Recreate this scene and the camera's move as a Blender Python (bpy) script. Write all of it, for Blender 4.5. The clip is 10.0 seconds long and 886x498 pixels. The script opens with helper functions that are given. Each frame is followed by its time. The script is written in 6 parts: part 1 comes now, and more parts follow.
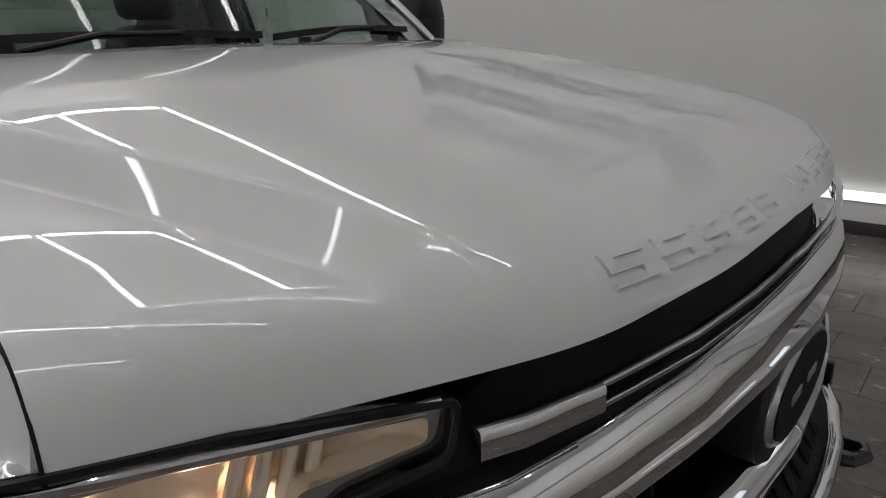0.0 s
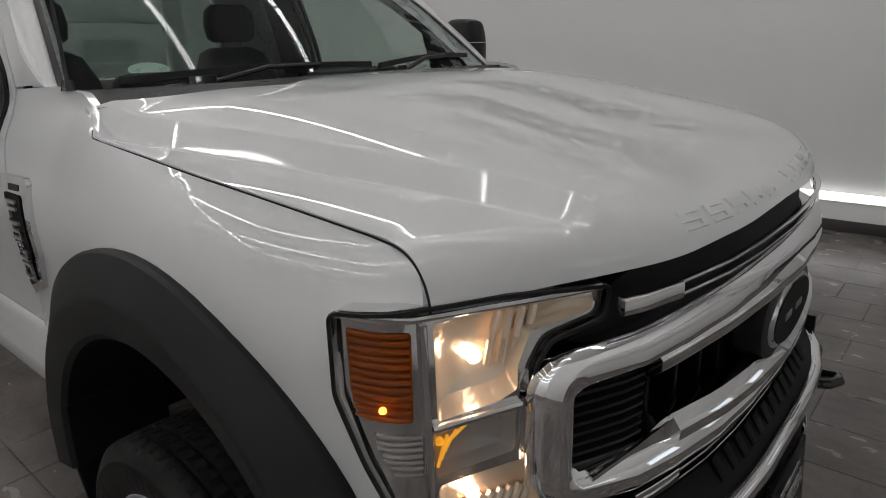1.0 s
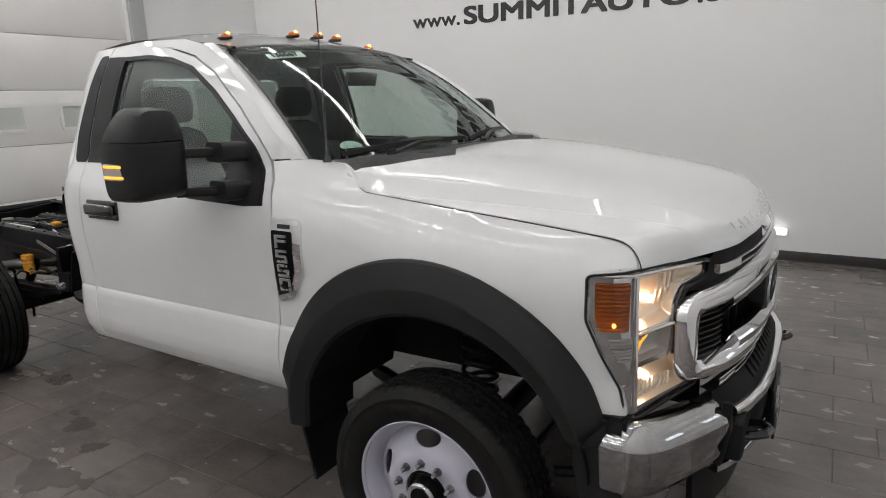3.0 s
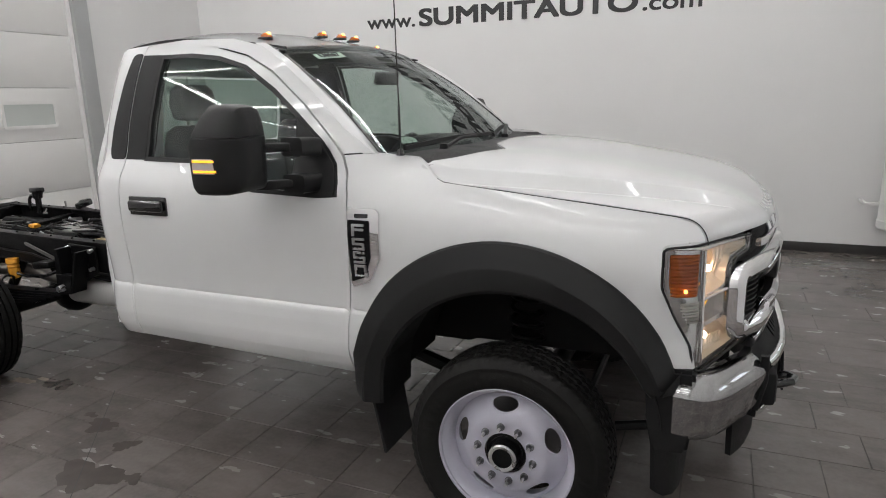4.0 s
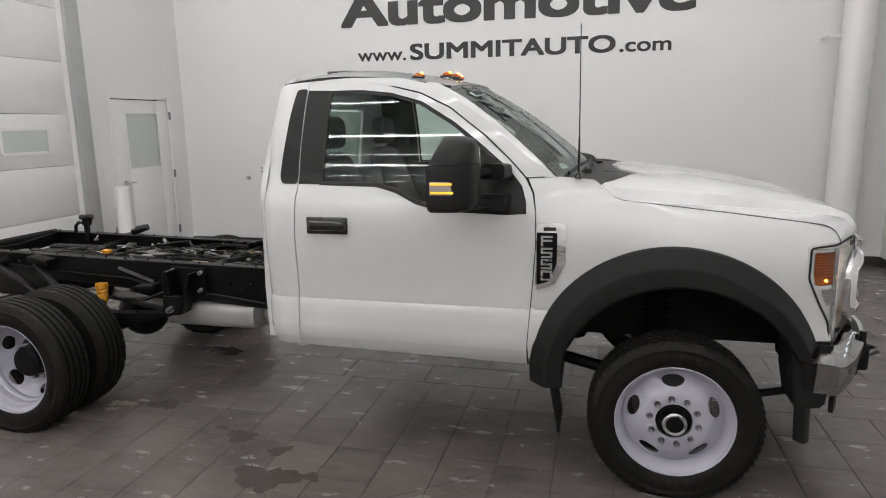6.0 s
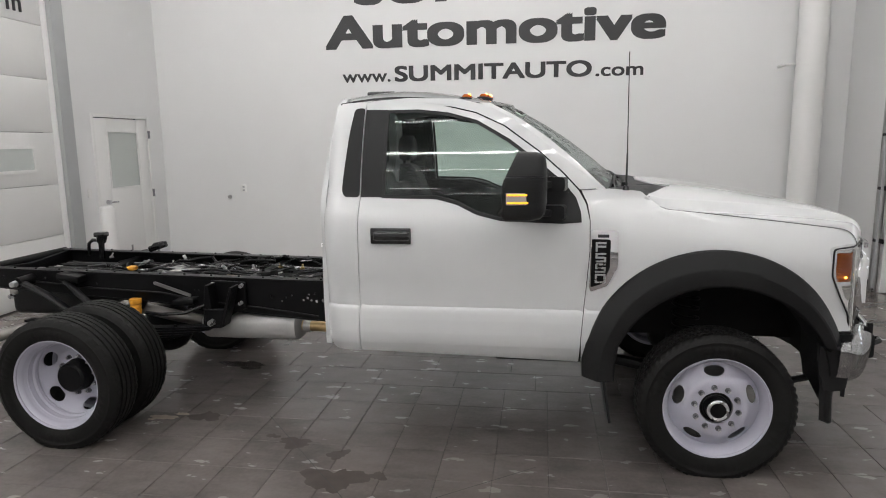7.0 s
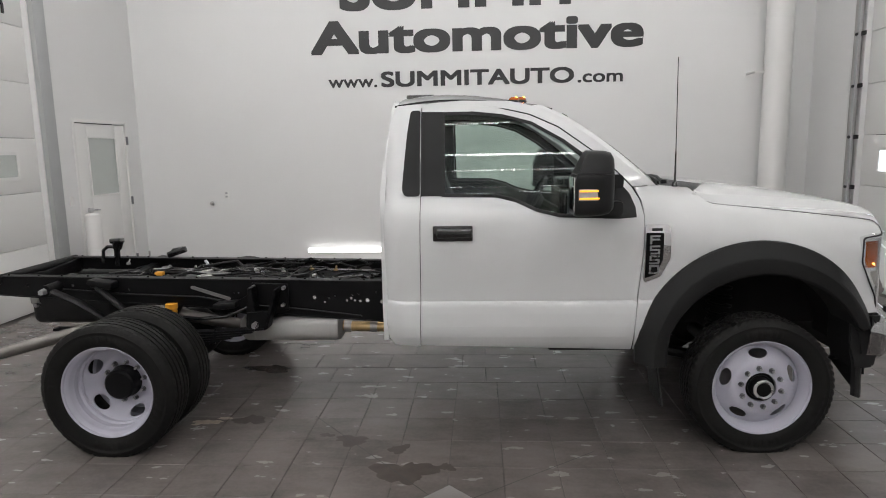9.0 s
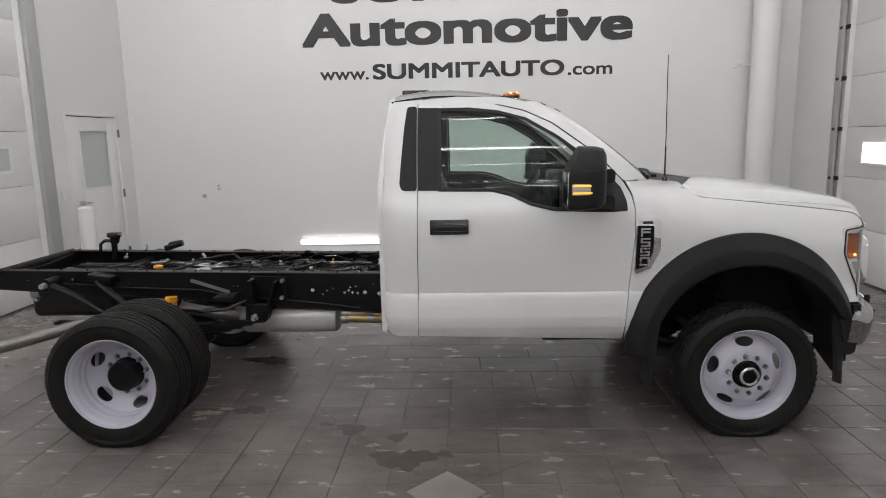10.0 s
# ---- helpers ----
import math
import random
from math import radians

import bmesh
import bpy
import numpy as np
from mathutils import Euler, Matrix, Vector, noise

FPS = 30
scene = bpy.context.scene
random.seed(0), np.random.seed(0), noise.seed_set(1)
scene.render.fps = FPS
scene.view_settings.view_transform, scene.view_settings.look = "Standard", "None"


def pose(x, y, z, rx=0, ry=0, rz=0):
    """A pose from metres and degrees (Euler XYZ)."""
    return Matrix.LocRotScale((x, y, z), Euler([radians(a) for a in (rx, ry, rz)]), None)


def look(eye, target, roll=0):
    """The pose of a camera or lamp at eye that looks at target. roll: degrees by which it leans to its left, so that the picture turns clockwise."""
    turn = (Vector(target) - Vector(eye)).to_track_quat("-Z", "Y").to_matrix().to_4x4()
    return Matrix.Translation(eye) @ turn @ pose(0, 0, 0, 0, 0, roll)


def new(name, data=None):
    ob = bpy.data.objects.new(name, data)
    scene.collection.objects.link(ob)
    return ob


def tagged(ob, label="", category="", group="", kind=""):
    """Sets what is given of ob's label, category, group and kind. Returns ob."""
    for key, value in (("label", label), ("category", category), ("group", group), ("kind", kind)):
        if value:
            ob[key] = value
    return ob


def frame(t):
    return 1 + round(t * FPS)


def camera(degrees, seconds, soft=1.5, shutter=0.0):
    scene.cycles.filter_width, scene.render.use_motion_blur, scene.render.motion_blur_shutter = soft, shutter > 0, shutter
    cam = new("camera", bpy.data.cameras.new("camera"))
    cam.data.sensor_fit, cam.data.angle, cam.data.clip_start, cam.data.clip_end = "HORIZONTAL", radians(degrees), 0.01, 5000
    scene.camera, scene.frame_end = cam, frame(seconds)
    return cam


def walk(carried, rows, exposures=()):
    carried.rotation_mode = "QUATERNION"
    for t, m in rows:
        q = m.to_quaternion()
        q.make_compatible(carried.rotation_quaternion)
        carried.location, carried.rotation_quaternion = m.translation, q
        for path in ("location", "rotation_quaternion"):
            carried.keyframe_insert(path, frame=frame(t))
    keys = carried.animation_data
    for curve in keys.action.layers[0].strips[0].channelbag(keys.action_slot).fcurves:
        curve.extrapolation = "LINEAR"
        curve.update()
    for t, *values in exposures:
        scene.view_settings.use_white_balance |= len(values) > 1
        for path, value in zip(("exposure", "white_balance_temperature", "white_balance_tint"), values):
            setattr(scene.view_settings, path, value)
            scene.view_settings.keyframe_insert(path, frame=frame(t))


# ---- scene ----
cam = camera(69.1, 10.0, 1.0)
PATH = [
    (0, (1.198, -0.985, 1.503), (-0.064, 0.439, 0.888), -1.8),
    (0.5, (1.243, -1.233, 1.532), (-0.021, 0.197, 0.934), -1.6),
    (1, (1.312, -1.52, 1.582), (0.066, -0.075, 0.983), -1.6),
    (1.5, (1.415, -1.784, 1.651), (0.189, -0.324, 1.047), -1.6),
    (2, (1.443, -2.124, 1.699), (0.243, -0.641, 1.1), -1.5),
    (2.5, (1.351, -2.432, 1.712), (0.226, -0.856, 1.21), -1.5),
    (4, (0.756, -3.181, 1.725), (-0.015, -1.394, 1.266), -1.4),
    (4.5, (0.533, -3.383, 1.722), (-0.148, -1.559, 1.268), -1.3),
    (5, (0.258, -3.555, 1.76), (-0.346, -1.703, 1.306), -1.2),
    (5.5, (-0.031, -3.811, 1.761), (-0.579, -1.938, 1.321), -1.0),
    (6, (-0.293, -4.031, 1.779), (-0.768, -2.127, 1.392), -0.9),
    (7.5, (-1.095, -4.502, 1.76), (-1.319, -2.541, 1.441), -0.8),
    (8, (-1.275, -4.535, 1.754), (-1.455, -2.568, 1.441), -0.9),
    (8.5, (-1.434, -4.516, 1.745), (-1.579, -2.546, 1.436), -1.0),
    (9, (-1.499, -4.592, 1.742), (-1.616, -2.62, 1.433), -1.1),
    (9.5, (-1.529, -4.662, 1.761), (-1.623, -2.691, 1.437), -1.1),
    (10, (-1.539, -4.681, 1.775), (-1.622, -2.712, 1.435), -1.2),
]
walk(cam, [(t, look(eye, target, roll)) for t, eye, target, roll in PATH], [(0, -1.0), (1.0, -0.84), (1.5, -0.50), (2.0, -0.19), (2.5, -0.16), (4.0, -0.03), (6.0, 0.02), (7.5, 0.04), (8.5, -0.06), (10, -0.06)])

# ---- world and large lights ----
world = bpy.data.worlds.new("world")
scene.world = world
world.use_nodes = True
world.node_tree.nodes["Background"].inputs[0].default_value = (0.9, 0.95, 1.0, 1)
world.node_tree.nodes["Background"].inputs[1].default_value = 0.03

# room extents
XL, XR, YB, YF, ZC = -6.45, 3.0, -9.4, 4.64, 5.2
# the row at -8.7 is unseen, added to light the truck's side more
TUBE_ROWS = [-8.7, -6.8, -5.0, -3.1, -1.2, 0.6, 2.3]


# ---- materials ----
def mat(name, base, rough=0.5, metal=0.0, coat=0.0, var=0.0, scale=6.0, bump=0.0, bscale=60.0, rvar=0.0, spec=None):
    m = bpy.data.materials.new(name)
    m.use_nodes = True
    nt = m.node_tree
    p = nt.nodes["Principled BSDF"]
    p.inputs["Base Color"].default_value = (*base, 1)
    p.inputs["Roughness"].default_value = rough
    p.inputs["Metallic"].default_value = metal
    p.inputs["Coat Weight"].default_value = coat
    p.inputs["Coat Roughness"].default_value = 0.006
    if spec is not None:
        p.inputs["Specular IOR Level"].default_value = spec
    tc = nt.nodes.new("ShaderNodeTexCoord")
    if var or rvar:
        n1 = nt.nodes.new("ShaderNodeTexNoise")
        n1.inputs["Scale"].default_value = scale
        n1.inputs["Detail"].default_value = 6
        nt.links.new(tc.outputs["Object"], n1.inputs["Vector"])
        if var:
            mix = nt.nodes.new("ShaderNodeMix")
            mix.data_type = "RGBA"
            mix.inputs[6].default_value = (*[c * (1 - var) for c in base], 1)
            mix.inputs[7].default_value = (*[min(1, c * (1 + var)) for c in base], 1)
            nt.links.new(n1.outputs["Fac"], mix.inputs[0])
            nt.links.new(mix.outputs[2], p.inputs["Base Color"])
        if rvar:
            mr = nt.nodes.new("ShaderNodeMapRange")
            mr.inputs[3].default_value = max(0.02, rough - rvar)
            mr.inputs[4].default_value = rough + rvar
            nt.links.new(n1.outputs["Fac"], mr.inputs[0])
            nt.links.new(mr.outputs[0], p.inputs["Roughness"])
    if bump:
        n2 = nt.nodes.new("ShaderNodeTexNoise")
        n2.inputs["Scale"].default_value = bscale
        n2.inputs["Detail"].default_value = 4
        nt.links.new(tc.outputs["Object"], n2.inputs["Vector"])
        b = nt.nodes.new("ShaderNodeBump")
        b.inputs["Strength"].default_value = bump
        b.inputs["Distance"].default_value = 0.004
        nt.links.new(n2.outputs["Fac"], b.inputs["Height"])
        nt.links.new(b.outputs[0], p.inputs["Normal"])
    return m


def glow(name, color, strength):
    m = bpy.data.materials.new(name)
    m.use_nodes = True
    p = m.node_tree.nodes["Principled BSDF"]
    p.inputs["Base Color"].default_value = (*color, 1)
    p.inputs["Emission Color"].default_value = (*color, 1)
    p.inputs["Emission Strength"].default_value = strength
    return m


def glass(name, color, rough=0.0, ior=1.45):
    """A thin pane: clear with a tint, and the mirror gloss of glass."""
    m = bpy.data.materials.new(name)
    m.use_nodes = True
    nt = m.node_tree
    out = nt.nodes["Material Output"]
    nt.nodes.remove(nt.nodes["Principled BSDF"])
    tr = nt.nodes.new("ShaderNodeBsdfTransparent")
    tr.inputs[0].default_value = (*color, 1)
    gl = nt.nodes.new("ShaderNodeBsdfGlossy")
    gl.inputs["Roughness"].default_value = rough
    fr = nt.nodes.new("ShaderNodeLayerWeight")
    fr.inputs[0].default_value = 0.5
    pw = nt.nodes.new("ShaderNodeMath")
    pw.operation = "POWER"
    pw.inputs[1].default_value = 4.3
    ml = nt.nodes.new("ShaderNodeMath")
    ml.operation = "MULTIPLY_ADD"
    ml.inputs[1].default_value = 0.9
    ml.inputs[2].default_value = ((ior - 1) / (ior + 1)) ** 2
    nt.links.new(fr.outputs["Facing"], pw.inputs[0])
    nt.links.new(pw.outputs[0], ml.inputs[0])
    mx = nt.nodes.new("ShaderNodeMixShader")
    nt.links.new(ml.outputs[0], mx.inputs[0])
    nt.links.new(tr.outputs[0], mx.inputs[1])
    nt.links.new(gl.outputs[0], mx.inputs[2])
    nt.links.new(mx.outputs[0], out.inputs[0])
    return m


M_PAINT = mat("white_paint", (0.640, 0.648, 0.650), 0.45, coat=1.0, var=0.012, scale=2.0, spec=0.2)
M_WALL = mat("wall_paint", (0.70, 0.70, 0.695), 0.55, var=0.03, scale=0.9, bump=0.12, bscale=140)
M_CEIL = mat("ceiling_paint", (0.66, 0.66, 0.65), 0.8, var=0.03, scale=1.5)
M_DOORW = mat("door_paint", (0.72, 0.715, 0.70), 0.4, var=0.02, scale=3, bump=0.05, bscale=90)
M_TRIMG = mat("grey_trim", (0.36, 0.37, 0.37), 0.5, var=0.05, scale=5)
M_BASEB = mat("baseboard_rubber", (0.035, 0.033, 0.032), 0.55, var=0.2, scale=8)
M_GROUT = mat("grout", (0.070, 0.062, 0.057), 0.85, var=0.8, scale=1.4, bump=0.3, bscale=200)
M_TEXT = mat("black_vinyl", (0.012, 0.012, 0.013), 0.45, var=0.1, scale=12)
M_BLACK = mat("black_plastic", (0.010, 0.010, 0.0105), 0.45, spec=0.3, var=0.12, scale=25, bump=0.25, bscale=420, rvar=0.06)
M_DARKP = mat("deep_black_plastic", (0.0035, 0.0035, 0.004), 0.55, spec=0.16, var=0.2, scale=25, bump=0.25, bscale=420)
M_FLARE = mat("moulded_grey_plastic", (0.0095, 0.0095, 0.0099), 0.52, spec=0.3, var=0.08, scale=9, bump=0.22, bscale=600, rvar=0.05)
M_GLOSSB = mat("gloss_black", (0.008, 0.008, 0.009), 0.12, coat=0.6, rvar=0.04, scale=15)
# near-black for liners and for openings, whose shade is put into the colour
M_VOID = mat("void_black", (0.003, 0.003, 0.0035), 0.85, var=0.3, scale=18, bump=0.3, bscale=80)
M_CHROME = mat("chrome", (0.80, 0.80, 0.81), 0.035, metal=1.0, rvar=0.012, scale=7)
M_SATIN = mat("satin_silver", (0.55, 0.55, 0.56), 0.28, metal=0.9, rvar=0.06, scale=25)
M_STEEL = mat("bare_steel", (0.42, 0.41, 0.40), 0.38, metal=0.9, var=0.2, scale=14, bump=0.15, bscale=120)
M_FRAME = mat("frame_black", (0.004, 0.004, 0.0045), 0.38, spec=0.2, var=0.3, scale=12, bump=0.35, bscale=150, rvar=0.12)
M_RIM = mat("wheel_white", (0.45, 0.445, 0.515), 0.38, var=0.05, scale=9, bump=0.08, bscale=90, rvar=0.08)
M_TYRE = mat("tyre_rubber", (0.0075, 0.0072, 0.0068), 0.62, spec=0.22, var=0.55, scale=11, bump=0.35, bscale=180, rvar=0.14)
M_EXH = mat("exhaust_steel", (0.40, 0.395, 0.385), 0.5, metal=0.35, var=0.15, scale=6, bump=0.12, bscale=60)
M_PIPE = mat("dull_pipe", (0.17, 0.160, 0.150), 0.42, metal=0.8, var=0.3, scale=12, bump=0.15, bscale=90)
M_GOLD = mat("heat_tinted_pipe", (0.50, 0.36, 0.18), 0.32, metal=0.9, var=0.3, scale=12)
M_INTER = mat("interior_plastic", (0.03, 0.031, 0.033), 0.65, var=0.1, scale=20, bump=0.15, bscale=300)
M_SEAT = mat("seat_vinyl", (0.045, 0.046, 0.048), 0.6, var=0.12, scale=10, bump=0.2, bscale=220)
M_LINER = mat("headliner", (0.32, 0.32, 0.30), 0.9, var=0.06, scale=30)
M_YELLOW = mat("yellow_rubber", (0.66, 0.29, 0.02), 0.5, var=0.1, scale=20)
M_PLATE = mat("plate_black", (0.006, 0.006, 0.007), 0.4, spec=0.2, var=0.1, scale=20)
M_PAPER = mat("sticker_green", (0.42, 0.55, 0.46), 0.6, var=0.05, scale=20)
M_CARD = mat("cardboard", (0.45, 0.40, 0.34), 0.8, var=0.1, scale=15)
M_AMBER = mat("amber_lens", (0.36, 0.078, 0.006), 0.12, coat=0.8, var=0.25, scale=30)
M_NUT = mat("dark_plated_nut", (0.20, 0.20, 0.21), 0.30, metal=0.9, rvar=0.08, scale=40)
# reflector metal with the bulb's warm light tinted into its base colour
M_REFL = mat("warm_lit_reflector", (0.95, 0.85, 0.72), 0.2, metal=0.55, rvar=0.06, scale=40, bump=0.8, bscale=30)
M_CLEARP = mat("clear_grey_lens", (0.42, 0.40, 0.38), 0.12, coat=0.5, rvar=0.05, scale=30)
G_WIND = glass("tinted_glass", (0.68, 0.735, 0.715))
G_SIDE = glass("side_glass", (0.84, 0.895, 0.87))
G_REAR = glass("rear_glass", (0.60, 0.66, 0.635))
G_CLEAR = glass("clear_lens", (0.96, 0.96, 0.96), 0.02, 1.3)
G_FROST = mat("frosted_pane", (0.50, 0.53, 0.51), 0.25, var=0.03, scale=3)
G_BRIGHT = glow("daylight_pane", (0.85, 0.92, 1.0), 1.6)
E_TUBE = glow("tube_light", (1.0, 0.985, 0.985), 24.0)
E_STRIP = glow("strip_light", (1.0, 0.985, 0.965), 2.8)
E_BULB = glow("warm_bulb", (1.0, 0.68, 0.46), 15.0)
M_BEZEL = mat("satin_bezel", (0.80, 0.80, 0.80), 0.07, metal=1.0, rvar=0.02, scale=12)
E_AMB = glow("amber_bulb", (1.0, 0.36, 0.03), 14.0)
E_AMBDIM = glow("amber_glow", (1.0, 0.45, 0.03), 1.1)

M_SEAM = mat("dark_seam", (0.016, 0.014, 0.013), 0.8, var=0.5, scale=6)
M_DAMP = mat("damp_tile", (0.074, 0.062, 0.057), 0.2, var=0.3, scale=12)
M_PALETILE = mat("pale_tile", (0.17, 0.155, 0.148), 0.32, var=0.25, scale=9, bump=0.15, bscale=70)
M_STAIN = mat("tan_stain", (0.24, 0.195, 0.155), 0.7, var=0.4, scale=22)

# slate tile: every piece its own tone, with streaks and a worn sheen
M_TILE = bpy.data.materials.new("slate_tile")
M_TILE.use_nodes = True
_nt = M_TILE.node_tree
_p = _nt.nodes["Principled BSDF"]
_oi = _nt.nodes.new("ShaderNodeObjectInfo")
_ge = _nt.nodes.new("ShaderNodeNewGeometry")
_add = _nt.nodes.new("ShaderNodeMath"); _add.operation = "ADD"
_nt.links.new(_oi.outputs["Random"], _add.inputs[0])
_nt.links.new(_ge.outputs["Random Per Island"], _add.inputs[1])
_fr = _nt.nodes.new("ShaderNodeMath"); _fr.operation = "FRACT"
_nt.links.new(_add.outputs[0], _fr.inputs[0])
_n1 = _nt.nodes.new("ShaderNodeTexNoise")
_n1.inputs["Scale"].default_value = 2.2; _n1.inputs["Detail"].default_value = 4; _n1.inputs["Roughness"].default_value = 0.5
_nt.links.new(_ge.outputs["Position"], _n1.inputs["Vector"])
_mp = _nt.nodes.new("ShaderNodeMapping")
_mp.inputs["Scale"].default_value = (5, 11, 5)
_nt.links.new(_ge.outputs["Position"], _mp.inputs["Vector"])
_n2 = _nt.nodes.new("ShaderNodeTexNoise")
_n2.inputs["Scale"].default_value = 1.0; _n2.inputs["Detail"].default_value = 3; _n2.inputs["Roughness"].default_value = 0.5
_nt.links.new(_mp.outputs[0], _n2.inputs["Vector"])
_cr = _nt.nodes.new("ShaderNodeValToRGB")
_cr.color_ramp.elements[0].position = 0.2; _cr.color_ramp.elements[0].color = (0.088, 0.078, 0.074, 1)
_cr.color_ramp.elements[1].position = 0.8; _cr.color_ramp.elements[1].color = (0.180, 0.158, 0.148, 1)
_mx = _nt.nodes.new("ShaderNodeMath"); _mx.operation = "MULTIPLY_ADD"
_soft = _nt.nodes.new("ShaderNodeMath"); _soft.operation = "MULTIPLY"; _soft.inputs[1].default_value = 0.85
_nt.links.new(_n1.outputs["Fac"], _soft.inputs[0])
_nt.links.new(_n2.outputs["Fac"], _mx.inputs[0]); _mx.inputs[1].default_value = 0.5
_nt.links.new(_soft.outputs[0], _mx.inputs[2])
_sb = _nt.nodes.new("ShaderNodeMath"); _sb.operation = "MULTIPLY_ADD"
_nt.links.new(_fr.outputs[0], _sb.inputs[0]); _sb.inputs[1].default_value = 0.16
_nt.links.new(_mx.outputs[0], _sb.inputs[2])
_n3 = _nt.nodes.new("ShaderNodeTexNoise")
_n3.inputs["Scale"].default_value = 42.0; _n3.inputs["Detail"].default_value = 2
_nt.links.new(_ge.outputs["Position"], _n3.inputs["Vector"])
_sp = _nt.nodes.new("ShaderNodeMath"); _sp.operation = "MULTIPLY_ADD"; _sp.inputs[1].default_value = 0.26
_nt.links.new(_n3.outputs["Fac"], _sp.inputs[0]); _nt.links.new(_sb.outputs[0], _sp.inputs[2])
_s2 = _nt.nodes.new("ShaderNodeMath"); _s2.operation = "SUBTRACT"; _s2.inputs[1].default_value = 0.43
_nt.links.new(_sp.outputs[0], _s2.inputs[0])
_nt.links.new(_s2.outputs[0], _cr.inputs[0])
_e = _cr.color_ramp.elements.new(0.52); _e.color = (0.143, 0.125, 0.117, 1)
_nt.links.new(_cr.outputs[0], _p.inputs["Base Color"])
_mr = _nt.nodes.new("ShaderNodeMapRange")
_mr.inputs[1].default_value = 0.3; _mr.inputs[2].default_value = 0.7
_mr.inputs[3].default_value = 0.22; _mr.inputs[4].default_value = 0.28
_nt.links.new(_n2.outputs["Fac"], _mr.inputs[0])
_nt.links.new(_mr.outputs[0], _p.inputs["Roughness"])
_bp = _nt.nodes.new("ShaderNodeBump"); _bp.inputs["Strength"].default_value = 0.05; _bp.inputs["Distance"].default_value = 0.003
_nt.links.new(_n2.outputs["Fac"], _bp.inputs["Height"])
_nt.links.new(_bp.outputs[0], _p.inputs["Normal"])


# ---- mesh helpers ----
def finish(bm, name, material, angle=32):
    bmesh.ops.recalc_face_normals(bm, faces=bm.faces)
    me = bpy.data.meshes.new(name)
    bm.to_mesh(me)
    bm.free()
    for p in me.polygons:
        p.use_smooth = True
    me.set_sharp_from_angle(angle=radians(angle))
    if material:
        me.materials.append(material)
    return me


def part(name, bm, material, parent=None, label="", angle=32):
    ob = new(name, finish(bm, name, material, angle) if isinstance(bm, bmesh.types.BMesh) else bm)
    if parent is not None:
        ob.parent = parent
    if label:
        ob["label"] = label
    return ob


def thing(name, label, category, loc=(0, 0, 0), group=""):
    ob = new(name)
    ob.location = loc
    ob.empty_display_size = 0.2
    return tagged(ob, label, category, group)


def box(bm, c, s, bev=0.0, rot=(0, 0, 0), seg=2):
    m = Matrix.LocRotScale(c, Euler([radians(a) for a in rot]), None)
    tmp = bmesh.new()
    bmesh.ops.create_cube(tmp, size=1)
    bmesh.ops.scale(tmp, vec=s, verts=tmp.verts)
    if bev:
        bmesh.ops.bevel(tmp, geom=list(tmp.edges), offset=bev, segments=seg, affect="EDGES", profile=0.5)
    bmesh.ops.transform(tmp, matrix=m, verts=tmp.verts)
    join(bm, tmp)
    return bm


def join(bm, tmp):
    vs = [bm.verts.new(v.co) for v in tmp.verts]
    tmp.verts.index_update()
    for f in tmp.faces:
        try:
            bm.faces.new([vs[v.index] for v in f.verts])
        except ValueError:
            pass
    tmp.free()


def rings(bm, loops, closed=True, cap0=False, cap1=False, loop_closed=False):
    """Faces between rings of points, each ring closed or not."""
    vs = [[bm.verts.new(p) for p in l] for l in loops]
    n = len(vs[0])
    pairs = list(zip(vs, vs[1:])) + ([(vs[-1], vs[0])] if loop_closed else [])
    for a, b in pairs:
        for i in range(n if closed else n - 1):
            j = (i + 1) % n
            bm.faces.new((a[i], a[j], b[j], b[i]))
    if cap0:
        bm.faces.new(vs[0])
    if cap1:
        bm.faces.new(vs[-1])
    return bm


def cyl(bm, p0, p1, r0, r1=None, n=16):
    p0, p1 = Vector(p0), Vector(p1)
    r1 = r0 if r1 is None else r1
    q = (p1 - p0).to_track_quat("Z", "X")
    c = [Vector((math.cos(2 * math.pi * i / n), math.sin(2 * math.pi * i / n), 0)) for i in range(n)]
    return rings(bm, [[p0 + q @ (v * r0) for v in c], [p1 + q @ (v * r1) for v in c]], cap0=True, cap1=True)


def tube(bm, pts, r, n=8, flat=1.0):
    pts = [Vector(p) for p in pts]
    loops = []
    for i, p in enumerate(pts):
        d = (pts[min(i + 1, len(pts) - 1)] - pts[max(i - 1, 0)]).normalized()
        u = d.cross(Vector((0, 0, 1)))
        u = u.normalized() if u.length > 1e-3 else Vector((1, 0, 0))
        w = u.cross(d)
        loops.append([p + u * (r * math.cos(2 * math.pi * k / n)) + w * (r * flat * math.sin(2 * math.pi * k / n)) for k in range(n)])
    return rings(bm, loops, cap0=True, cap1=True)


def sweep(bm, pts, section, closed=False, up=(0, 0, 1)):
    """A section of (side, up) points carried along pts; side points away from the path's left."""
    pts = [Vector(p) for p in pts]
    up = Vector(up)
    n = len(pts)
    loops = []
    for i, p in enumerate(pts):
        a, b = (pts[i - 1], pts[(i + 1) % n]) if closed else (pts[max(i - 1, 0)], pts[min(i + 1, n - 1)])
        d = (b - a).normalized()
        u = d.cross(up).normalized()
        w = u.cross(d).normalized()
        loops.append([p + u * s + w * t for s, t in section])
    return rings(bm, loops, cap0=not closed, cap1=not closed, loop_closed=closed)


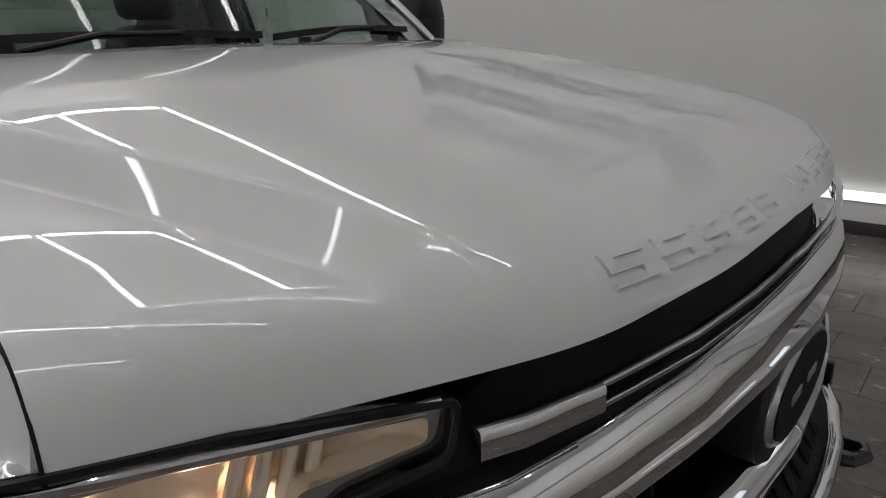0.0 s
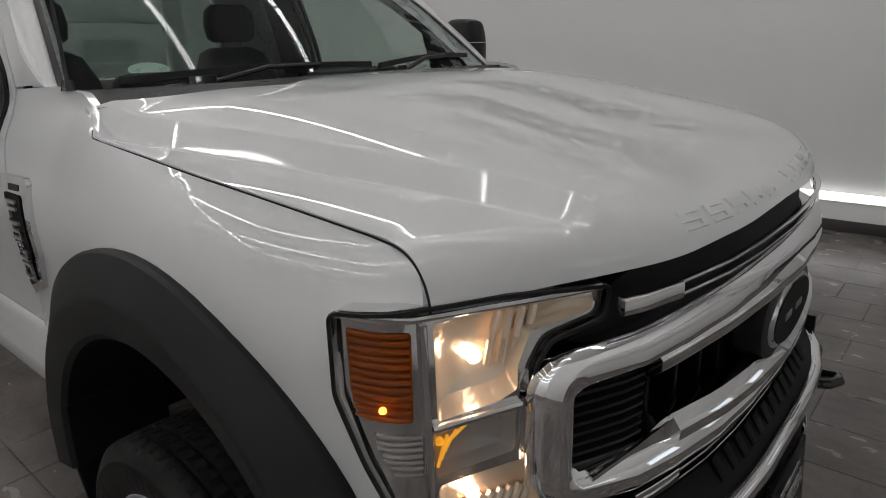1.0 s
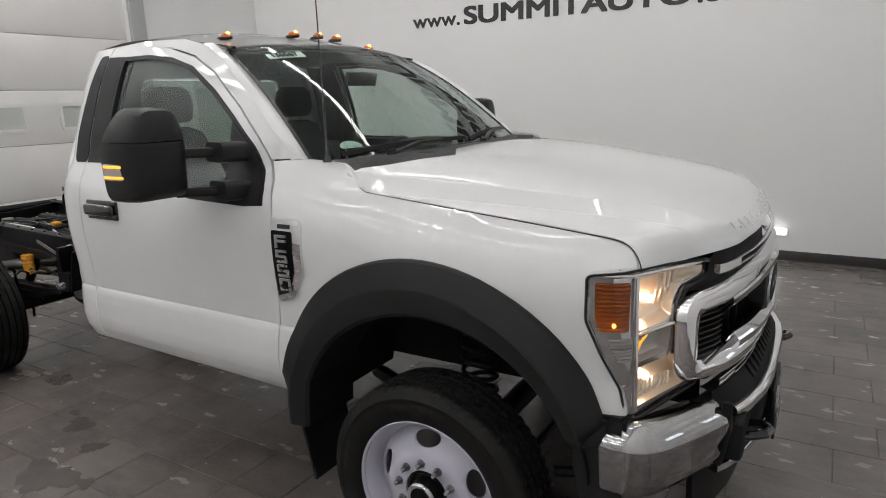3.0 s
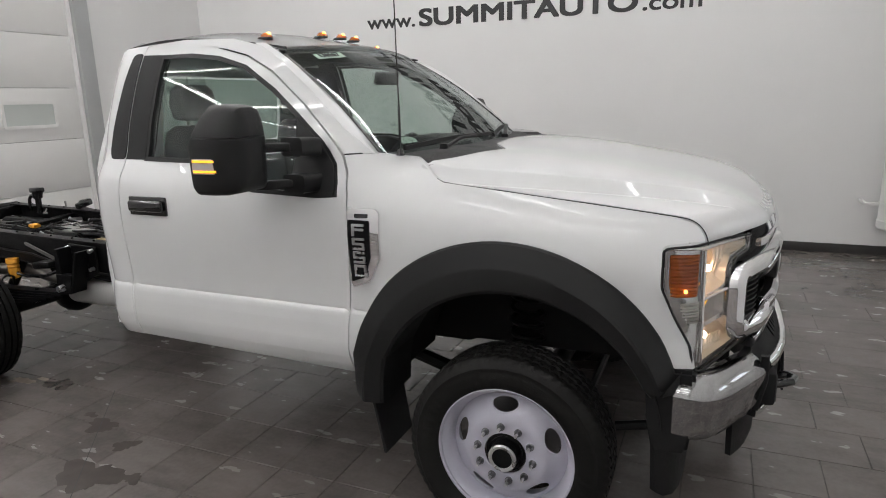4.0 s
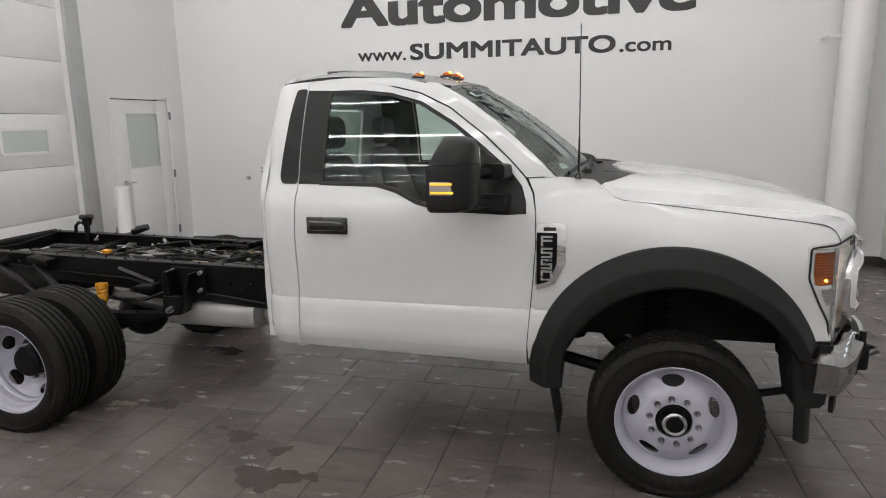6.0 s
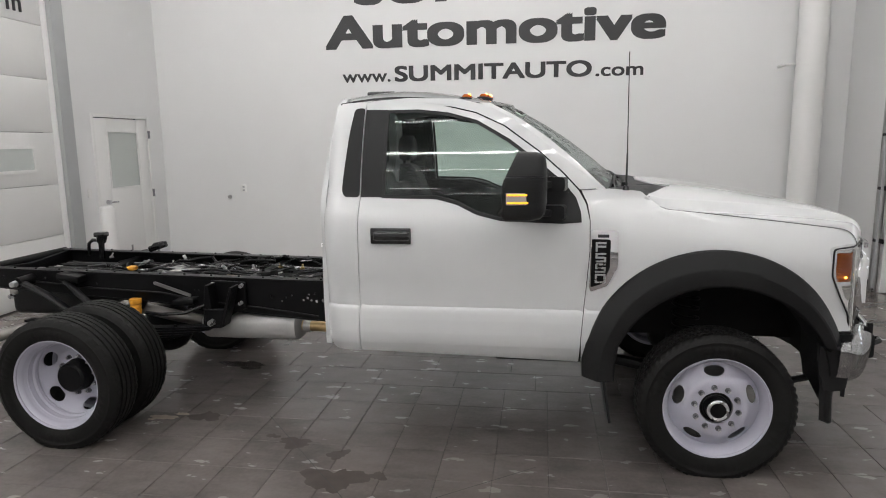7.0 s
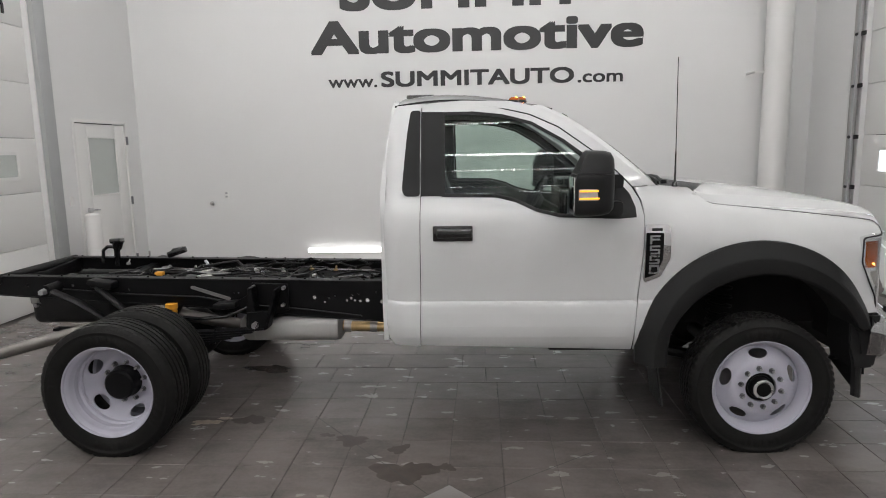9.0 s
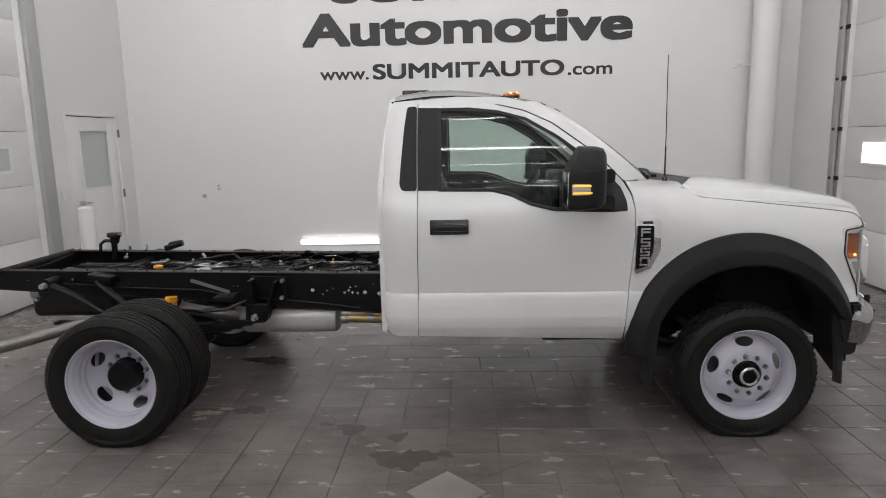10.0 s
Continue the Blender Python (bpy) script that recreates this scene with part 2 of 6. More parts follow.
def revolve(bm, prof, c, n=64, axis="y"):
    """Profile of (radius, offset along the axis) turned about the axis through c."""
    loops = []
    for k in range(n):
        a = 2 * math.pi * k / n
        loops.append([(c[0] + r * math.cos(a), c[1] + o, c[2] + r * math.sin(a)) if axis == "y" else (c[0] + r * math.cos(a), c[1] + r * math.sin(a), c[2] + o) for r, o in prof])
    return rings(bm, loops, closed=False, loop_closed=True)


def slab(bm, pts, vec):
    """A flat outline pushed along vec."""
    vec = Vector(vec)
    a = [bm.verts.new(p) for p in pts]
    b = [bm.verts.new(Vector(p) + vec) for p in pts]
    bm.faces.new(a)
    bm.faces.new(b[::-1])
    n = len(a)
    for i in range(n):
        bm.faces.new((a[i], b[i], b[(i + 1) % n], a[(i + 1) % n]))
    return bm


def dense(line, step, closed=True):
    out = []
    n = len(line)
    for i in range(n if closed else n - 1):
        a, b = line[i], line[(i + 1) % n]
        k = max(1, math.ceil(math.dist(a, b) / step))
        out += [(a[0] + (b[0] - a[0]) * j / k, a[1] + (b[1] - a[1]) * j / k) for j in range(k)]
    if not closed:
        out.append(line[-1])
    return out


def rounded(line, r, k=4):
    """The closed outline with its corners cut round."""
    out = []
    n = len(line)
    for i in range(n):
        a, p, b = (Vector(line[i - 1]), Vector(line[i]), Vector(line[(i + 1) % n]))
        la, lb = (a - p).length, (b - p).length
        q = min(r, la * 0.45, lb * 0.45)
        s, e = p + (a - p) / la * q, p + (b - p) / lb * q
        for j in range(k + 1):
            u = j / k
            v = s * (1 - u) ** 2 + p * 2 * u * (1 - u) + e * u * u
            out.append((v.x, v.y))
    return out


def sheet(outline, fn, step=0.04, holes=(), rows=(), thick=0.0):
    """A curved panel: the outline in a plane, filled with a fine net, carried to space by fn(u, v), and given thickness."""
    from mathutils.geometry import delaunay_2d_cdt
    loops = [dense(outline, step)] + [dense(h, step) for h in holes]
    pts, edges, faces = [], [], []
    for l in loops:
        o = len(pts)
        pts += l
        edges += [(o + i, o + (i + 1) % len(l)) for i in range(len(l))]
        faces.append(list(range(o, o + len(l))))

    def inside(p, l):
        r = False
        for i in range(len(l)):
            (x1, y1), (x2, y2) = l[i - 1], l[i]
            if (y1 > p[1]) != (y2 > p[1]) and p[0] < (x2 - x1) * (p[1] - y1) / (y2 - y1) + x1:
                r = not r
        return r

    arr = np.array(pts)
    lo, hi = arr.min(0), arr.max(0)
    vs = sorted(set(list(np.arange(lo[1] + step / 2, hi[1], step)) + [r for r in rows if lo[1] < r < hi[1]]))
    for v in vs:
        for u in np.arange(lo[0] + step / 2, hi[0], step):
            p = (float(u), float(v))
            if inside(p, loops[0]) and not any(inside(p, l) for l in loops[1:]) and np.min(np.hypot(arr[:, 0] - u, arr[:, 1] - v)) > step * 0.35:
                pts.append(p)
    out = delaunay_2d_cdt([Vector(p) for p in pts], edges, [], 0, 1e-6)
    bm = bmesh.new()
    vv = [bm.verts.new(fn(p.x, p.y)) for p in out[0]]
    for f in out[2]:
        c = sum((out[0][i] for i in f), Vector((0, 0))) / len(f)
        if inside(c, loops[0]) and not any(inside(c, l) for l in loops[1:]):
            try:
                bm.faces.new([vv[i] for i in f])
            except ValueError:
                pass
    for v in [v for v in bm.verts if not v.link_faces]:
        bm.verts.remove(v)
    if thick:
        bmesh.ops.recalc_face_normals(bm, faces=bm.faces)
        bm.normal_update()
        tmp = {v: bm.verts.new(v.co + Vector(thick)) for v in list(bm.verts)}
        border = [e for e in bm.edges if len(e.link_faces) == 1]
        base = list(bm.faces)
        for f in base:
            bm.faces.new([tmp[v] for v in reversed(f.verts)])
        for e in border:
            a, b = e.verts
            bm.faces.new((a, b, tmp[b], tmp[a]))
    return bm


def ell(cx, cz, rx, rz, a0, a1, n):
    return [(cx + rx * math.cos(radians(a0 + (a1 - a0) * i / n)), cz + rz * math.sin(radians(a0 + (a1 - a0) * i / n))) for i in range(n + 1)]


def lettering(name, text, size, loc, rot, material, parent=None, widen=1.0, bold=0.0, depth=0.004, label="", align="LEFT"):
    cu = bpy.data.curves.new(name, "FONT")
    cu.body, cu.size, cu.extrude, cu.align_x = text, size, depth, align
    tmp = bpy.data.objects.new(name, cu)
    scene.collection.objects.link(tmp)
    bpy.context.view_layer.update()
    me = bpy.data.meshes.new_from_object(tmp.evaluated_get(bpy.context.evaluated_depsgraph_get()))
    bpy.data.objects.remove(tmp)
    if bold:
        bm = bmesh.new()
        for i, (dx, dy) in enumerate(((-1, -1), (1, -1), (1, 1), (-1, 1), (0, 0), (0, 1), (1, 0), (0, -1), (-1, 0))):
            n = len(bm.verts)
            bm.from_mesh(me)
            bm.verts.ensure_lookup_table()
            bmesh.ops.translate(bm, vec=(dx * bold, dy * bold, 0.0003 * i), verts=bm.verts[n:])
        bm.to_mesh(me)
        bm.free()
    me.materials.clear()
    me.materials.append(material)
    me.transform(Matrix.Diagonal((widen, 1, 1, 1)))
    ob = new(name, me)
    ob.matrix_basis = pose(*loc, *rot)
    if parent is not None:
        ob.parent = parent
    if label:
        ob["label"] = label
    return ob


# ---- the room ----
def structure(ob, label, category="structure"):
    return tagged(ob, label, category, kind="structure")


T = 0.2
wall_north = structure(part("wall_north", box(bmesh.new(), ((XL + XR) / 2, YF + T / 2, ZC / 2), (XR - XL + 2 * T, T, ZC)), M_WALL), "white painted showroom wall with black lettering", "wall")
wall_south = structure(part("wall_south", box(bmesh.new(), ((XL + XR) / 2, YB - T / 2, ZC / 2), (XR - XL + 2 * T, T, ZC)), M_WALL), "plain white painted wall", "wall")
ceiling = structure(part("ceiling", box(bmesh.new(), ((XL + XR) / 2, (YF + YB) / 2, ZC + T / 2), (XR - XL + 2 * T, YF - YB + 2 * T, T)), M_CEIL), "white painted flat ceiling", "ceiling")


def side_wall(name, x, sign, gaps, label):
    """A wall along y with square openings (y0, y1, z0, z1) through it."""
    bm = bmesh.new()
    ys = sorted({YB, YF, *[g[0] for g in gaps], *[g[1] for g in gaps]})
    for a, b in zip(ys, ys[1:]):
        cut = [g for g in gaps if g[0] <= a and g[1] >= b]
        z = 0.0
        for g in cut:
            if g[2] > z:
                box(bm, (x + sign * T / 2, (a + b) / 2, (z + g[2]) / 2), (T, b - a, g[2] - z))
            z = g[3]
        box(bm, (x + sign * T / 2, (a + b) / 2, (z + ZC) / 2), (T, b - a, ZC - z))
    return structure(part(name, bm, M_WALL), label, "wall")


GARAGE_L = (-2.0, 2.52, 0.0, 3.9)
GARAGE_R = (-0.6, 3.45, 0.0, 3.9)
DOOR = (3.10, 4.33, 0.0, 2.19)
wall_west = side_wall("wall_west", XL, -1, [GARAGE_L, DOOR], "white painted wall with garage door and side door")
wall_east = side_wall("wall_east", XR, 1, [GARAGE_R], "white painted wall with a sectional garage door")


def baseboard(name, a, b):
    c = ((a[0] + b[0]) / 2, (a[1] + b[1]) / 2, 0.05)
    s = (max(abs(b[0] - a[0]), 0.014), max(abs(b[1] - a[1]), 0.014), 0.1)
    return structure(part(name, box(bmesh.new(), c, s, 0.004), M_BASEB), "dark rubber baseboard along the wall", "baseboard")


baseboard("baseboard", (XL, YF - 0.008), (XR, YF - 0.008))
baseboard("baseboard", (XR - 0.008, 3.58), (XR - 0.008, YF - 0.02))
baseboard("baseboard", (XL + 0.008, 2.72), (XL + 0.008, 3.0))


def garage_door(name, x, gap, sign, pitch, z0, window_row, label):
    y0, y1, _, top = gap
    xf = x + sign * 0.06
    root = structure(new(name), label, "garage door")
    root.location = (xf, (y0 + y1) / 2, 0)
    w = y1 - y0
    zs = [0.01]
    z = z0
    while z < top - 0.05:
        zs.append(z)
        z += pitch
    zs.append(top)
    for i, (a, b) in enumerate(zip(zs, zs[1:])):
        bm = bmesh.new()
        box(bm, (sign * 0.02, 0, (a + b) / 2), (0.04, w - 0.01, b - a - 0.005), 0.003)
        p = part("door_panel", bm, M_DOORW, root)
        if i == window_row:
            for k in range(4):
                c = w / 2 - 0.65 - k * 1.02
                win = part("window_frame", sweep(bmesh.new(), [(-sign * 0.006, c + u, (a + b) / 2 + v) for u, v in rounded([(-0.31, -0.135), (0.31, -0.135), (0.31, 0.135), (-0.31, 0.135)], 0.03)], [(-0.018, -0.008), (0.018, -0.008), (0.018, 0.008), (-0.018, 0.008)], True, (1, 0, 0)), M_DOORW, p)
                bm = bmesh.new()
                slab(bm, [(-sign * 0.004, c + u, (a + b) / 2 + v) for u, v in rounded([(-0.3, -0.125), (0.3, -0.125), (0.3, 0.125), (-0.3, 0.125)], 0.03)], (-sign * 0.003, 0, 0))
                part("pane", bm, G_BRIGHT if sign > 0 else G_FROST, p)
    return root


garage_l = garage_door("garage_door_west", XL, GARAGE_L, -1, 0.6, 0.74, 2, "closed white sectional garage door with small windows")
garage_r = garage_door("garage_door_east", XR, GARAGE_R, 1, 0.592, 0.62, 2, "closed white sectional garage door with small bright windows")

# grey jamb beside the west garage door
structure(part("door_jamb_west", box(bmesh.new(), (XL + 0.03, 2.63, 2.0), (0.06, 0.2, 4.0), 0.006), M_TRIMG), "grey steel jamb of the garage door", "trim")
structure(part("door_header_west", box(bmesh.new(), (XL + 0.03, 0.2, 4.02), (0.058, 4.7, 0.2), 0.006), M_TRIMG), "grey steel header of the garage door", "trim")

# steel track and rollers beside the east garage door
track = structure(new("door_track"), "dark steel garage door track with hinged rollers", "door track")
track.location = (XR, 3.47, 0)
bm = bmesh.new()
box(bm, (-0.02, 0.045, 1.95), (0.03, 0.012, 3.9), 0.002)
box(bm, (-0.07, 0.06, 1.95), (0.012, 0.06, 3.9), 0.002)
part("angle_iron", bm, M_STEEL, track)
part("rail", sweep(bmesh.new(), [(-0.075, -0.01, 0.05), (-0.075, -0.01, 2.0), (-0.075, -0.01, 3.88)], [(-0.022, -0.014), (0.022, -0.014), (0.022, -0.010), (-0.018, -0.010), (-0.018, 0.012), (-0.022, 0.012)], False, (1, 0, 0)), M_TRIMG, track)
for k in range(7):
    bm = bmesh.new()
    z = 0.62 + 0.592 * k - 0.02
    box(bm, (-0.05, -0.05, z), (0.018, 0.11, 0.05), 0.003)
    cyl(bm, (-0.075, -0.02, z), (-0.075, 0.035, z), 0.022, n=10)
    if k < 6:
        part("roller", bm, M_BLACK, track)
    else:
        bm.free()
    bm = bmesh.new()
    box(bm, (-0.06, 0.03, z + 0.3), (0.03, 0.05, 0.03), 0.003)
    part("bracket", bm, M_BLACK, track)

# side door with its frosted pane
door = structure(new("door_1"), "closed white steel door with a frosted window pane", "door")
door.location = (XL, (DOOR[0] + DOOR[1]) / 2, 0)
dw = DOOR[1] - DOOR[0]
bm = bmesh.new()
for a in (-1, 1):
    box(bm, (-0.008, a * (dw / 2 - 0.025), DOOR[3] / 2), (0.03, 0.05, DOOR[3]), 0.004)
box(bm, (-0.008, 0, DOOR[3] - 0.022), (0.028, dw - 0.1, 0.044), 0.004)
part("door_frame", bm, M_DOORW, door)
yw0, yw1, zw0, zw1 = 3.41 - 3.715, 4.05 - 3.715, 1.22, 1.965
bm = bmesh.new()
lw = dw / 2 - 0.055
box(bm, (-0.035, (-lw + yw0) / 2, 1.07), (0.045, yw0 + lw, 2.13), 0.003)
box(bm, (-0.035, (lw + yw1) / 2, 1.07), (0.045, lw - yw1, 2.13), 0.003)
box(bm, (-0.035, (yw0 + yw1) / 2, (zw0 + 0.01) / 2), (0.045, yw1 - yw0, zw0 - 0.01), 0.003)
box(bm, (-0.035, (yw0 + yw1) / 2, (zw1 + 2.135) / 2), (0.045, yw1 - yw0, 2.135 - zw1), 0.003)
leaf = part("door_leaf", bm, M_DOORW, door)
part("pane", box(bmesh.new(), (-0.035, (yw0 + yw1) / 2, (zw0 + zw1) / 2), (0.012, yw1 - yw0, zw1 - zw0)), G_FROST, leaf)
part("pane_trim", sweep(bmesh.new(), [(-0.01, yw0, zw0), (-0.01, yw1, zw0), (-0.01, yw1, zw1), (-0.01, yw0, zw1)], [(-0.014, -0.006), (0.014, -0.006), (0.014, 0.006), (-0.014, 0.006)], True, (1, 0, 0)), M_DOORW, leaf)
for z in (0.28, 1.1, 1.93):
    part("hinge", cyl(bmesh.new(), (0.016, 4.29 - 3.715, z - 0.055), (0.016, 4.29 - 3.715, z + 0.055), 0.016, n=10), M_NUT, door, "dark steel hinge")
bm = bmesh.new()
cyl(bm, (-0.012, -0.42, 1.05), (0.035, -0.42, 1.05), 0.03, n=14)
tube(bm, [(0.05, -0.42, 1.05), (0.055, -0.38, 1.05), (0.055, -0.29, 1.045)], 0.011)
part("lever_handle", bm, M_SATIN, leaf, "brushed steel lever handle")
# switch and corner guard beside the door
sw = structure(new("light_switch", finish(box(bmesh.new(), (0.006, 0, 0), (0.012, 0.075, 0.115), 0.004), "light_switch", M_DOORW)), "white light switch plate beside the door", "switch")
sw.location = (XL, 2.95, 1.19)
post = tagged(part("bollard_post", revolve(bmesh.new(), [(0.0, 1.06), (0.06, 1.058), (0.085, 1.04), (0.09, 1.0), (0.09, 0.0)], (XL + 0.35, 2.78, 0), 24, "z"), M_DOORW), "white round steel post beside the door", "bollard")

# fittings on the lettered wall
bm = bmesh.new()
box(bm, (0, -0.006, 0), (0.075, 0.012, 0.115), 0.004)
outlet = structure(part("outlet", bm, M_DOORW), "white wall outlet plate", "outlet")
outlet.location = (-5.2, YF, 1.13)
for z in (-0.025, 0.025):
    part("socket", box(bmesh.new(), (0, -0.014, z), (0.034, 0.006, 0.026), 0.003), M_TRIMG, outlet)
bm = bmesh.new()
revolve(bm, [(0.0, -0.05), (0.025, -0.045), (0.03, -0.02), (0.018, 0.0)], (0, 0, 0), 16)
knob = structure(part("wall_valve", bm, M_STEEL), "small round steel valve on the wall", "valve")
knob.location = (-5.42, YF, 1.01)

# white round duct in the corner
duct = thing("duct_pipe", "thick white round pipe strapped to the wall corner", "pipe", (2.43, YF - 0.26, 0))
part("pipe", revolve(bmesh.new(), [(0.0, 0.33), (0.155, 0.33), (0.175, 0.35), (0.178, 0.42), (0.168, 0.43), (0.168, ZC)], (0, 0, 0), 32, "z"), M_DOORW, duct)
for z in (0.58, 2.66, 4.6):
    bm = bmesh.new()
    revolve(bm, [(0.17, z - 0.02), (0.176, z - 0.02), (0.176, z + 0.02), (0.17, z + 0.02)], (0, 0, 0), 32, "z")
    box(bm, (-0.235, 0.0, z), (0.14, 0.03, 0.03), 0.004)
    box(bm, (-0.29, 0.13, z), (0.03, 0.26, 0.03), 0.004)
    part("strap", bm, M_DOORW, duct)

# low light strip on the lettered wall
strip = thing("wall_light", "long white fluorescent strip light low on the wall", "light", (-1.58, YF - 0.002, 0.292))
bm = bmesh.new()
box(bm, (0, -0.012, 0.0), (4.9, 0.024, 0.07), 0.004)
part("housing", bm, M_DOORW, strip)
part("diffuser", box(bmesh.new(), (0, -0.05, 0.012), (4.88, 0.05, 0.072), 0.018), E_STRIP, strip)

# ceiling tubes in long rows
for i, y in enumerate(TUBE_ROWS):
    row = thing("ceiling_light", "long continuous row of white ceiling tubes", "light", ((XL + XR) / 2, y, ZC), "ceiling light rows")
    part("housing", box(bmesh.new(), (0, 0, -0.03), (XR - XL - 0.8, 0.12, 0.06), 0.006), M_DOORW, row)
    for k in range(4):
        w = (XR - XL - 0.9) / 4
        part("tube", box(bmesh.new(), (-(XR - XL - 0.9) / 2 + w * (k + 0.5), 0, -0.085), (w - 0.05, 0.06, 0.045), 0.015), E_TUBE, row)

cross_row = thing("ceiling_light", "long row of white ceiling tubes across the ends of the others", "light", (-6.0, 0, ZC), "ceiling light rows")
part("housing", box(bmesh.new(), (0, -3.1, -0.031), (0.12, 11.1, 0.058), 0.006), M_DOORW, cross_row)
for a, b in zip(TUBE_ROWS, TUBE_ROWS[1:]):
    part("tube", box(bmesh.new(), (0, (a + b) / 2, -0.084), (0.06, b - a - 0.16, 0.045), 0.015), E_TUBE, cross_row)

# wall lettering
sign = structure(new("wall_lettering"), "black vinyl lettering on the white wall", "sign")
sign.location = (-1.56, YF - 0.003, 0)


def fit_text(text, size, x0, x1, z, bold, name="letters"):
    ob = lettering(name, text, size, (0, 0, 0), (90, 0, 0), M_TEXT, sign, 1.0, bold, 0.003)
    xs = [v.co.x for v in ob.data.vertices]
    k = (x1 - x0) / (max(xs) - min(xs))
    ob.data.transform(Matrix.Diagonal((k, 1, 1, 1)) @ Matrix.Translation((-min(xs), 0, 0)))
    ob.matrix_basis = pose(x0 + 1.56, 0, z, 90, 0, 0)
    return ob


fit_text("SUMMIT", 0.72, -3.42, -0.02, 3.67, 0.024)
fit_text("Automotive", 0.60, -3.85, 0.74, 3.085, 0.019)
fit_text("www.", 0.24, -3.62, -2.93, 2.615, 0.003)
fit_text("SUMMITAUTO", 0.285, -2.87, -0.19, 2.615, 0.0075)
fit_text(".com", 0.24, -0.14, 0.475, 2.61, 0.004)
side_sign = structure(new("side_lettering"), "black vinyl letter on the garage door", "sign")
side_sign.location = (XL - 0.053, 2.02, 3.24)
lettering("letters", "m", 0.30, (0, 0, 0), (90, 0, 90), M_TEXT, side_sign, 1.0, 0.004, 0.003)


# ---- the truck ----
CY = 0.015
truck = thing("chassis_cab_truck", "white regular-cab dual rear wheel truck with a bare black chassis frame", "truck", (0, CY, 0))
AXF, AXR, HUB, RT = 0.07, -3.655, 0.398, 0.402


def spline(xs, ys):
    """A natural cubic curve through the points, straight beyond its ends."""
    xs, ys = np.array(xs, float), np.array(ys, float)
    n, h = len(xs), np.diff(xs)
    a, r = np.eye(n), np.zeros(n)
    for i in range(1, n - 1):
        a[i, i - 1:i + 2] = h[i - 1], 2 * (h[i - 1] + h[i]), h[i]
        r[i] = 6 * ((ys[i + 1] - ys[i]) / h[i] - (ys[i] - ys[i - 1]) / h[i - 1])
    m = np.linalg.solve(a, r)

    def at(x):
        q = min(max(x, xs[0]), xs[-1])
        i = min(n - 2, max(0, int(np.searchsorted(xs, q)) - 1))
        u, v = xs[i + 1] - q, q - xs[i]
        y = (m[i] * u ** 3 + m[i + 1] * v ** 3) / (6 * h[i]) + (ys[i] / h[i] - m[i] * h[i] / 6) * u + (ys[i + 1] / h[i] - m[i + 1] * h[i] / 6) * v
        if x < xs[0]:
            y += (x - xs[0]) * ((ys[1] - ys[0]) / h[0] - h[0] * m[1] / 6)
        elif x > xs[-1]:
            y += (x - xs[-1]) * ((ys[-1] - ys[-2]) / h[-1] + h[-1] * m[-2] / 6)
        return float(y)
    return at


def smooth_interp(z, zs, ws, d=0.022):
    return sum(float(np.interp(z + d * k, zs, ws)) for k in (-1, -0.5, 0, 0.5, 1)) / 5


def gap_z(x):
    """Height of the cut between hood and fender."""
    return float(np.interp(x, (-0.33, -0.2, 0.2, 0.644, 0.74), (1.495, 1.412, 1.365, 1.308, 1.292)))


def edge_y(x):
    return float(np.interp(x, (-0.4, -0.2, 0.2, 0.644, 0.74, 0.76), (0.925, 0.948, 0.932, 0.892, 0.905, 0.905)))


UPPER = spline((0.875, 0.94, 1.02, 1.15, 1.26, 1.34, 1.40, 1.44, 1.48, 1.59, 1.70, 1.82, 1.945, 2.03), (1.000, 1.004, 1.012, 1.0245, 1.0265, 1.0205, 1.003, 0.978, 0.955, 0.9225, 0.8865, 0.840, 0.778, 0.722))


def half(x, z):
    """Half width of the cab and fender skin."""
    w = smooth_interp(z, (0.5, 0.56, 0.61, 0.66, 0.72, 0.80, 0.858, 0.872), (0.90, 0.945, 0.982, 1.006, 1.016, 1.0145, 1.0085, 0.9985), 0.002) if z < 0.875 else UPPER(z)
    if x > -0.62:
        t = min(1, max(0, (x + 0.62) / 0.25))
        g = gap_z(max(x, -0.2))
        e = edge_y(max(x, -0.2))
        low = smooth_interp(min(z, 1.2), (0.5, 0.56, 0.61, 0.66, 0.72, 0.8, 0.875, 1.0, 1.15, 1.3), (0.9, 0.945, 0.985, 1.012, 1.02, 1.02, 1.005, 1.012, 1.022, 1.022), 0.02)
        k = min(1.25, max(0, (z - (g - 0.24)) / 0.24))
        f = low - (low - e) * k ** 2.2
        w = w * (1 - t) + f * t
        if x > 0.1:
            w -= 0.062 * min(1, (x - 0.1) / 0.62) ** 2 * min(1, max(0, 1 - (z - 1.2) / 0.12)) if z > 1.2 else 0.062 * min(1, (x - 0.1) / 0.62) ** 2
        if x > 0.6:
            w -= 0.35 * (x - 0.6) ** 2
    if x < -1.93:
        r = 0.14
        d = min(r, -1.93 - x)
        w -= r - math.sqrt(max(0, r * r - d * d))
    return w


def skin(s, out=0.0):
    return lambda x, z: (x, s * (half(x, z) + out), z)


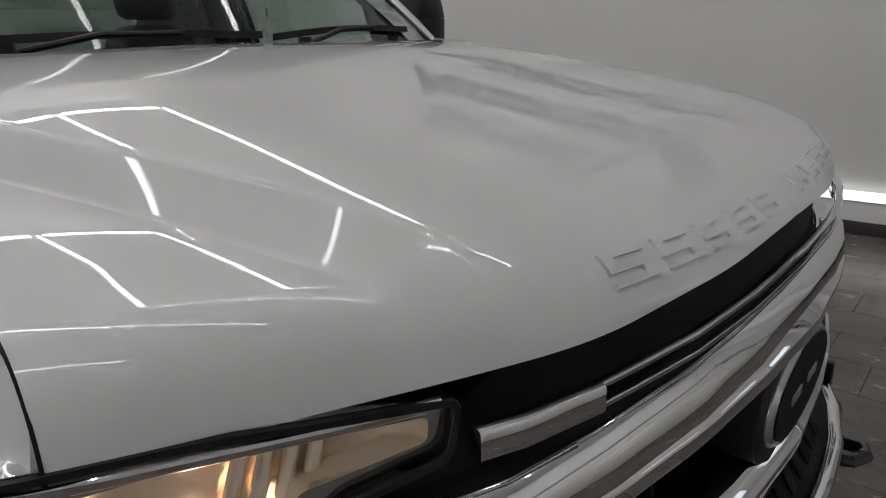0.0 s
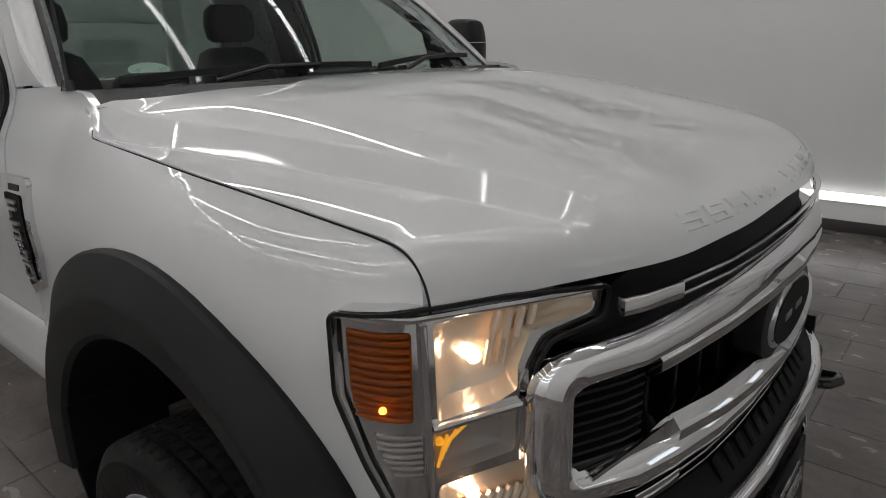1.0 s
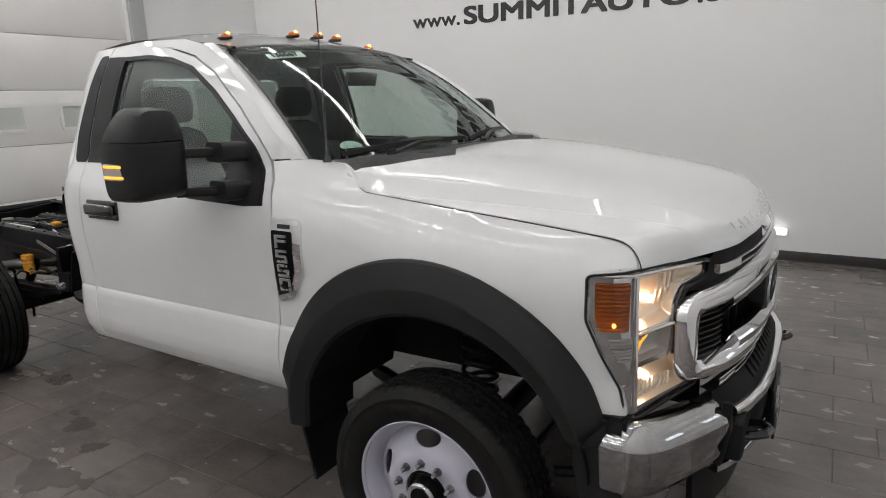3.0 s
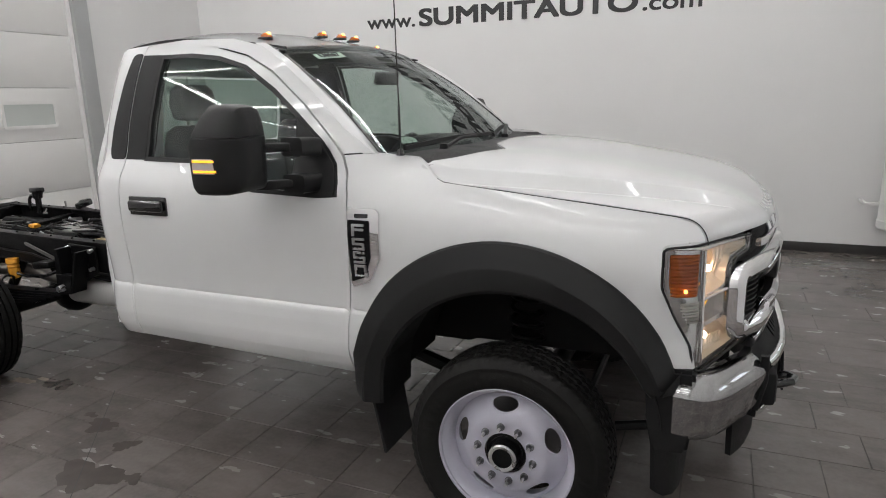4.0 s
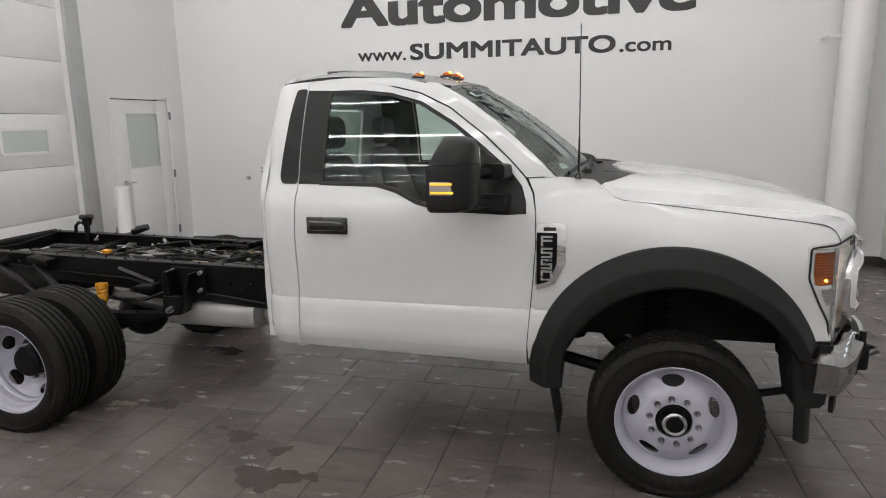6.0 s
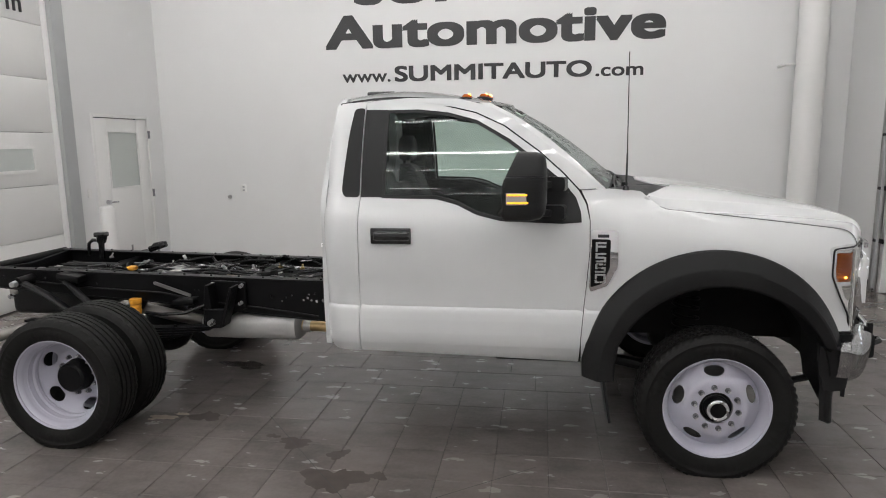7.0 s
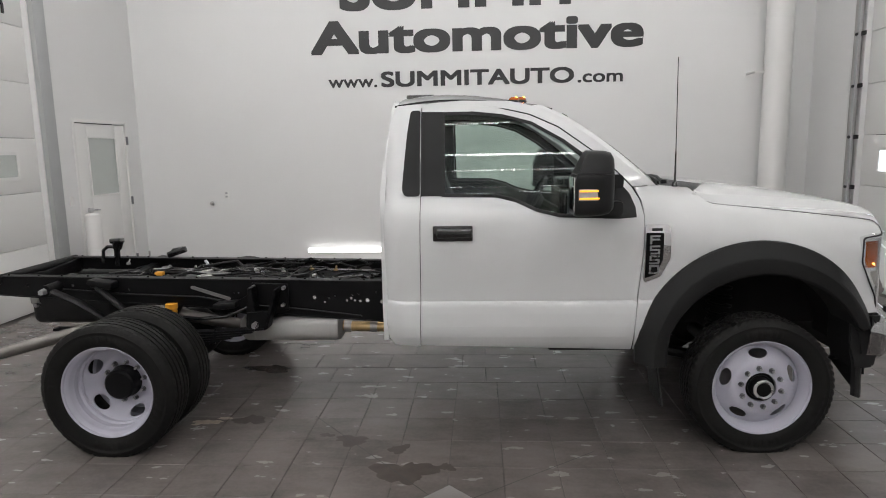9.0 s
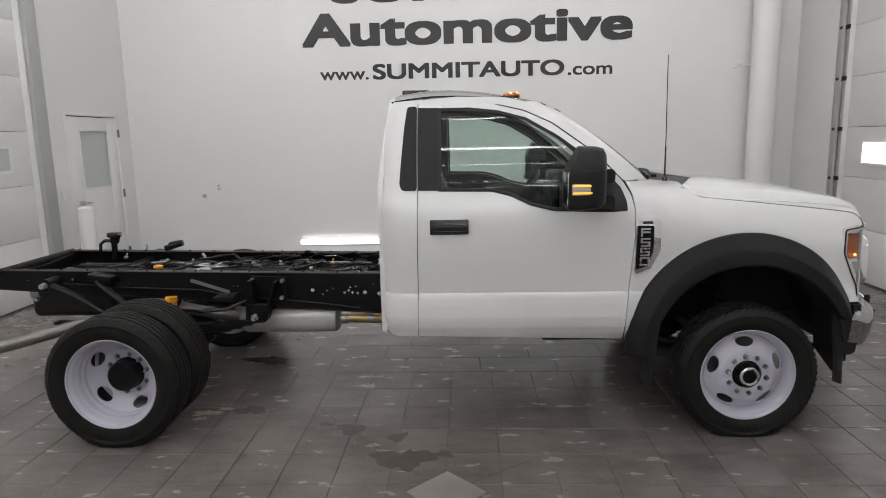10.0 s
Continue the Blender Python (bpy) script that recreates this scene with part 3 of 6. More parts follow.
DOORGAP_F = [(-0.634, 0.565), (-0.630, 0.70), (-0.620, 0.83), (-0.606, 0.995), (-0.592, 1.195), (-0.594, 1.356), (-0.612, 1.44), (-0.65, 1.51), (-0.735, 1.60), (-0.86, 1.712), (-1.05, 1.852), (-1.21, 1.927), (-1.40, 1.974), (-1.63, 1.995), (-1.80, 1.999), (-1.838, 1.985)]
DOORGAP_R = [(-1.838, 1.8), (-1.838, 1.475), (-1.848, 0.865), (-1.856, 0.60)]
WINDOW = [(-1.712, 1.945), (-1.533, 1.945), (-1.366, 1.926), (-1.201, 1.880), (-1.023, 1.776), (-0.88, 1.668), (-0.745, 1.556), (-0.672, 1.470), (-0.648, 1.40), (-0.645, 1.352), (-0.738, 1.345), (-1.057, 1.357), (-1.185, 1.388), (-1.296, 1.440), (-1.409, 1.468), (-1.712, 1.474)]
G = 0.0035


def inset(line, d):
    """A closed outline drawn in by d."""
    out = []
    n = len(line)
    area = sum(line[i - 1][0] * line[i][1] - line[i][0] * line[i - 1][1] for i in range(n))
    sg = 1 if area > 0 else -1
    for i in range(n):
        a, p, b = Vector(line[i - 1]), Vector(line[i]), Vector(line[(i + 1) % n])
        d1, d2 = (p - a).normalized(), (b - p).normalized()
        n1, n2 = Vector((-d1.y, d1.x)) * sg, Vector((-d2.y, d2.x)) * sg
        m = (n1 + n2)
        m = m / max(0.35, m.length_squared / 2) if m.length > 0.2 else n1
        q = p + m * d
        out.append((q.x, q.y))
    return out


ROWS_Z = (0.56, 0.61, 0.66, 0.72, 0.80, 0.835, 0.853, 0.864, 0.872, 0.876, 0.884, 0.895)
ARCH_C, ARCH_R = (0.045, 0.565), (0.655, 0.645)
SIDES = ((-1, "right"), (1, "left"))
doors = {}
for s, side in SIDES:
    inn = (0, -s * 0.02, 0)
    # cab side behind the door and over it
    cab_out = [(-1.857, 0.60), (-2.005, 0.605), (-2.04, 0.64), (-2.06, 0.74), (-2.066, 0.87), (-2.066, 1.28), (-2.06, 1.50), (-2.04, 1.76), (-2.012, 1.93), (-1.985, 1.992), (-1.6, 2.018), (-1.32, 2.008), (-1.15, 1.968), (-1.02, 1.902), (-0.82, 1.755), (-0.66, 1.62), (-0.52, 1.5195), (-0.634, 1.5125)] + [(x + 0.003, z + 0.003) for x, z in DOORGAP_F[6:]][1:-1] + [(-1.839, 1.996), (-1.839, 1.475), (-1.849, 0.865)]
    cab_side = part("cab_side", sheet(cab_out, skin(s), 0.035, (), ROWS_Z, inn), M_PAINT, truck, angle=28)
    # door skin with its window opening
    d_out = inset(DOORGAP_F + DOORGAP_R, G)
    dr = part("door", sheet(d_out, skin(s), 0.035, [WINDOW], ROWS_Z, inn), M_PAINT, truck, "white painted cab door", 28)
    doors[s] = dr
    # near-black strip behind the shut lines, for the shade in the gap
    gapl = [(x - 0.02, z) for x, z in DOORGAP_R[::-1]] + [(x - 0.01, z + 0.008) for x, z in DOORGAP_F[::-1]]
    bm = bmesh.new()
    sweep(bm, [(x, s * (half(x, z) - 0.022), z) for x, z in dense(DOORGAP_F + DOORGAP_R, 0.06, False)], [(-0.012, -0.012), (0.012, -0.012), (0.012, 0.002), (-0.012, 0.002)], False, (0, s, 0.3))
    part("door_gap_shade", bm, M_VOID, dr)
    # black pillar cover and frame round the glass
    ap = rounded([(-1.900, 1.962), (-1.842, 1.965), (-1.842, 1.474), (-1.928, 1.474), (-1.946, 1.51), (-1.938, 1.60), (-1.918, 1.83)], 0.02)
    part("pillar_cover", sheet(ap, skin(s, 0.004), 0.04, (), (), (0, -s * 0.006, 0)), M_FLARE, cab_side, "matt black pillar cover")
    ap2 = [(-1.834, 1.955), (-1.715, 1.952), (-1.715, 1.474), (-1.834, 1.474)]
    part("pillar_cover", sheet(ap2, skin(s, 0.004), 0.04, (), (), (0, -s * 0.006, 0)), M_FLARE, dr, "matt black pillar cover")
    fr = inset(WINDOW, 0.013)
    part("window_seal", sheet(inset(WINDOW, -0.006), skin(s, 0.003), 0.03, [fr], (), (0, -s * 0.018, 0)), M_BLACK, dr, "black rubber window surround")
    part("door_glass", sheet(inset(WINDOW, 0.004), skin(s, -0.008), 0.04, (), (), (0, -s * 0.004, 0)), G_SIDE, dr, "green tinted window glass").visible_shadow = False
    part("inner_frame", sheet(inset(DOORGAP_F[5:] + [(-1.838, 1.8), (-1.838, 1.40), (-0.62, 1.33)], 0.012), skin(s, -0.030), 0.05, [inset(WINDOW, -0.002)], (), (0, -s * 0.012, 0)), M_INTER, dr)
    # mirror sail
    sail = [(-0.655, 1.35), (-0.86, 1.352), (-0.88, 1.655), (-0.75, 1.553), (-0.68, 1.470), (-0.653, 1.40)]
    part("mirror_sail", sheet(sail, skin(s, 0.008), 0.04, (), (), (0, -s * 0.02, 0)), M_BLACK, dr, "black plastic mirror mount")
    # handle
    bm = bmesh.new()
    y = half(-1.66, 1.27)
    box(bm, (-1.655, s * (y + 0.004), 1.268), (0.225, 0.016, 0.088), 0.007)
    box(bm, (-1.645, s * (y + 0.03), 1.272), (0.20, 0.03, 0.052), 0.013, seg=3)
    part("door_handle", bm, M_GLOSSB, dr, "gloss black door handle")
    # inner trim of the door
    tr = [(-1.82, 0.72), (-0.68, 0.72), (-0.66, 1.34), (-1.05, 1.35), (-1.19, 1.38), (-1.30, 1.43), (-1.41, 1.462), (-1.82, 1.468)]
    part("door_trim", sheet(tr, skin(s, -0.07), 0.12, (), (), (0, s * 0.03, 0)), M_INTER, dr)
    # front fender
    lamp = [(0.740, 1.222), (0.632, 1.212), (0.612, 1.19), (0.612, 1.07), (0.66, 0.96), (0.712, 0.86), (0.728, 0.79), (0.70, 0.775)]
    arch = ell(*ARCH_C, ARCH_R[0] - 0.03, ARCH_R[1] - 0.03, 20, 178, 28)
    fd = [(-0.605, 0.565), (-0.602, 0.80)][:1] + [(-0.624 + 0.0, 0.57)] + [(x + 0.001, z) for x, z in DOORGAP_F[1:6]] + [(-0.606, 1.44), (-0.638, 1.5065), (-0.49, 1.5145), (-0.335, 1.500), (-0.318, 1.490), (-0.232, 1.418), (-0.206, 1.409), (0.2, 1.3645), (0.55, 1.3205), (0.640, 1.3085), (0.671, 1.302), (0.696, 1.290), (0.714, 1.272), (0.727, 1.250), (0.732, 1.230)] + lamp + [(0.66, 0.775)] + arch + [(-0.602, 0.57)]
    fd = fd[1:]
    part("front_fender", sheet(fd, skin(s), 0.03, (), ROWS_Z, inn), M_PAINT, truck, "white painted front fender", 28)
    # wheel arch flare: two facets and a turned-in lip
    oo = [(-0.618, 0.50), (-0.622, 0.60), (-0.604, 0.69)] + ell(*ARCH_C, *ARCH_R, 165, 12, 40) + [(0.688, 0.78)]
    n = len(oo)
    ii = [(-0.455, 0.50), (-0.452, 0.60), (-0.435, 0.70)] + ell(0.075, 0.505, 0.545, 0.515, 157, 26, 40) + [(0.592, 0.70)]
    loops = []
    for (xo, zo), (xi, zi) in zip(oo, ii):
        yo = half(xo, max(zo, 0.6))
        sec = [(0, yo - 0.02), (0, yo + 0.012), (0.03, yo + 0.022), (0.45, 1.068), (0.53, 1.072), (0.93, 1.062), (1.0, 1.05), (1.0, 0.96), (0.98, 0.78)]
        loops.append([(xo + (xi - xo) * k, s * yy, zo + (zi - zo) * k) for k, yy in sec])
    part("wheel_arch_flare", rings(bmesh.new(), loops, closed=False, cap0=False), M_FLARE, truck, "dark grey textured plastic wheel arch flare", 24)
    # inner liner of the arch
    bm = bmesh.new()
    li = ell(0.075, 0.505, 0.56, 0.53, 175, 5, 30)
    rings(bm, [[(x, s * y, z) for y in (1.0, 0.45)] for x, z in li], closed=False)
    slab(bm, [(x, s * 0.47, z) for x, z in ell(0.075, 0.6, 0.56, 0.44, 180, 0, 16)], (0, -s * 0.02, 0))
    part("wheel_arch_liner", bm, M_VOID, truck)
    # black filler in front of the wheel and its flap
    bm = bmesh.new()
    out = [(0.565, 0.785), (0.735, 0.785), (0.735, 0.60), (0.72, 0.47), (0.60, 0.455), (0.575, 0.60)]
    slab(bm, [(x, s * 0.985, z) for x, z in out], (0, -s * 0.25, 0))
    bmesh.ops.bevel(bm, geom=list(bm.edges), offset=0.014, segments=2, affect="EDGES")
    part("front_valance", bm, M_FLARE, truck, "black plastic filler below the headlight")
    loops = []
    for i, (x, y) in enumerate([(0.615, 0.985), (0.645, 0.975), (0.675, 0.94), (0.695, 0.88), (0.705, 0.80), (0.71, 0.70), (0.71, 0.60)]):
        lo = (0.30, 0.285, 0.28, 0.285, 0.30, 0.33, 0.37)[i]
        loops.append([(x, s * y, 0.50), (x, s * y, (0.50 + lo) / 2), (x + 0.006, s * y, lo), (x - 0.012, s * (y - 0.012), lo + 0.004), (x - 0.02, s * (y - 0.014), 0.50)])
    part("air_dam_flap", rings(bmesh.new(), loops, cap0=True, cap1=True), M_FLARE, truck, "black rubber flap ahead of the front wheel")
    # mud flap behind the front wheel
    bm = bmesh.new()
    tmp = [(-0.52, s * 1.045, 0.53), (-0.52, s * 0.78, 0.53), (-0.475, s * 0.78, 0.25), (-0.475, s * 1.03, 0.25)]
    slab(bm, tmp, (0.014, 0, 0.003))
    bmesh.ops.bevel(bm, geom=list(bm.edges), offset=0.003, segments=1, affect="EDGES")
    part("mud_flap", bm, M_BLACK, truck, "black rubber mud flap")

# roof with a crown, its drip strips and rear
def roof_fn(u, v):
    """u across -1..1, v along 0 (rear) to 1 (front)."""
    x = -1.985 + v * (0.955 - 0.075 * u * u)
    e = 0.70
    crown = 2.106 - 0.03 * (1 - v) ** 5 - 0.108 * (max(0, v - 0.2) / 0.8) ** 1.7
    z = crown - (0.090 - 0.048 * v ** 1.5) * abs(u) ** 2.3
    return (x, u * 0.725, z)


bm = bmesh.new()
NU, NV = 28, 26
rings(bm, [[roof_fn(-1 + 2 * i / NU, j / NV) for i in range(NU + 1)] for j in range(NV + 1)], closed=False)
bmesh.ops.solidify(bm, geom=list(bm.faces), thickness=-0.02)
roof = part("roof", bm, M_PAINT, truck, "white painted cab roof", 60)
for s, side in SIDES:
    bm = bmesh.new()
    pts = [(-2.0 + 0.93 * k / 14, s * (0.725 - (0.02 if k > 12 else 0)), roof_fn(0.98, k / 14)[2] + 0.001) for k in range(15)]
    sweep(bm, [(x, y - s * 0.012, z) for x, y, z in pts], [(-0.010, -0.006), (0.010, -0.006), (0.008, 0.005), (-0.008, 0.005)])
    part("drip_strip", bm, M_BLACK, roof, "black roof drip moulding")
    # joint between roof and cab side
    bm = bmesh.new()
    rings(bm, [[(x, s * 0.735, z - 0.012), (x, s * (half(x, z - 0.03)), z - 0.035)] for x, _, z in pts], closed=False)
    part("roof_rail", bm, M_PAINT, roof)
bm = bmesh.new()
box(bm, (-1.895, 0, 2.085), (0.19, 0.36, 0.034), 0.012)
part("brake_light", bm, M_GLOSSB, roof, "black high-mounted brake light")
for y, x in ((-0.54, -1.285), (-0.165, -1.215), (0.0, -1.2), (0.165, -1.215), (0.54, -1.285)):
    bm = bmesh.new()
    zz = roof_fn(y / 0.725, 0.78)[2] + 0.002
    loops = []
    for k, (sx, h) in enumerate(((1.0, 0.0), (0.97, 0.006), (0.9, 0.010))):
        loops.append([(x + 0.040 * sx * math.cos(a) - 0.01, y + 0.030 * sx * math.sin(a), zz + h) for a in np.linspace(0, 2 * math.pi, 18, endpoint=False)])
    base = part("marker_light", rings(bm, loops, cap1=True), M_BLACK, roof, "amber lit cab roof marker light")
    bm = bmesh.new()
    loops = [[(x + 0.034 * sx * math.cos(a) - 0.012 * h * 20, y + 0.025 * sx * math.sin(a), zz + 0.008 + h) for a in np.linspace(0, 2 * math.pi, 18, endpoint=False)] for sx, h in ((1, 0), (0.85, 0.011), (0.45, 0.02))]
    part("amber_lens", rings(bm, loops, cap1=True), M_AMBER, base, "amber marker lens")
    bm = bmesh.new()
    bmesh.ops.create_icosphere(bm, subdivisions=2, radius=0.010, matrix=Matrix.Translation((x + 0.012, y, zz + 0.022)))
    part("bulb", bm, E_AMB, base, "lit amber bulb")

# back of the cab with its window
back = sheet([(-0.93, 0.62), (0.93, 0.62), (0.945, 0.9), (0.93, 1.42), (0.86, 1.6), (0.73, 1.98), (0.62, 2.03), (-0.62, 2.03), (-0.73, 1.98), (-0.86, 1.6), (-0.93, 1.42), (-0.945, 0.9)], lambda y, z: (-2.075 - 0.012 * math.cos(y * 1.5) + 0.16 * max(0, z - 1.5) ** 1.25, y, z), 0.08, [rounded([(-0.52, 1.47), (0.52, 1.47), (0.50, 1.87), (-0.50, 1.87)], 0.05)], (), (0.03, 0, 0))
cabback = part("cab_back", back, M_PAINT, truck, "white painted back wall of the cab", 50)
part("rear_glass", sheet(rounded([(-0.51, 1.48), (0.51, 1.48), (0.49, 1.86), (-0.49, 1.86)], 0.05), lambda y, z: (-2.07 + 0.16 * max(0, z - 1.5) ** 1.25, y, z), 0.1, (), (), (0.005, 0, 0)), G_REAR, cabback, "green tinted rear window").visible_shadow = False

# windscreen
def ws_fn(u, v):
    """u across -1..1, v 0 at the cowl to 1 at the roof."""
    w = 0.885 + (0.715 - 0.885) * v
    bx = -0.335 - 0.155 * u * u
    tx = -1.035 - 0.065 * u * u
    x = bx + (tx - bx) * v
    z = 1.495 + 0.495 * v + 0.035 * math.sin(math.pi * v) - 0.036 * v * abs(u) ** 2.4
    return (x, u * w, z)


bm = bmesh.new()
rings(bm, [[ws_fn(-1 + 2 * i / 90, j / 44) for i in range(91)] for j in range(45)], closed=False)
bmesh.ops.solidify(bm, geom=list(bm.faces), thickness=0.005)
ws = part("windscreen", bm, G_WIND, truck, "curved tinted windscreen with tube light reflections", 60)
ws.visible_shadow = False
for u in (-1, 1):
    bm = sweep(bmesh.new(), [ws_fn(u, j / 14) for j in range(15)], [(-0.012, -0.004), (0.004, -0.004), (0.004, 0.004), (-0.012, 0.004)], False, (0.6, 0, 0.8))
    part("windscreen_seal", bm, M_GLOSSB, truck, "black windscreen surround")
bm = bmesh.new()
rings(bm, [[tuple(Vector(ws_fn(-1 + 2 * i / 20, v)) + Vector((-0.004, 0, -0.006))) for v in (0.955, 0.995)] for i in range(21)], closed=False)
part("sun_band", bm, M_GLOSSB, ws)

# pillars between windscreen and door
for s, side in SIDES:
    bm = bmesh.new()
    loops = []
    for j in range(15):
        v = j / 14
        a = Vector(ws_fn(s * 1.0, v))
        x, z = np.interp(v, (0, 0.25, 0.5, 0.75, 1), (-0.56, -0.70, -0.86, -1.03, -1.19)), np.interp(v, (0, 0.25, 0.5, 0.75, 1), (1.512, 1.65, 1.785, 1.908, 1.982))
        b = Vector((x, s * (half(x, z) - 0.002), z))
        m = (a + b) / 2 + Vector((0.012, s * 0.014, 0.012))
        loops.append([tuple(a), tuple(m), tuple(b), tuple(b + Vector((0, -s * 0.05, -0.02))), tuple(a + Vector((-0.02, -s * 0.03, -0.04)))])
    part("windscreen_pillar", rings(bm, loops, cap0=True, cap1=True), M_PAINT, truck, "white windscreen pillar", 60)

# ---- hood ----
# crown line of the hood: its heights, and the slopes that keep it a true mirror
_hx, _hh = np.array((-0.3, -0.1, 0.2, 0.4, 0.6, 0.8, 0.87)), (1.514, 1.504, 1.474, 1.443, 1.408, 1.350, 1.320)
_sx, _ss = np.array((0.15, 0.3, 0.45, 0.55, 0.62, 0.68, 0.73, 0.80)), (-0.142, -0.160, -0.180, -0.198, -0.222, -0.250, -0.285, -0.385)
_rows = [[x ** k for k in range(6, -1, -1)] for x in _hx] + [[0.3 * k * x ** (k - 1) if k else 0.0 for k in range(6, -1, -1)] for x in _sx]
CROWN = np.linalg.lstsq(np.array(_rows), np.array([*_hh, *[0.3 * v for v in _ss]]), rcond=None)[0]


def soft_interp(v, xs, ys, d=0.02):
    return sum(float(np.interp(v + d * q, xs, ys)) for q in (-1, -0.5, 0, 0.5, 1)) / 5


crease_a = spline((-0.4, -0.2, 0, 0.2, 0.4, 0.6, 0.75, 0.83, 0.9), (0.875, 0.848, 0.808, 0.765, 0.718, 0.662, 0.612, 0.575, 0.52))
A_HEIGHT = spline((-0.4, -0.2, 0, 0.2, 0.4, 0.6, 0.7, 0.8, 0.87), (1.468, 1.456, 1.442, 1.426, 1.406, 1.382, 1.367, 1.342, 1.314))
B_HEIGHT = spline((-0.4, -0.2, 0, 0.2, 0.4, 0.6, 0.8, 0.87), (1.408, 1.398, 1.386, 1.372, 1.356, 1.337, 1.310, 1.297))


def crease_b(x):
    return float(np.interp(x, (-0.4, -0.3, 0, 0.4, 0.83), (0.93, 0.905, 0.86, 0.765, 0.655)))


def hood_z(x, y):
    """Crown of the hood: a flat dome, its sloping side, and the level shoulder."""
    a = abs(y)
    zc = float(np.polyval(CROWN, x))
    ya, yb, ye = crease_a(x), crease_b(x), edge_y(x)
    t = max(0.0, min(1.0, (x + 0.2) / 1.0))
    ze = 1.412 - 0.104 * t - 0.018 * t * t + 0.083 * min(1, max(0, (-0.2 - x) / 0.13))
    rise = min(1, max(0, (-0.2 - x) / 0.13))
    rise = rise * rise * (3 - 2 * rise)
    zb = B_HEIGHT(x) + 0.075 * rise
    za = A_HEIGHT(x) + 0.03 * rise
    if a <= ya:
        r = a / ya
        return zc + 0.006 * (r * r - r ** 6) + (za - zc) * (0.25 * r ** 2 + 0.75 * r ** 6)
    if a <= yb:
        return za + (zb - za) * (a - ya) / max(1e-4, yb - ya)
    q = (a - yb) / max(1e-4, ye - yb)
    return zb + (ze - zb) * q ** 2


def front_x(y):
    a = abs(y)
    return sum(float(np.interp(a + d, (-0.25, 0, 0.25, 0.5, 0.62, 0.75, 0.85, 0.905, 1.0), (0.983, 0.99, 0.983, 0.945, 0.89, 0.82, 0.772, 0.742, 0.69))) for d in (-0.05, -0.025, 0, 0.025, 0.05)) / 5


def rear_x(y):
    a = abs(y)
    return float(np.interp(a, (0, 0.30, 0.50, 0.62, 0.90, 0.95), (-0.24, -0.205, -0.10, -0.165, -0.31, -0.2)))


def crest_x(y):
    return soft_interp(abs(y), (-0.1, 0, 0.1, 0.39, 0.47, 0.57, 0.655, 0.75, 0.905, 1.0), (0.868, 0.872, 0.868, 0.86, 0.85, 0.825, 0.808, 0.755, 0.662, 0.61), 0.025)


def hood_pt(v, k):
    """v: place across, as a share of the half width with its sign; k: 0 at the cowl, 1 at the nose's crest, 2 at the lower edge."""
    sgn = -1 if v < 0 else 1
    yf = abs(v) * 0.905
    ya, yb = 0.57, 0.655

    def across(x):
        a, b, c = crease_a(x), crease_b(x), edge_y(x)
        if yf <= ya:
            return a * yf / ya
        if yf <= yb:
            return a + (b - a) * (yf - ya) / (yb - ya)
        return b + (c - b) * (yf - yb) / (0.905 - yb)

    xf, xc = front_x(yf), crest_x(yf)
    if k <= 1:
        xr = rear_x(across(-0.2))
        x = xr + (xc - xr) * k
        y = across(x)
        return Vector((x, sgn * y, hood_z(x, y)))
    t = k - 1
    yc = across(xc)
    zc = hood_z(xc, yc)
    zf = float(np.interp(yf, (0, 0.55, 0.905), (1.250, 1.232, 1.222)))
    y = yc * (1 - t) + yf * t
    slope = soft_interp(yf, (0, 0.4, 0.6, 0.9, 1.0), (0.50, 0.47, 0.32, 0.16, 0.16), 0.06)
    xm = xf - 0.012
    zm = max(zf + 0.012, zc - slope * (xm - xc))
    x = xc * (1 - t) ** 2 + 2 * xm * t * (1 - t) + xf * t * t
    z = zc * (1 - t) ** 2 + 2 * zm * t * (1 - t) + zf * t * t
    return Vector((x, sgn * y, z))


ks = [i / 88 for i in range(88)] + [0.994, 1.0, 1.006, 1.014] + [1 + i / 32 for i in range(1, 33)]
bm = bmesh.new()


def hood_row(k):
    fa, fb = 0.57 / 0.905, 0.655 / 0.905
    cs = [fa * q / 40 for q in range(39)] + [fa * q for q in (0.97, 0.98, 0.987, 0.9925)]
    cs += [fa + (fb - fa) * q for q in (0.045, 0.09, 0.2, 0.35, 0.5, 0.65, 0.8, 0.92, 0.96)] + [fb + (1 - fb) * q for q in (0.012, 0.03, 0.1, 0.2, 0.3, 0.4, 0.5, 0.6, 0.7, 0.78, 0.85, 0.92, 1.0)]
    cs = [-c for c in cs[:0:-1]] + cs
    return [hood_pt(c, k) for c in cs]


rings(bm, [hood_row(k) for k in ks], closed=False)
bmesh.ops.recalc_face_normals(bm, faces=bm.faces)
bmesh.ops.solidify(bm, geom=list(bm.faces), thickness=0.012)
hood = part("hood", bm, M_PAINT, truck, "white painted hood with raised creases", 40)
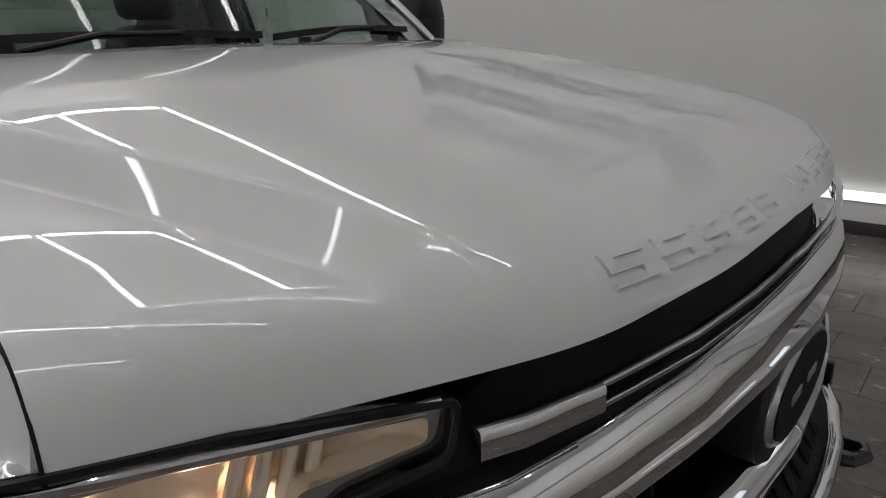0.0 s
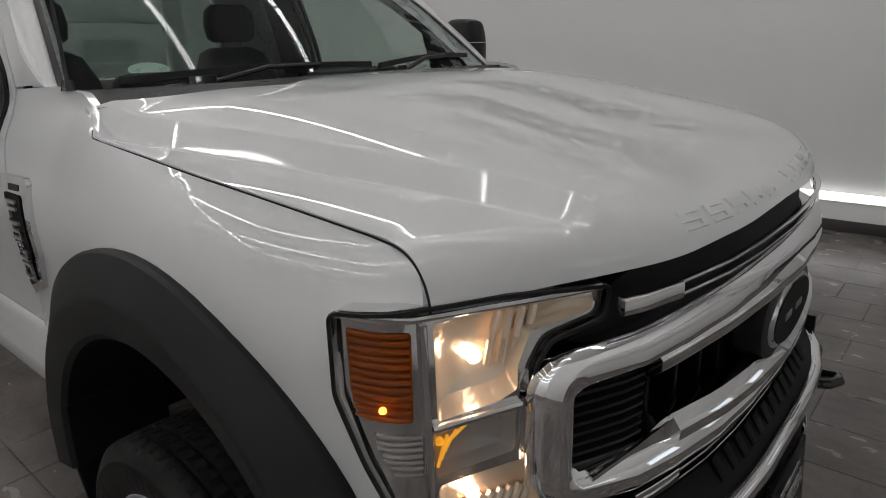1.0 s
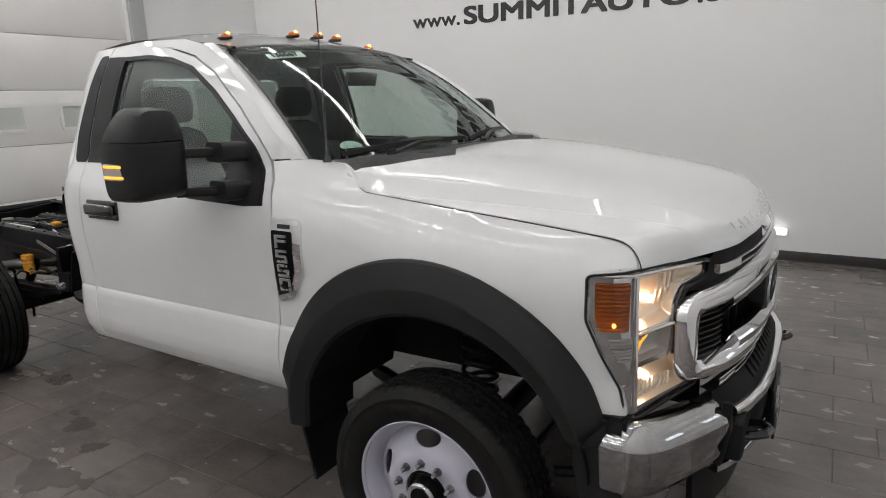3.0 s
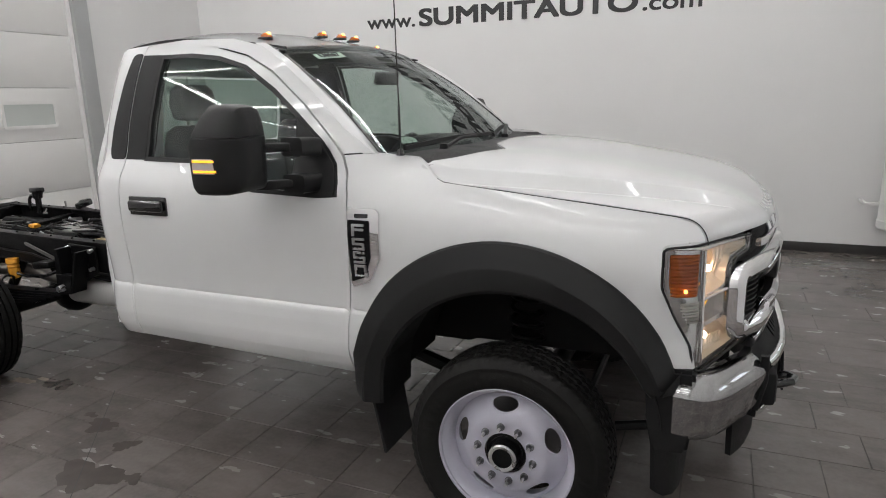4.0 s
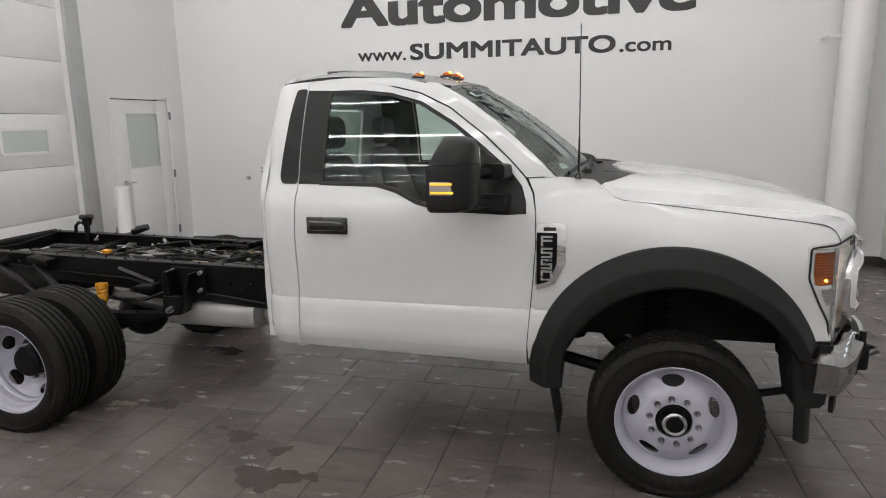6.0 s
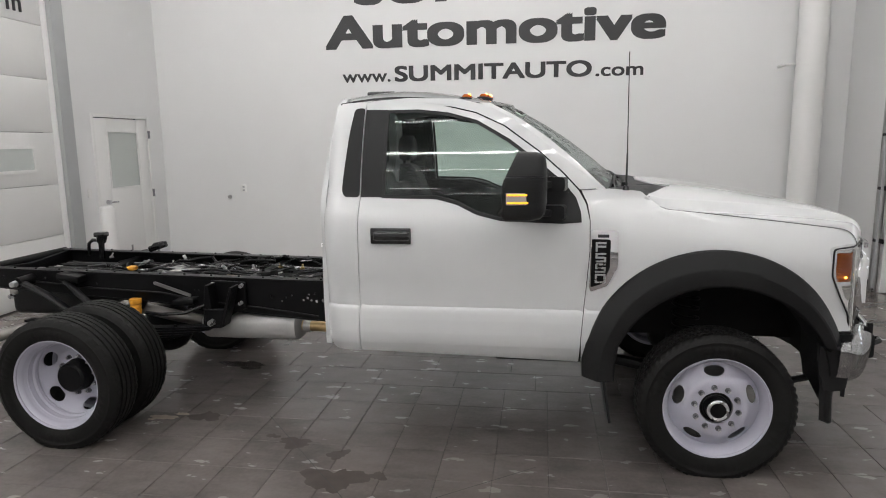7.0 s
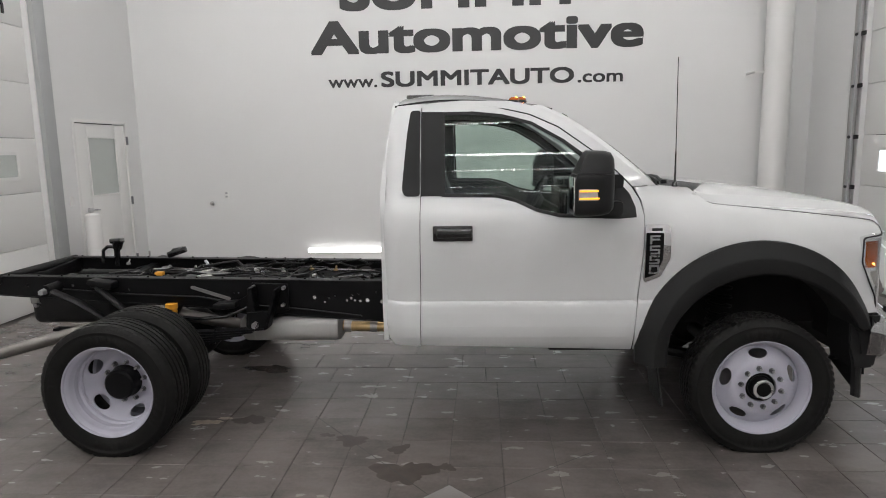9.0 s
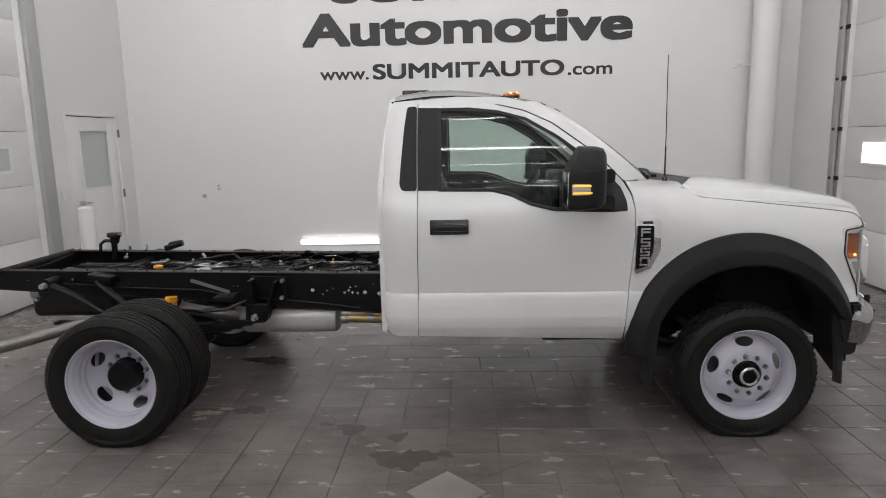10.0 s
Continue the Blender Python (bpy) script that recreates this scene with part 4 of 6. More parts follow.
# raised plain blocks on the nose where the hood carries its name
for i in range(10):
    if i == 5:
        continue
    y = -0.455 + 0.094 * i
    bm = bmesh.new()
    for d0, d1, k0, k1 in ((0, 0.070, 1.40, 1.452), (0, 0.070, 1.525, 1.577), (0, 0.070, 1.65, 1.702), (0, 0.017, 1.452, 1.525), (0.053, 0.070, 1.577, 1.65)):
        rows = [[tuple(hood_pt((y + d0 + (d1 - d0) * j / 3) / 0.905, kk) + Vector((0.0032, 0, 0.0024))) for j in range(4)] for kk in (k0, (k0 + k1) / 2, k1)]
        low = [[tuple(Vector(p) - Vector((0.006, 0, 0.005))) for p in r] for r in rows]
        rings(bm, rows, closed=False)
        edge = rows[0] + [r[-1] for r in rows[1:]] + rows[-1][-2::-1] + [rows[1][0]]
        edgl = low[0] + [r[-1] for r in low[1:]] + low[-1][-2::-1] + [low[1][0]]
        rings(bm, [edge, edgl])
    part("raised_block", bm, M_PAINT, hood)
# thin near-black strips along the hood's edges, standing for the shade in the gap
for s, side in SIDES:
    bm = bmesh.new()
    sweep(bm, [tuple(hood_pt(s * 1.0, k) + Vector((0.001 if k > 1 else 0, s * 0.0008, -0.004))) for k in [i / 20 for i in range(20)] + [1 + i / 10 for i in range(11)]], [(-0.0015, -0.0014), (0.0015, -0.0014), (0.0015, 0.0014), (-0.0015, 0.0014)])
    sweep(bm, [tuple(hood_pt(s * (0.86 + 0.14 * i / 8), 0) + Vector((-0.0015, s * 0.0015, -0.004))) for i in range(9)], [(-0.0015, -0.0014), (0.0015, -0.0014), (0.0015, 0.0014), (-0.0015, 0.0014)])
    part("hood_gap_shade", bm, M_VOID, truck)

# cowl panel under the windscreen with slats
bm = bmesh.new()
rows_c = []
for i in range(41):
    u = -1 + 2 * i / 40
    y = u * 0.9
    a = Vector((rear_x(y) + 0.02, y, hood_z(rear_x(y), y) - 0.012))
    b = Vector(ws_fn(u, 0.03)) + Vector((-0.01, 0, -0.012))
    rows_c.append([a, a.lerp(b, 0.35) + Vector((0, 0, 0.012)), a.lerp(b, 0.7) + Vector((0, 0, 0.008)), b])
rings(bm, rows_c, closed=False)
cowl = part("cowl_panel", bm, M_BLACK, truck, "black plastic cowl panel with vent slats")
for i in range(26):
    u = -0.55 + 1.35 * i / 25
    y = u * 0.86
    bm = bmesh.new()
    xm = (rear_x(y) + ws_fn(u, 0)[0]) / 2
    box(bm, (xm, y, 1.492), (0.09, 0.016, 0.03), 0.004, (20, 0, 0))
    part("vent_slat", bm, M_BLACK, cowl)


def wiper(pivot, elbow, tip, parent):
    bm = bmesh.new()
    cyl(bm, Vector(pivot) + Vector((0, 0, -0.02)), Vector(pivot) + Vector((0, 0, 0.022)), 0.022, 0.018, 14)
    tube(bm, [pivot, Vector(pivot).lerp(Vector(elbow), 0.5) + Vector((0, 0, 0.018)), elbow], 0.011, 8, 0.7)
    arm = part("wiper", bm, M_BLACK, parent, "black windscreen wiper")
    bm = bmesh.new()
    a, b = Vector(tip[0]), Vector(tip[1])
    sweep(bm, [a.lerp(b, k / 12) + Vector((0, 0, 0.012 * math.sin(math.pi * k / 12))) for k in range(13)], [(-0.008, -0.010), (0.008, -0.010), (0.004, 0.008), (-0.004, 0.008)])
    part("wiper_blade", bm, M_BLACK, arm)


def on_ws(u, v, lift=0.012):
    return Vector(ws_fn(u, v)) + Vector((lift * 0.6, 0, lift))


wiper(on_ws(-0.62, -0.02, 0.02), on_ws(-0.2, 0.04, 0.02), (on_ws(-0.86, 0.025, 0.012), on_ws(0.06, 0.045, 0.012)), truck)
wiper(on_ws(0.18, -0.02, 0.02), on_ws(0.58, 0.06, 0.02), (on_ws(0.1, 0.035, 0.012), on_ws(0.84, 0.07, 0.012)), truck)

# antenna
bm = bmesh.new()
cyl(bm, (-0.405, -0.905, 1.505), (-0.405, -0.905, 1.53), 0.018, 0.012, 12)
cyl(bm, (-0.405, -0.905, 1.53), (-0.405, -0.905, 1.70), 0.0055, 0.0045, 8)
cyl(bm, (-0.405, -0.905, 1.70), (-0.41, -0.905, 2.21), 0.003, 0.0022, 8)
part("antenna", bm, M_GLOSSB, truck, "thin black whip antenna")

# stickers on the glass
bm = bmesh.new()
st = [ws_fn(u, v) for u, v in ((-0.80, 0.825), (-0.52, 0.84), (-0.52, 0.905), (-0.80, 0.885))]
slab(bm, [tuple(Vector(p) + Vector((0.003, 0, 0.004))) for p in st], (0.001, 0, 0.001))
stick = part("stock_sticker", bm, M_PAPER, ws, "pale green sticker with a handwritten stock number")
bm = bmesh.new()
c = Vector(ws_fn(-0.76, 0.09)) + Vector((-0.004, 0, -0.004))
t1 = (Vector(ws_fn(-0.66, 0.09)) - Vector(ws_fn(-0.86, 0.09))).normalized()
t2 = (Vector(ws_fn(-0.76, 0.14)) - Vector(ws_fn(-0.76, 0.04))).normalized()
slab(bm, [tuple(c + t1 * 0.054 * math.cos(a) + t2 * 0.028 * max(-0.4, math.sin(a))) for a in np.linspace(0, 2 * math.pi, 24, endpoint=False)], (0.001, 0, 0.001))
part("oval_sticker", bm, M_PAPER, ws, "pale oval sticker")


# ---- front end ----
def along(pts, n=60):
    """A smooth plan curve through pts, with a way to read it by length."""
    p = [Vector(q) for q in pts]
    fine = []
    for i in range(len(p) - 1):
        a, b, c, d = p[max(i - 1, 0)], p[i], p[i + 1], p[min(i + 2, len(p) - 1)]
        for k in range(8):
            t = k / 8
            fine.append(0.5 * ((2 * b) + (c - a) * t + (2 * a - 5 * b + 4 * c - d) * t * t + (3 * b - a - 3 * c + d) * t ** 3))
    fine.append(p[-1])
    ln = [0.0]
    for a, b in zip(fine, fine[1:]):
        ln.append(ln[-1] + (b - a).length)

    def at(s):
        i = max(0, min(len(fine) - 2, int(np.searchsorted(ln, s)) - 1))
        t = (s - ln[i]) / (ln[i + 1] - ln[i])
        q = fine[i].lerp(fine[i + 1], t) if 0 <= t <= 1 else fine[i] + (fine[i + 1] - fine[i]) * t
        d = (fine[i + 1] - fine[i]).normalized()
        return q, Vector((-d.y, d.x))
    return at


LAMP_PLAN = along([(0.596, 0.985), (0.66, 0.972), (0.708, 0.952), (0.738, 0.920), (0.762, 0.876), (0.79, 0.825), (0.835, 0.745), (0.88, 0.655), (0.915, 0.585)])


def lamp_fn(s, out=0.0):
    def fn(u, z):
        q, n = LAMP_PLAN(u)
        o = q + n * out
        lean = 0.02 * (z - 1.0)
        return (o.x - lean, s * o.y, z)
    return fn


def rrect(w, h, r=0.01):
    return rounded([(-w / 2, -h / 2), (w / 2, -h / 2), (w / 2, h / 2), (-w / 2, h / 2)], r, 3)


LAMP_OUT = rounded([(0.015, 1.205), (0.012, 1.075), (0.060, 0.965), (0.112, 0.87), (0.130, 0.775), (0.18, 0.765), (0.435, 0.815), (0.455, 0.855), (0.40, 0.915), (0.352, 0.96), (0.345, 1.09), (0.375, 1.138), (0.475, 1.158), (0.487, 1.212), (0.30, 1.226), (0.155, 1.226), (0.03, 1.214)], 0.014)
for s, side in SIDES:
    # dark tray, chrome bezel and clear cover
    head = part("headlight", sheet(inset(LAMP_OUT, -0.002), lamp_fn(s, -0.095), 0.05, (), (), (-0.02, -s * 0.01, 0)), M_BEZEL, truck, "chrome headlight with an amber side marker, lit warm")
    part("lamp_wall", rings(bmesh.new(), [[lamp_fn(s, -0.004)(u, z), lamp_fn(s, -0.095)(u, z)] for u, z in dense(inset(LAMP_OUT, -0.004), 0.03)], closed=False, loop_closed=True), M_BEZEL, head)
    am = rounded([(0.036, 1.190), (0.036, 1.078), (0.054, 1.040), (0.146, 1.040), (0.150, 1.190)], 0.01)
    lo = rounded([(0.186, 1.196), (0.186, 1.035), (0.285, 1.045), (0.322, 1.06), (0.322, 1.10), (0.345, 1.155), (0.46, 1.172), (0.462, 1.196), (0.30, 1.203)], 0.008)
    tu = rounded([(0.178, 1.018), (0.178, 0.935), (0.315, 0.95), (0.320, 1.030)], 0.008)
    fo = rounded([(0.182, 0.920), (0.182, 0.795), (0.425, 0.832), (0.428, 0.852), (0.335, 0.932)], 0.012)
    ri = rounded([(0.072, 1.02), (0.112, 0.945), (0.160, 0.945), (0.162, 1.02)], 0.006)
    part("bezel", sheet(inset(LAMP_OUT, 0.004), lamp_fn(s, -0.012), 0.03, [am, lo, tu, fo, ri], (), (-0.006, -s * 0.006, 0)), M_BEZEL, head, "chrome headlight bezel", 45)
    # reflector bowls
    for name, ol, m, depth in (("low_beam", lo, M_REFL, 0.045), ("turn_signal", tu, M_CLEARP, 0.03), ("fog_lamp", fo, M_REFL, 0.04), ("side_marker", am, M_AMBER, 0.012), ("ribbed_lens", ri, M_CLEARP, 0.014)):
        ring = dense(ol, 0.02)
        cu = sum(p[0] for p in ring) / len(ring)
        cz = sum(p[1] for p in ring) / len(ring)
        loops = [[lamp_fn(s, -0.012 - depth * d)(cu + (u - cu) * k, cz + (z - cz) * k) for u, z in ring] for k, d in ((1, 0), (0.94, 0.45), (0.8, 0.8), (0.5, 0.98), (0.2, 1.0))]
        bowl = part(name, rings(bmesh.new(), loops, cap1=True), m, head)
        if name in ("side_marker", "ribbed_lens"):
            for k in range(12 if name == "side_marker" else 7):
                zs = [p[1] for p in ol]
                zz = min(zs) + (max(zs) - min(zs)) * (k + 0.5) / (12 if name == "side_marker" else 7)
                us = [u for u, z in ring if abs(z - zz) < 0.03]
                if len(us) > 1:
                    part("rib", sweep(bmesh.new(), [lamp_fn(s, -0.012)(min(us) + 0.004 + (max(us) - min(us) - 0.008) * j / 4, zz) for j in range(5)], [(-0.003, -0.0035), (0.002, -0.0025), (0.002, 0.0025), (-0.003, 0.0035)]), m, bowl)
        for k in range({"low_beam": 4, "fog_lamp": 9}.get(name, 0)):
            u = min(p[0] for p in ol) + (0.10 + 0.022 * k if name == "low_beam" else 0.012 + 0.018 * k)
            z0, z1 = (cz - 0.04, cz + 0.05) if name == "low_beam" else (cz - 0.055, cz - 0.005)
            part("flute", tube(bmesh.new(), [lamp_fn(s, -0.012 - depth * 0.8)(u, z0), lamp_fn(s, -0.012 - depth * 0.62)(u + 0.004, (z0 + z1) / 2), lamp_fn(s, -0.012 - depth * 0.8)(u + 0.02, z1)], 0.0075, 6), m, bowl)
        bulb = {"low_beam": (0.262, 1.115, E_BULB, 0.013), "fog_lamp": (0.25, 0.87, E_BULB, 0.013), "side_marker": (0.094, 1.062, E_AMB, 0.006), "turn_signal": (0.195, 0.985, E_AMBDIM, 0.008)}.get(name)
        if bulb:
            bm = bmesh.new()
            bmesh.ops.create_icosphere(bm, subdivisions=2, radius=bulb[3], matrix=Matrix.Translation(lamp_fn(s, -0.012 - depth * (0.75 if name != "side_marker" else -0.2))(bulb[0], bulb[1])))
            part("bulb", bm, bulb[2], bowl, "lit bulb")
    # amber reflection in the turn lamp, drawn as thin tubes that glow
    for k in range(3):
        part("amber_glint", tube(bmesh.new(), [lamp_fn(s, -0.026)(0.188 + 0.006 * k, 0.945 + 0.012 * k), lamp_fn(s, -0.024)(0.196 + 0.007 * k, 0.975 + 0.008 * k), lamp_fn(s, -0.026)(0.206 + 0.016 * k, 0.998 + 0.006 * k)], 0.0028, 6), E_AMBDIM, head, "glowing strokes in place of the amber reflection in the turn lamp")
    part("lamp_cover", sheet(LAMP_OUT, lamp_fn(s, 0.002), 0.04, (), (), (-0.003, -s * 0.003, 0)), G_CLEAR, head, "clear lamp cover").visible_shadow = False
    part("lamp_rim", sweep(bmesh.new(), [lamp_fn(s, 0.0)(u, z) for u, z in dense(LAMP_OUT, 0.02)], [(-0.003, -0.004), (0.003, -0.004), (0.003, 0.003), (-0.003, 0.003)], True, (0.7, 0.7 * s, 0.01)), M_BLACK, head)
    for pts in ([(0.168, z) for z in (0.79, 0.9, 1.0, 1.1, 1.2)], [(u, 1.212) for u in (0.03, 0.09, 0.15, 0.22, 0.3, 0.38, 0.47)], [(u, 1.0275 + 0.01 * (u - 0.18) / 0.15) for u in (0.175, 0.22, 0.27, 0.325)]):
        part("chrome_trim", sweep(bmesh.new(), [lamp_fn(s, -0.006)(u, z) for u, z in pts], rrect(0.012, 0.014, 0.004), False, (0.7, 0.7 * s, 0.01)), M_CHROME, head)


def gx(y, lift=0.0):
    return float(np.interp(abs(y), (0, 0.2, 0.35, 0.5, 0.6, 0.68, 0.74, 0.8), (0.992, 0.986, 0.972, 0.943, 0.915, 0.878, 0.845, 0.81))) + lift


def bar(path, section, material, parent, name, label="", up=(1, 0, 0), closed=False):
    return part(name, sweep(bmesh.new(), path, section, closed, up), material, parent, label, 24)


grille = part("grille", sheet(rounded([(-0.70, 0.80), (0.70, 0.80), (0.72, 1.10), (0.62, 1.225), (-0.62, 1.225), (-0.72, 1.10)], 0.03), lambda y, z: (gx(y, -0.085), y, z), 0.06, (), (), (-0.02, 0, 0)), M_VOID, truck, "chrome framed grille with black vents")
# surround panel, gloss black
part("grille_surround", sheet(rounded([(-0.66, 0.835), (-0.60, 0.79), (0.60, 0.79), (0.66, 0.835), (0.735, 0.91), (0.738, 1.10), (0.64, 1.15), (0.615, 1.215), (0.52, 1.232), (-0.52, 1.232), (-0.615, 1.215), (-0.64, 1.15), (-0.738, 1.10), (-0.735, 0.91)], 0.03), lambda y, z: (gx(y, -0.03), y, z), 0.05, [rounded([(-0.69, 0.88), (0.69, 0.88), (0.69, 1.08), (-0.69, 1.08)], 0.05)], (), (-0.03, 0, 0)), M_DARKP, grille)
# main chrome ring
ys = [0.715 - 1.43 * i / 28 for i in range(29)]


def ring_path(lift):
    top = [(y, 1.085 + 0.036 * (1 - (y / 0.70) ** 2)) for y in [0.70 - 1.40 * i / 28 for i in range(29)]]
    bot = [(-y, 0.862 - 0.016 * (1 - (y / 0.70) ** 2)) for y, _ in top]
    side_n = [(-0.738, z) for z in (1.03, 0.985, 0.94, 0.915)]
    side_p = [(0.738, z) for z in (0.915, 0.94, 0.985, 1.03)]
    corner = lambda sy, sz: [(sy * (0.693 + 0.045 * math.cos(a)), (1.045 if sz > 0 else 0.905) + sz * 0.042 * math.sin(a)) for a in np.linspace(0.2, 1.37, 5)]
    line = top[2:-2] + corner(-1, 1)[::-1] + side_n + corner(-1, -1) + bot[2:-2] + corner(1, -1)[::-1] + side_p + corner(1, 1)
    return [(gx(y, lift), y, z) for y, z in line]


FACETS = rounded([(-0.036, -0.032), (0.036, -0.032), (0.036, 0.000), (0.020, 0.026), (-0.012, 0.030), (-0.036, 0.012)], 0.0035, 2)
bar(ring_path(0.004), FACETS, M_CHROME, grille, "chrome_ring", "polished chrome grille ring", (1, 0, 0), True)
# lower face of the upper bar and upper face of the lower bar
for name, zz, hh, span in (("upper_bar", 1.062, 0.074, 0.56), ("lower_bar", 0.902, 0.072, 0.50)):
    up = 1 if name == "upper_bar" else -1
    pts = [(gx(y, 0.020 - 0.03 * abs(y)), y, zz + (0.03 if up > 0 else -0.012) * (1 - (abs(y) / span) ** 2)) for y in [span - 2 * span * i / 24 for i in range(25)]]
    bar(pts, rounded([(-hh / 2, -0.028), (hh / 2, -0.028), (hh / 2, 0.006), (hh * 0.16, 0.028), (-hh * 0.16, 0.026), (-hh / 2, -0.002)], 0.003, 2), M_CHROME, grille, name, "chrome grille bar")
# steps at the ends of the lower bar, nostrils of the upper bar
for s, side in SIDES:
    bm = bmesh.new()
    slab(bm, [(gx(0.66, 0.012), s * 0.70, 0.872), (gx(0.5, 0.022), s * 0.47, 0.862), (gx(0.5, 0.022), s * 0.48, 0.935), (gx(0.53, 0.02), s * 0.515, 0.935), (gx(0.60, 0.016), s * 0.585, 0.902), (gx(0.66, 0.012), s * 0.70, 0.898)], (-0.05, 0, 0))
    bmesh.ops.bevel(bm, geom=list(bm.edges), offset=0.007, segments=2, affect="EDGES")
    part("bar_step", bm, M_CHROME, grille)
    for k in range(9):
        z = 0.905 + 0.019 * k
        part("vent_slat", sweep(bmesh.new(), [(gx(y, -0.022), s * y, z) for y in (0.70, 0.65, 0.60, 0.555)], [(-0.022, -0.004), (0.018, -0.006), (0.020, 0.002), (-0.020, 0.005)]), M_BLACK, grille)
    for k in range(4):
        y = 0.50 - 0.09 * k
        part("vent_post", box(bmesh.new(), (gx(y, -0.06), s * y, 0.985), (0.05, 0.014, 0.16), 0.003), M_DARKP, grille)
    # upper slot: chrome end block, two thin strips
    part("chrome_block", sweep(bmesh.new(), [(gx(y, 0.012), s * y, 1.183) for y in (0.64, 0.60, 0.55, 0.51)], rrect(0.030, 0.02, 0.005), False, (1, 0, 0)), M_CHROME, grille)
    part("chrome_block", sweep(bmesh.new(), [(gx(y, 0.0), s * y, 0.783) for y in (0.575, 0.53, 0.48, 0.45)], rrect(0.03, 0.02, 0.005), False, (1, 0, 0)), M_CHROME, grille)
for zz in (1.196, 1.174):
    bar([(gx(y, 0.012), y, zz + 0.006 * (1 - abs(y) / 0.47)) for y in [0.51 - 1.02 * i / 20 for i in range(21)]], rrect(0.007, 0.012, 0.002), M_CHROME, grille, "chrome_strip")
for zz in (0.794, 0.774):
    bar([(gx(y, 0.005), y, zz + 0.004 * (1 - abs(y) / 0.45)) for y in [0.45 - 0.9 * i / 20 for i in range(21)]], rrect(0.006, 0.012, 0.002), M_CHROME, grille, "chrome_strip")
# oval emblem left plain
for name, rx, rz, x0, x1, m in (("emblem_base", 0.190, 0.108, 0.96, 1.022, M_BLACK), ("emblem_ring", 0.165, 0.078, 1.018, 1.030, M_SATIN), ("emblem_face", 0.156, 0.070, 1.026, 1.0325, M_DARKP)):
    loops = [[(x, rx * k * math.cos(a), 0.995 + rz * k * math.sin(a)) for a in np.linspace(0, 2 * math.pi, 36, endpoint=False)] for x, k in ((x0, 1.0), (x1 - 0.006, 1.0), (x1, 0.94))]
    part(name, rings(bmesh.new(), loops, cap1=True), m, grille, "plain dark oval emblem" if name == "emblem_face" else "")
for s in (-1, 1):
    part("emblem_mark", box(bmesh.new(), (1.0325, s * 0.045, 0.995), (0.004, 0.05, 0.016), 0.001), M_STEEL, grille)
# small flat dark square on the upper bar
part("bar_square", box(bmesh.new(), (gx(0.13, 0.028), -0.19, 1.085), (0.012, 0.024, 0.03), 0.003), M_GLOSSB, grille)

# ---- bumper ----
bumper = thing_part = part("front_bumper", sweep(bmesh.new(), [(x, y, 0.64) for x, y in [(0.68, -0.93), (0.78, -0.88), (0.88, -0.7), (0.95, -0.4), (0.985, 0), (0.95, 0.4), (0.88, 0.7), (0.78, 0.88), (0.68, 0.93)]], rrect(0.04, 0.22, 0.01)), M_BLACK, truck, "chrome bumper with a black centre pad")
BUMP_PLAN = [(0.665, 1.004), (0.71, 1.006), (0.755, 0.996), (0.795, 0.968), (0.832, 0.925), (0.865, 0.872), (0.897, 0.81), (0.928, 0.745), (0.953, 0.69), (0.972, 0.645)]
for s, side in SIDES:
    loops = []
    for i, (x, y) in enumerate(BUMP_PLAN):
        nx, ny = [(0.0, 1), (0.08, 1), (0.25, 0.97), (0.5, 0.87), (0.65, 0.76), (0.75, 0.66), (0.85, 0.53), (0.92, 0.4), (0.96, 0.28), (0.97, 0.24)][i]
        top = 0.752 - 0.018 * i / 9
        prof = [(-0.10, top + 0.012), (-0.055, top + 0.014), (-0.035, top + 0.004), (-0.02, top - 0.014), (0.0, top - 0.034), (0.006, top - 0.06), (0.002, 0.64), (-0.012, 0.56), (-0.03, 0.525), (-0.05, 0.515), (-0.10, 0.52)]
        loops.append([(x + nx * o, s * (y + ny * o), z) for o, z in prof])
    bm = bmesh.new()
    rings(bm, loops, closed=False, cap0=False)
    bmesh.ops.solidify(bm, geom=list(bm.faces), thickness=0.006)
    part("chrome_end", bm, M_CHROME, bumper, "polished chrome bumper end", 40)
    part("chrome_end_cap", sweep(bmesh.new(), [(0.968, s * 0.636, 0.745), (0.97, s * 0.634, 0.65), (0.945, s * 0.63, 0.52)], rrect(0.02, 0.03, 0.004), False, (1, 0, 0)), M_BLACK, bumper)
    # tow hook
    part("tow_hook", tube(bmesh.new(), [(0.98, s * 0.54, 0.585), (1.04, s * 0.54, 0.60), (1.078, s * 0.525, 0.61), (1.088, s * 0.495, 0.612), (1.07, s * 0.462, 0.61), (1.02, s * 0.455, 0.60), (0.97, s * 0.455, 0.59)], 0.016, 10), M_GLOSSB, bumper, "black forged tow hook")
    # solid near-black box in place of the shaded opening round the hook
    part("hook_shade_box", box(bmesh.new(), (0.985, s * 0.50, 0.60), (0.07, 0.24, 0.14), 0.02), M_VOID, bumper)


def bx(y):
    return float(np.interp(abs(y), (0, 0.2, 0.35, 0.5, 0.58, 0.64), (1.066, 1.064, 1.052, 1.018, 0.988, 0.955)))


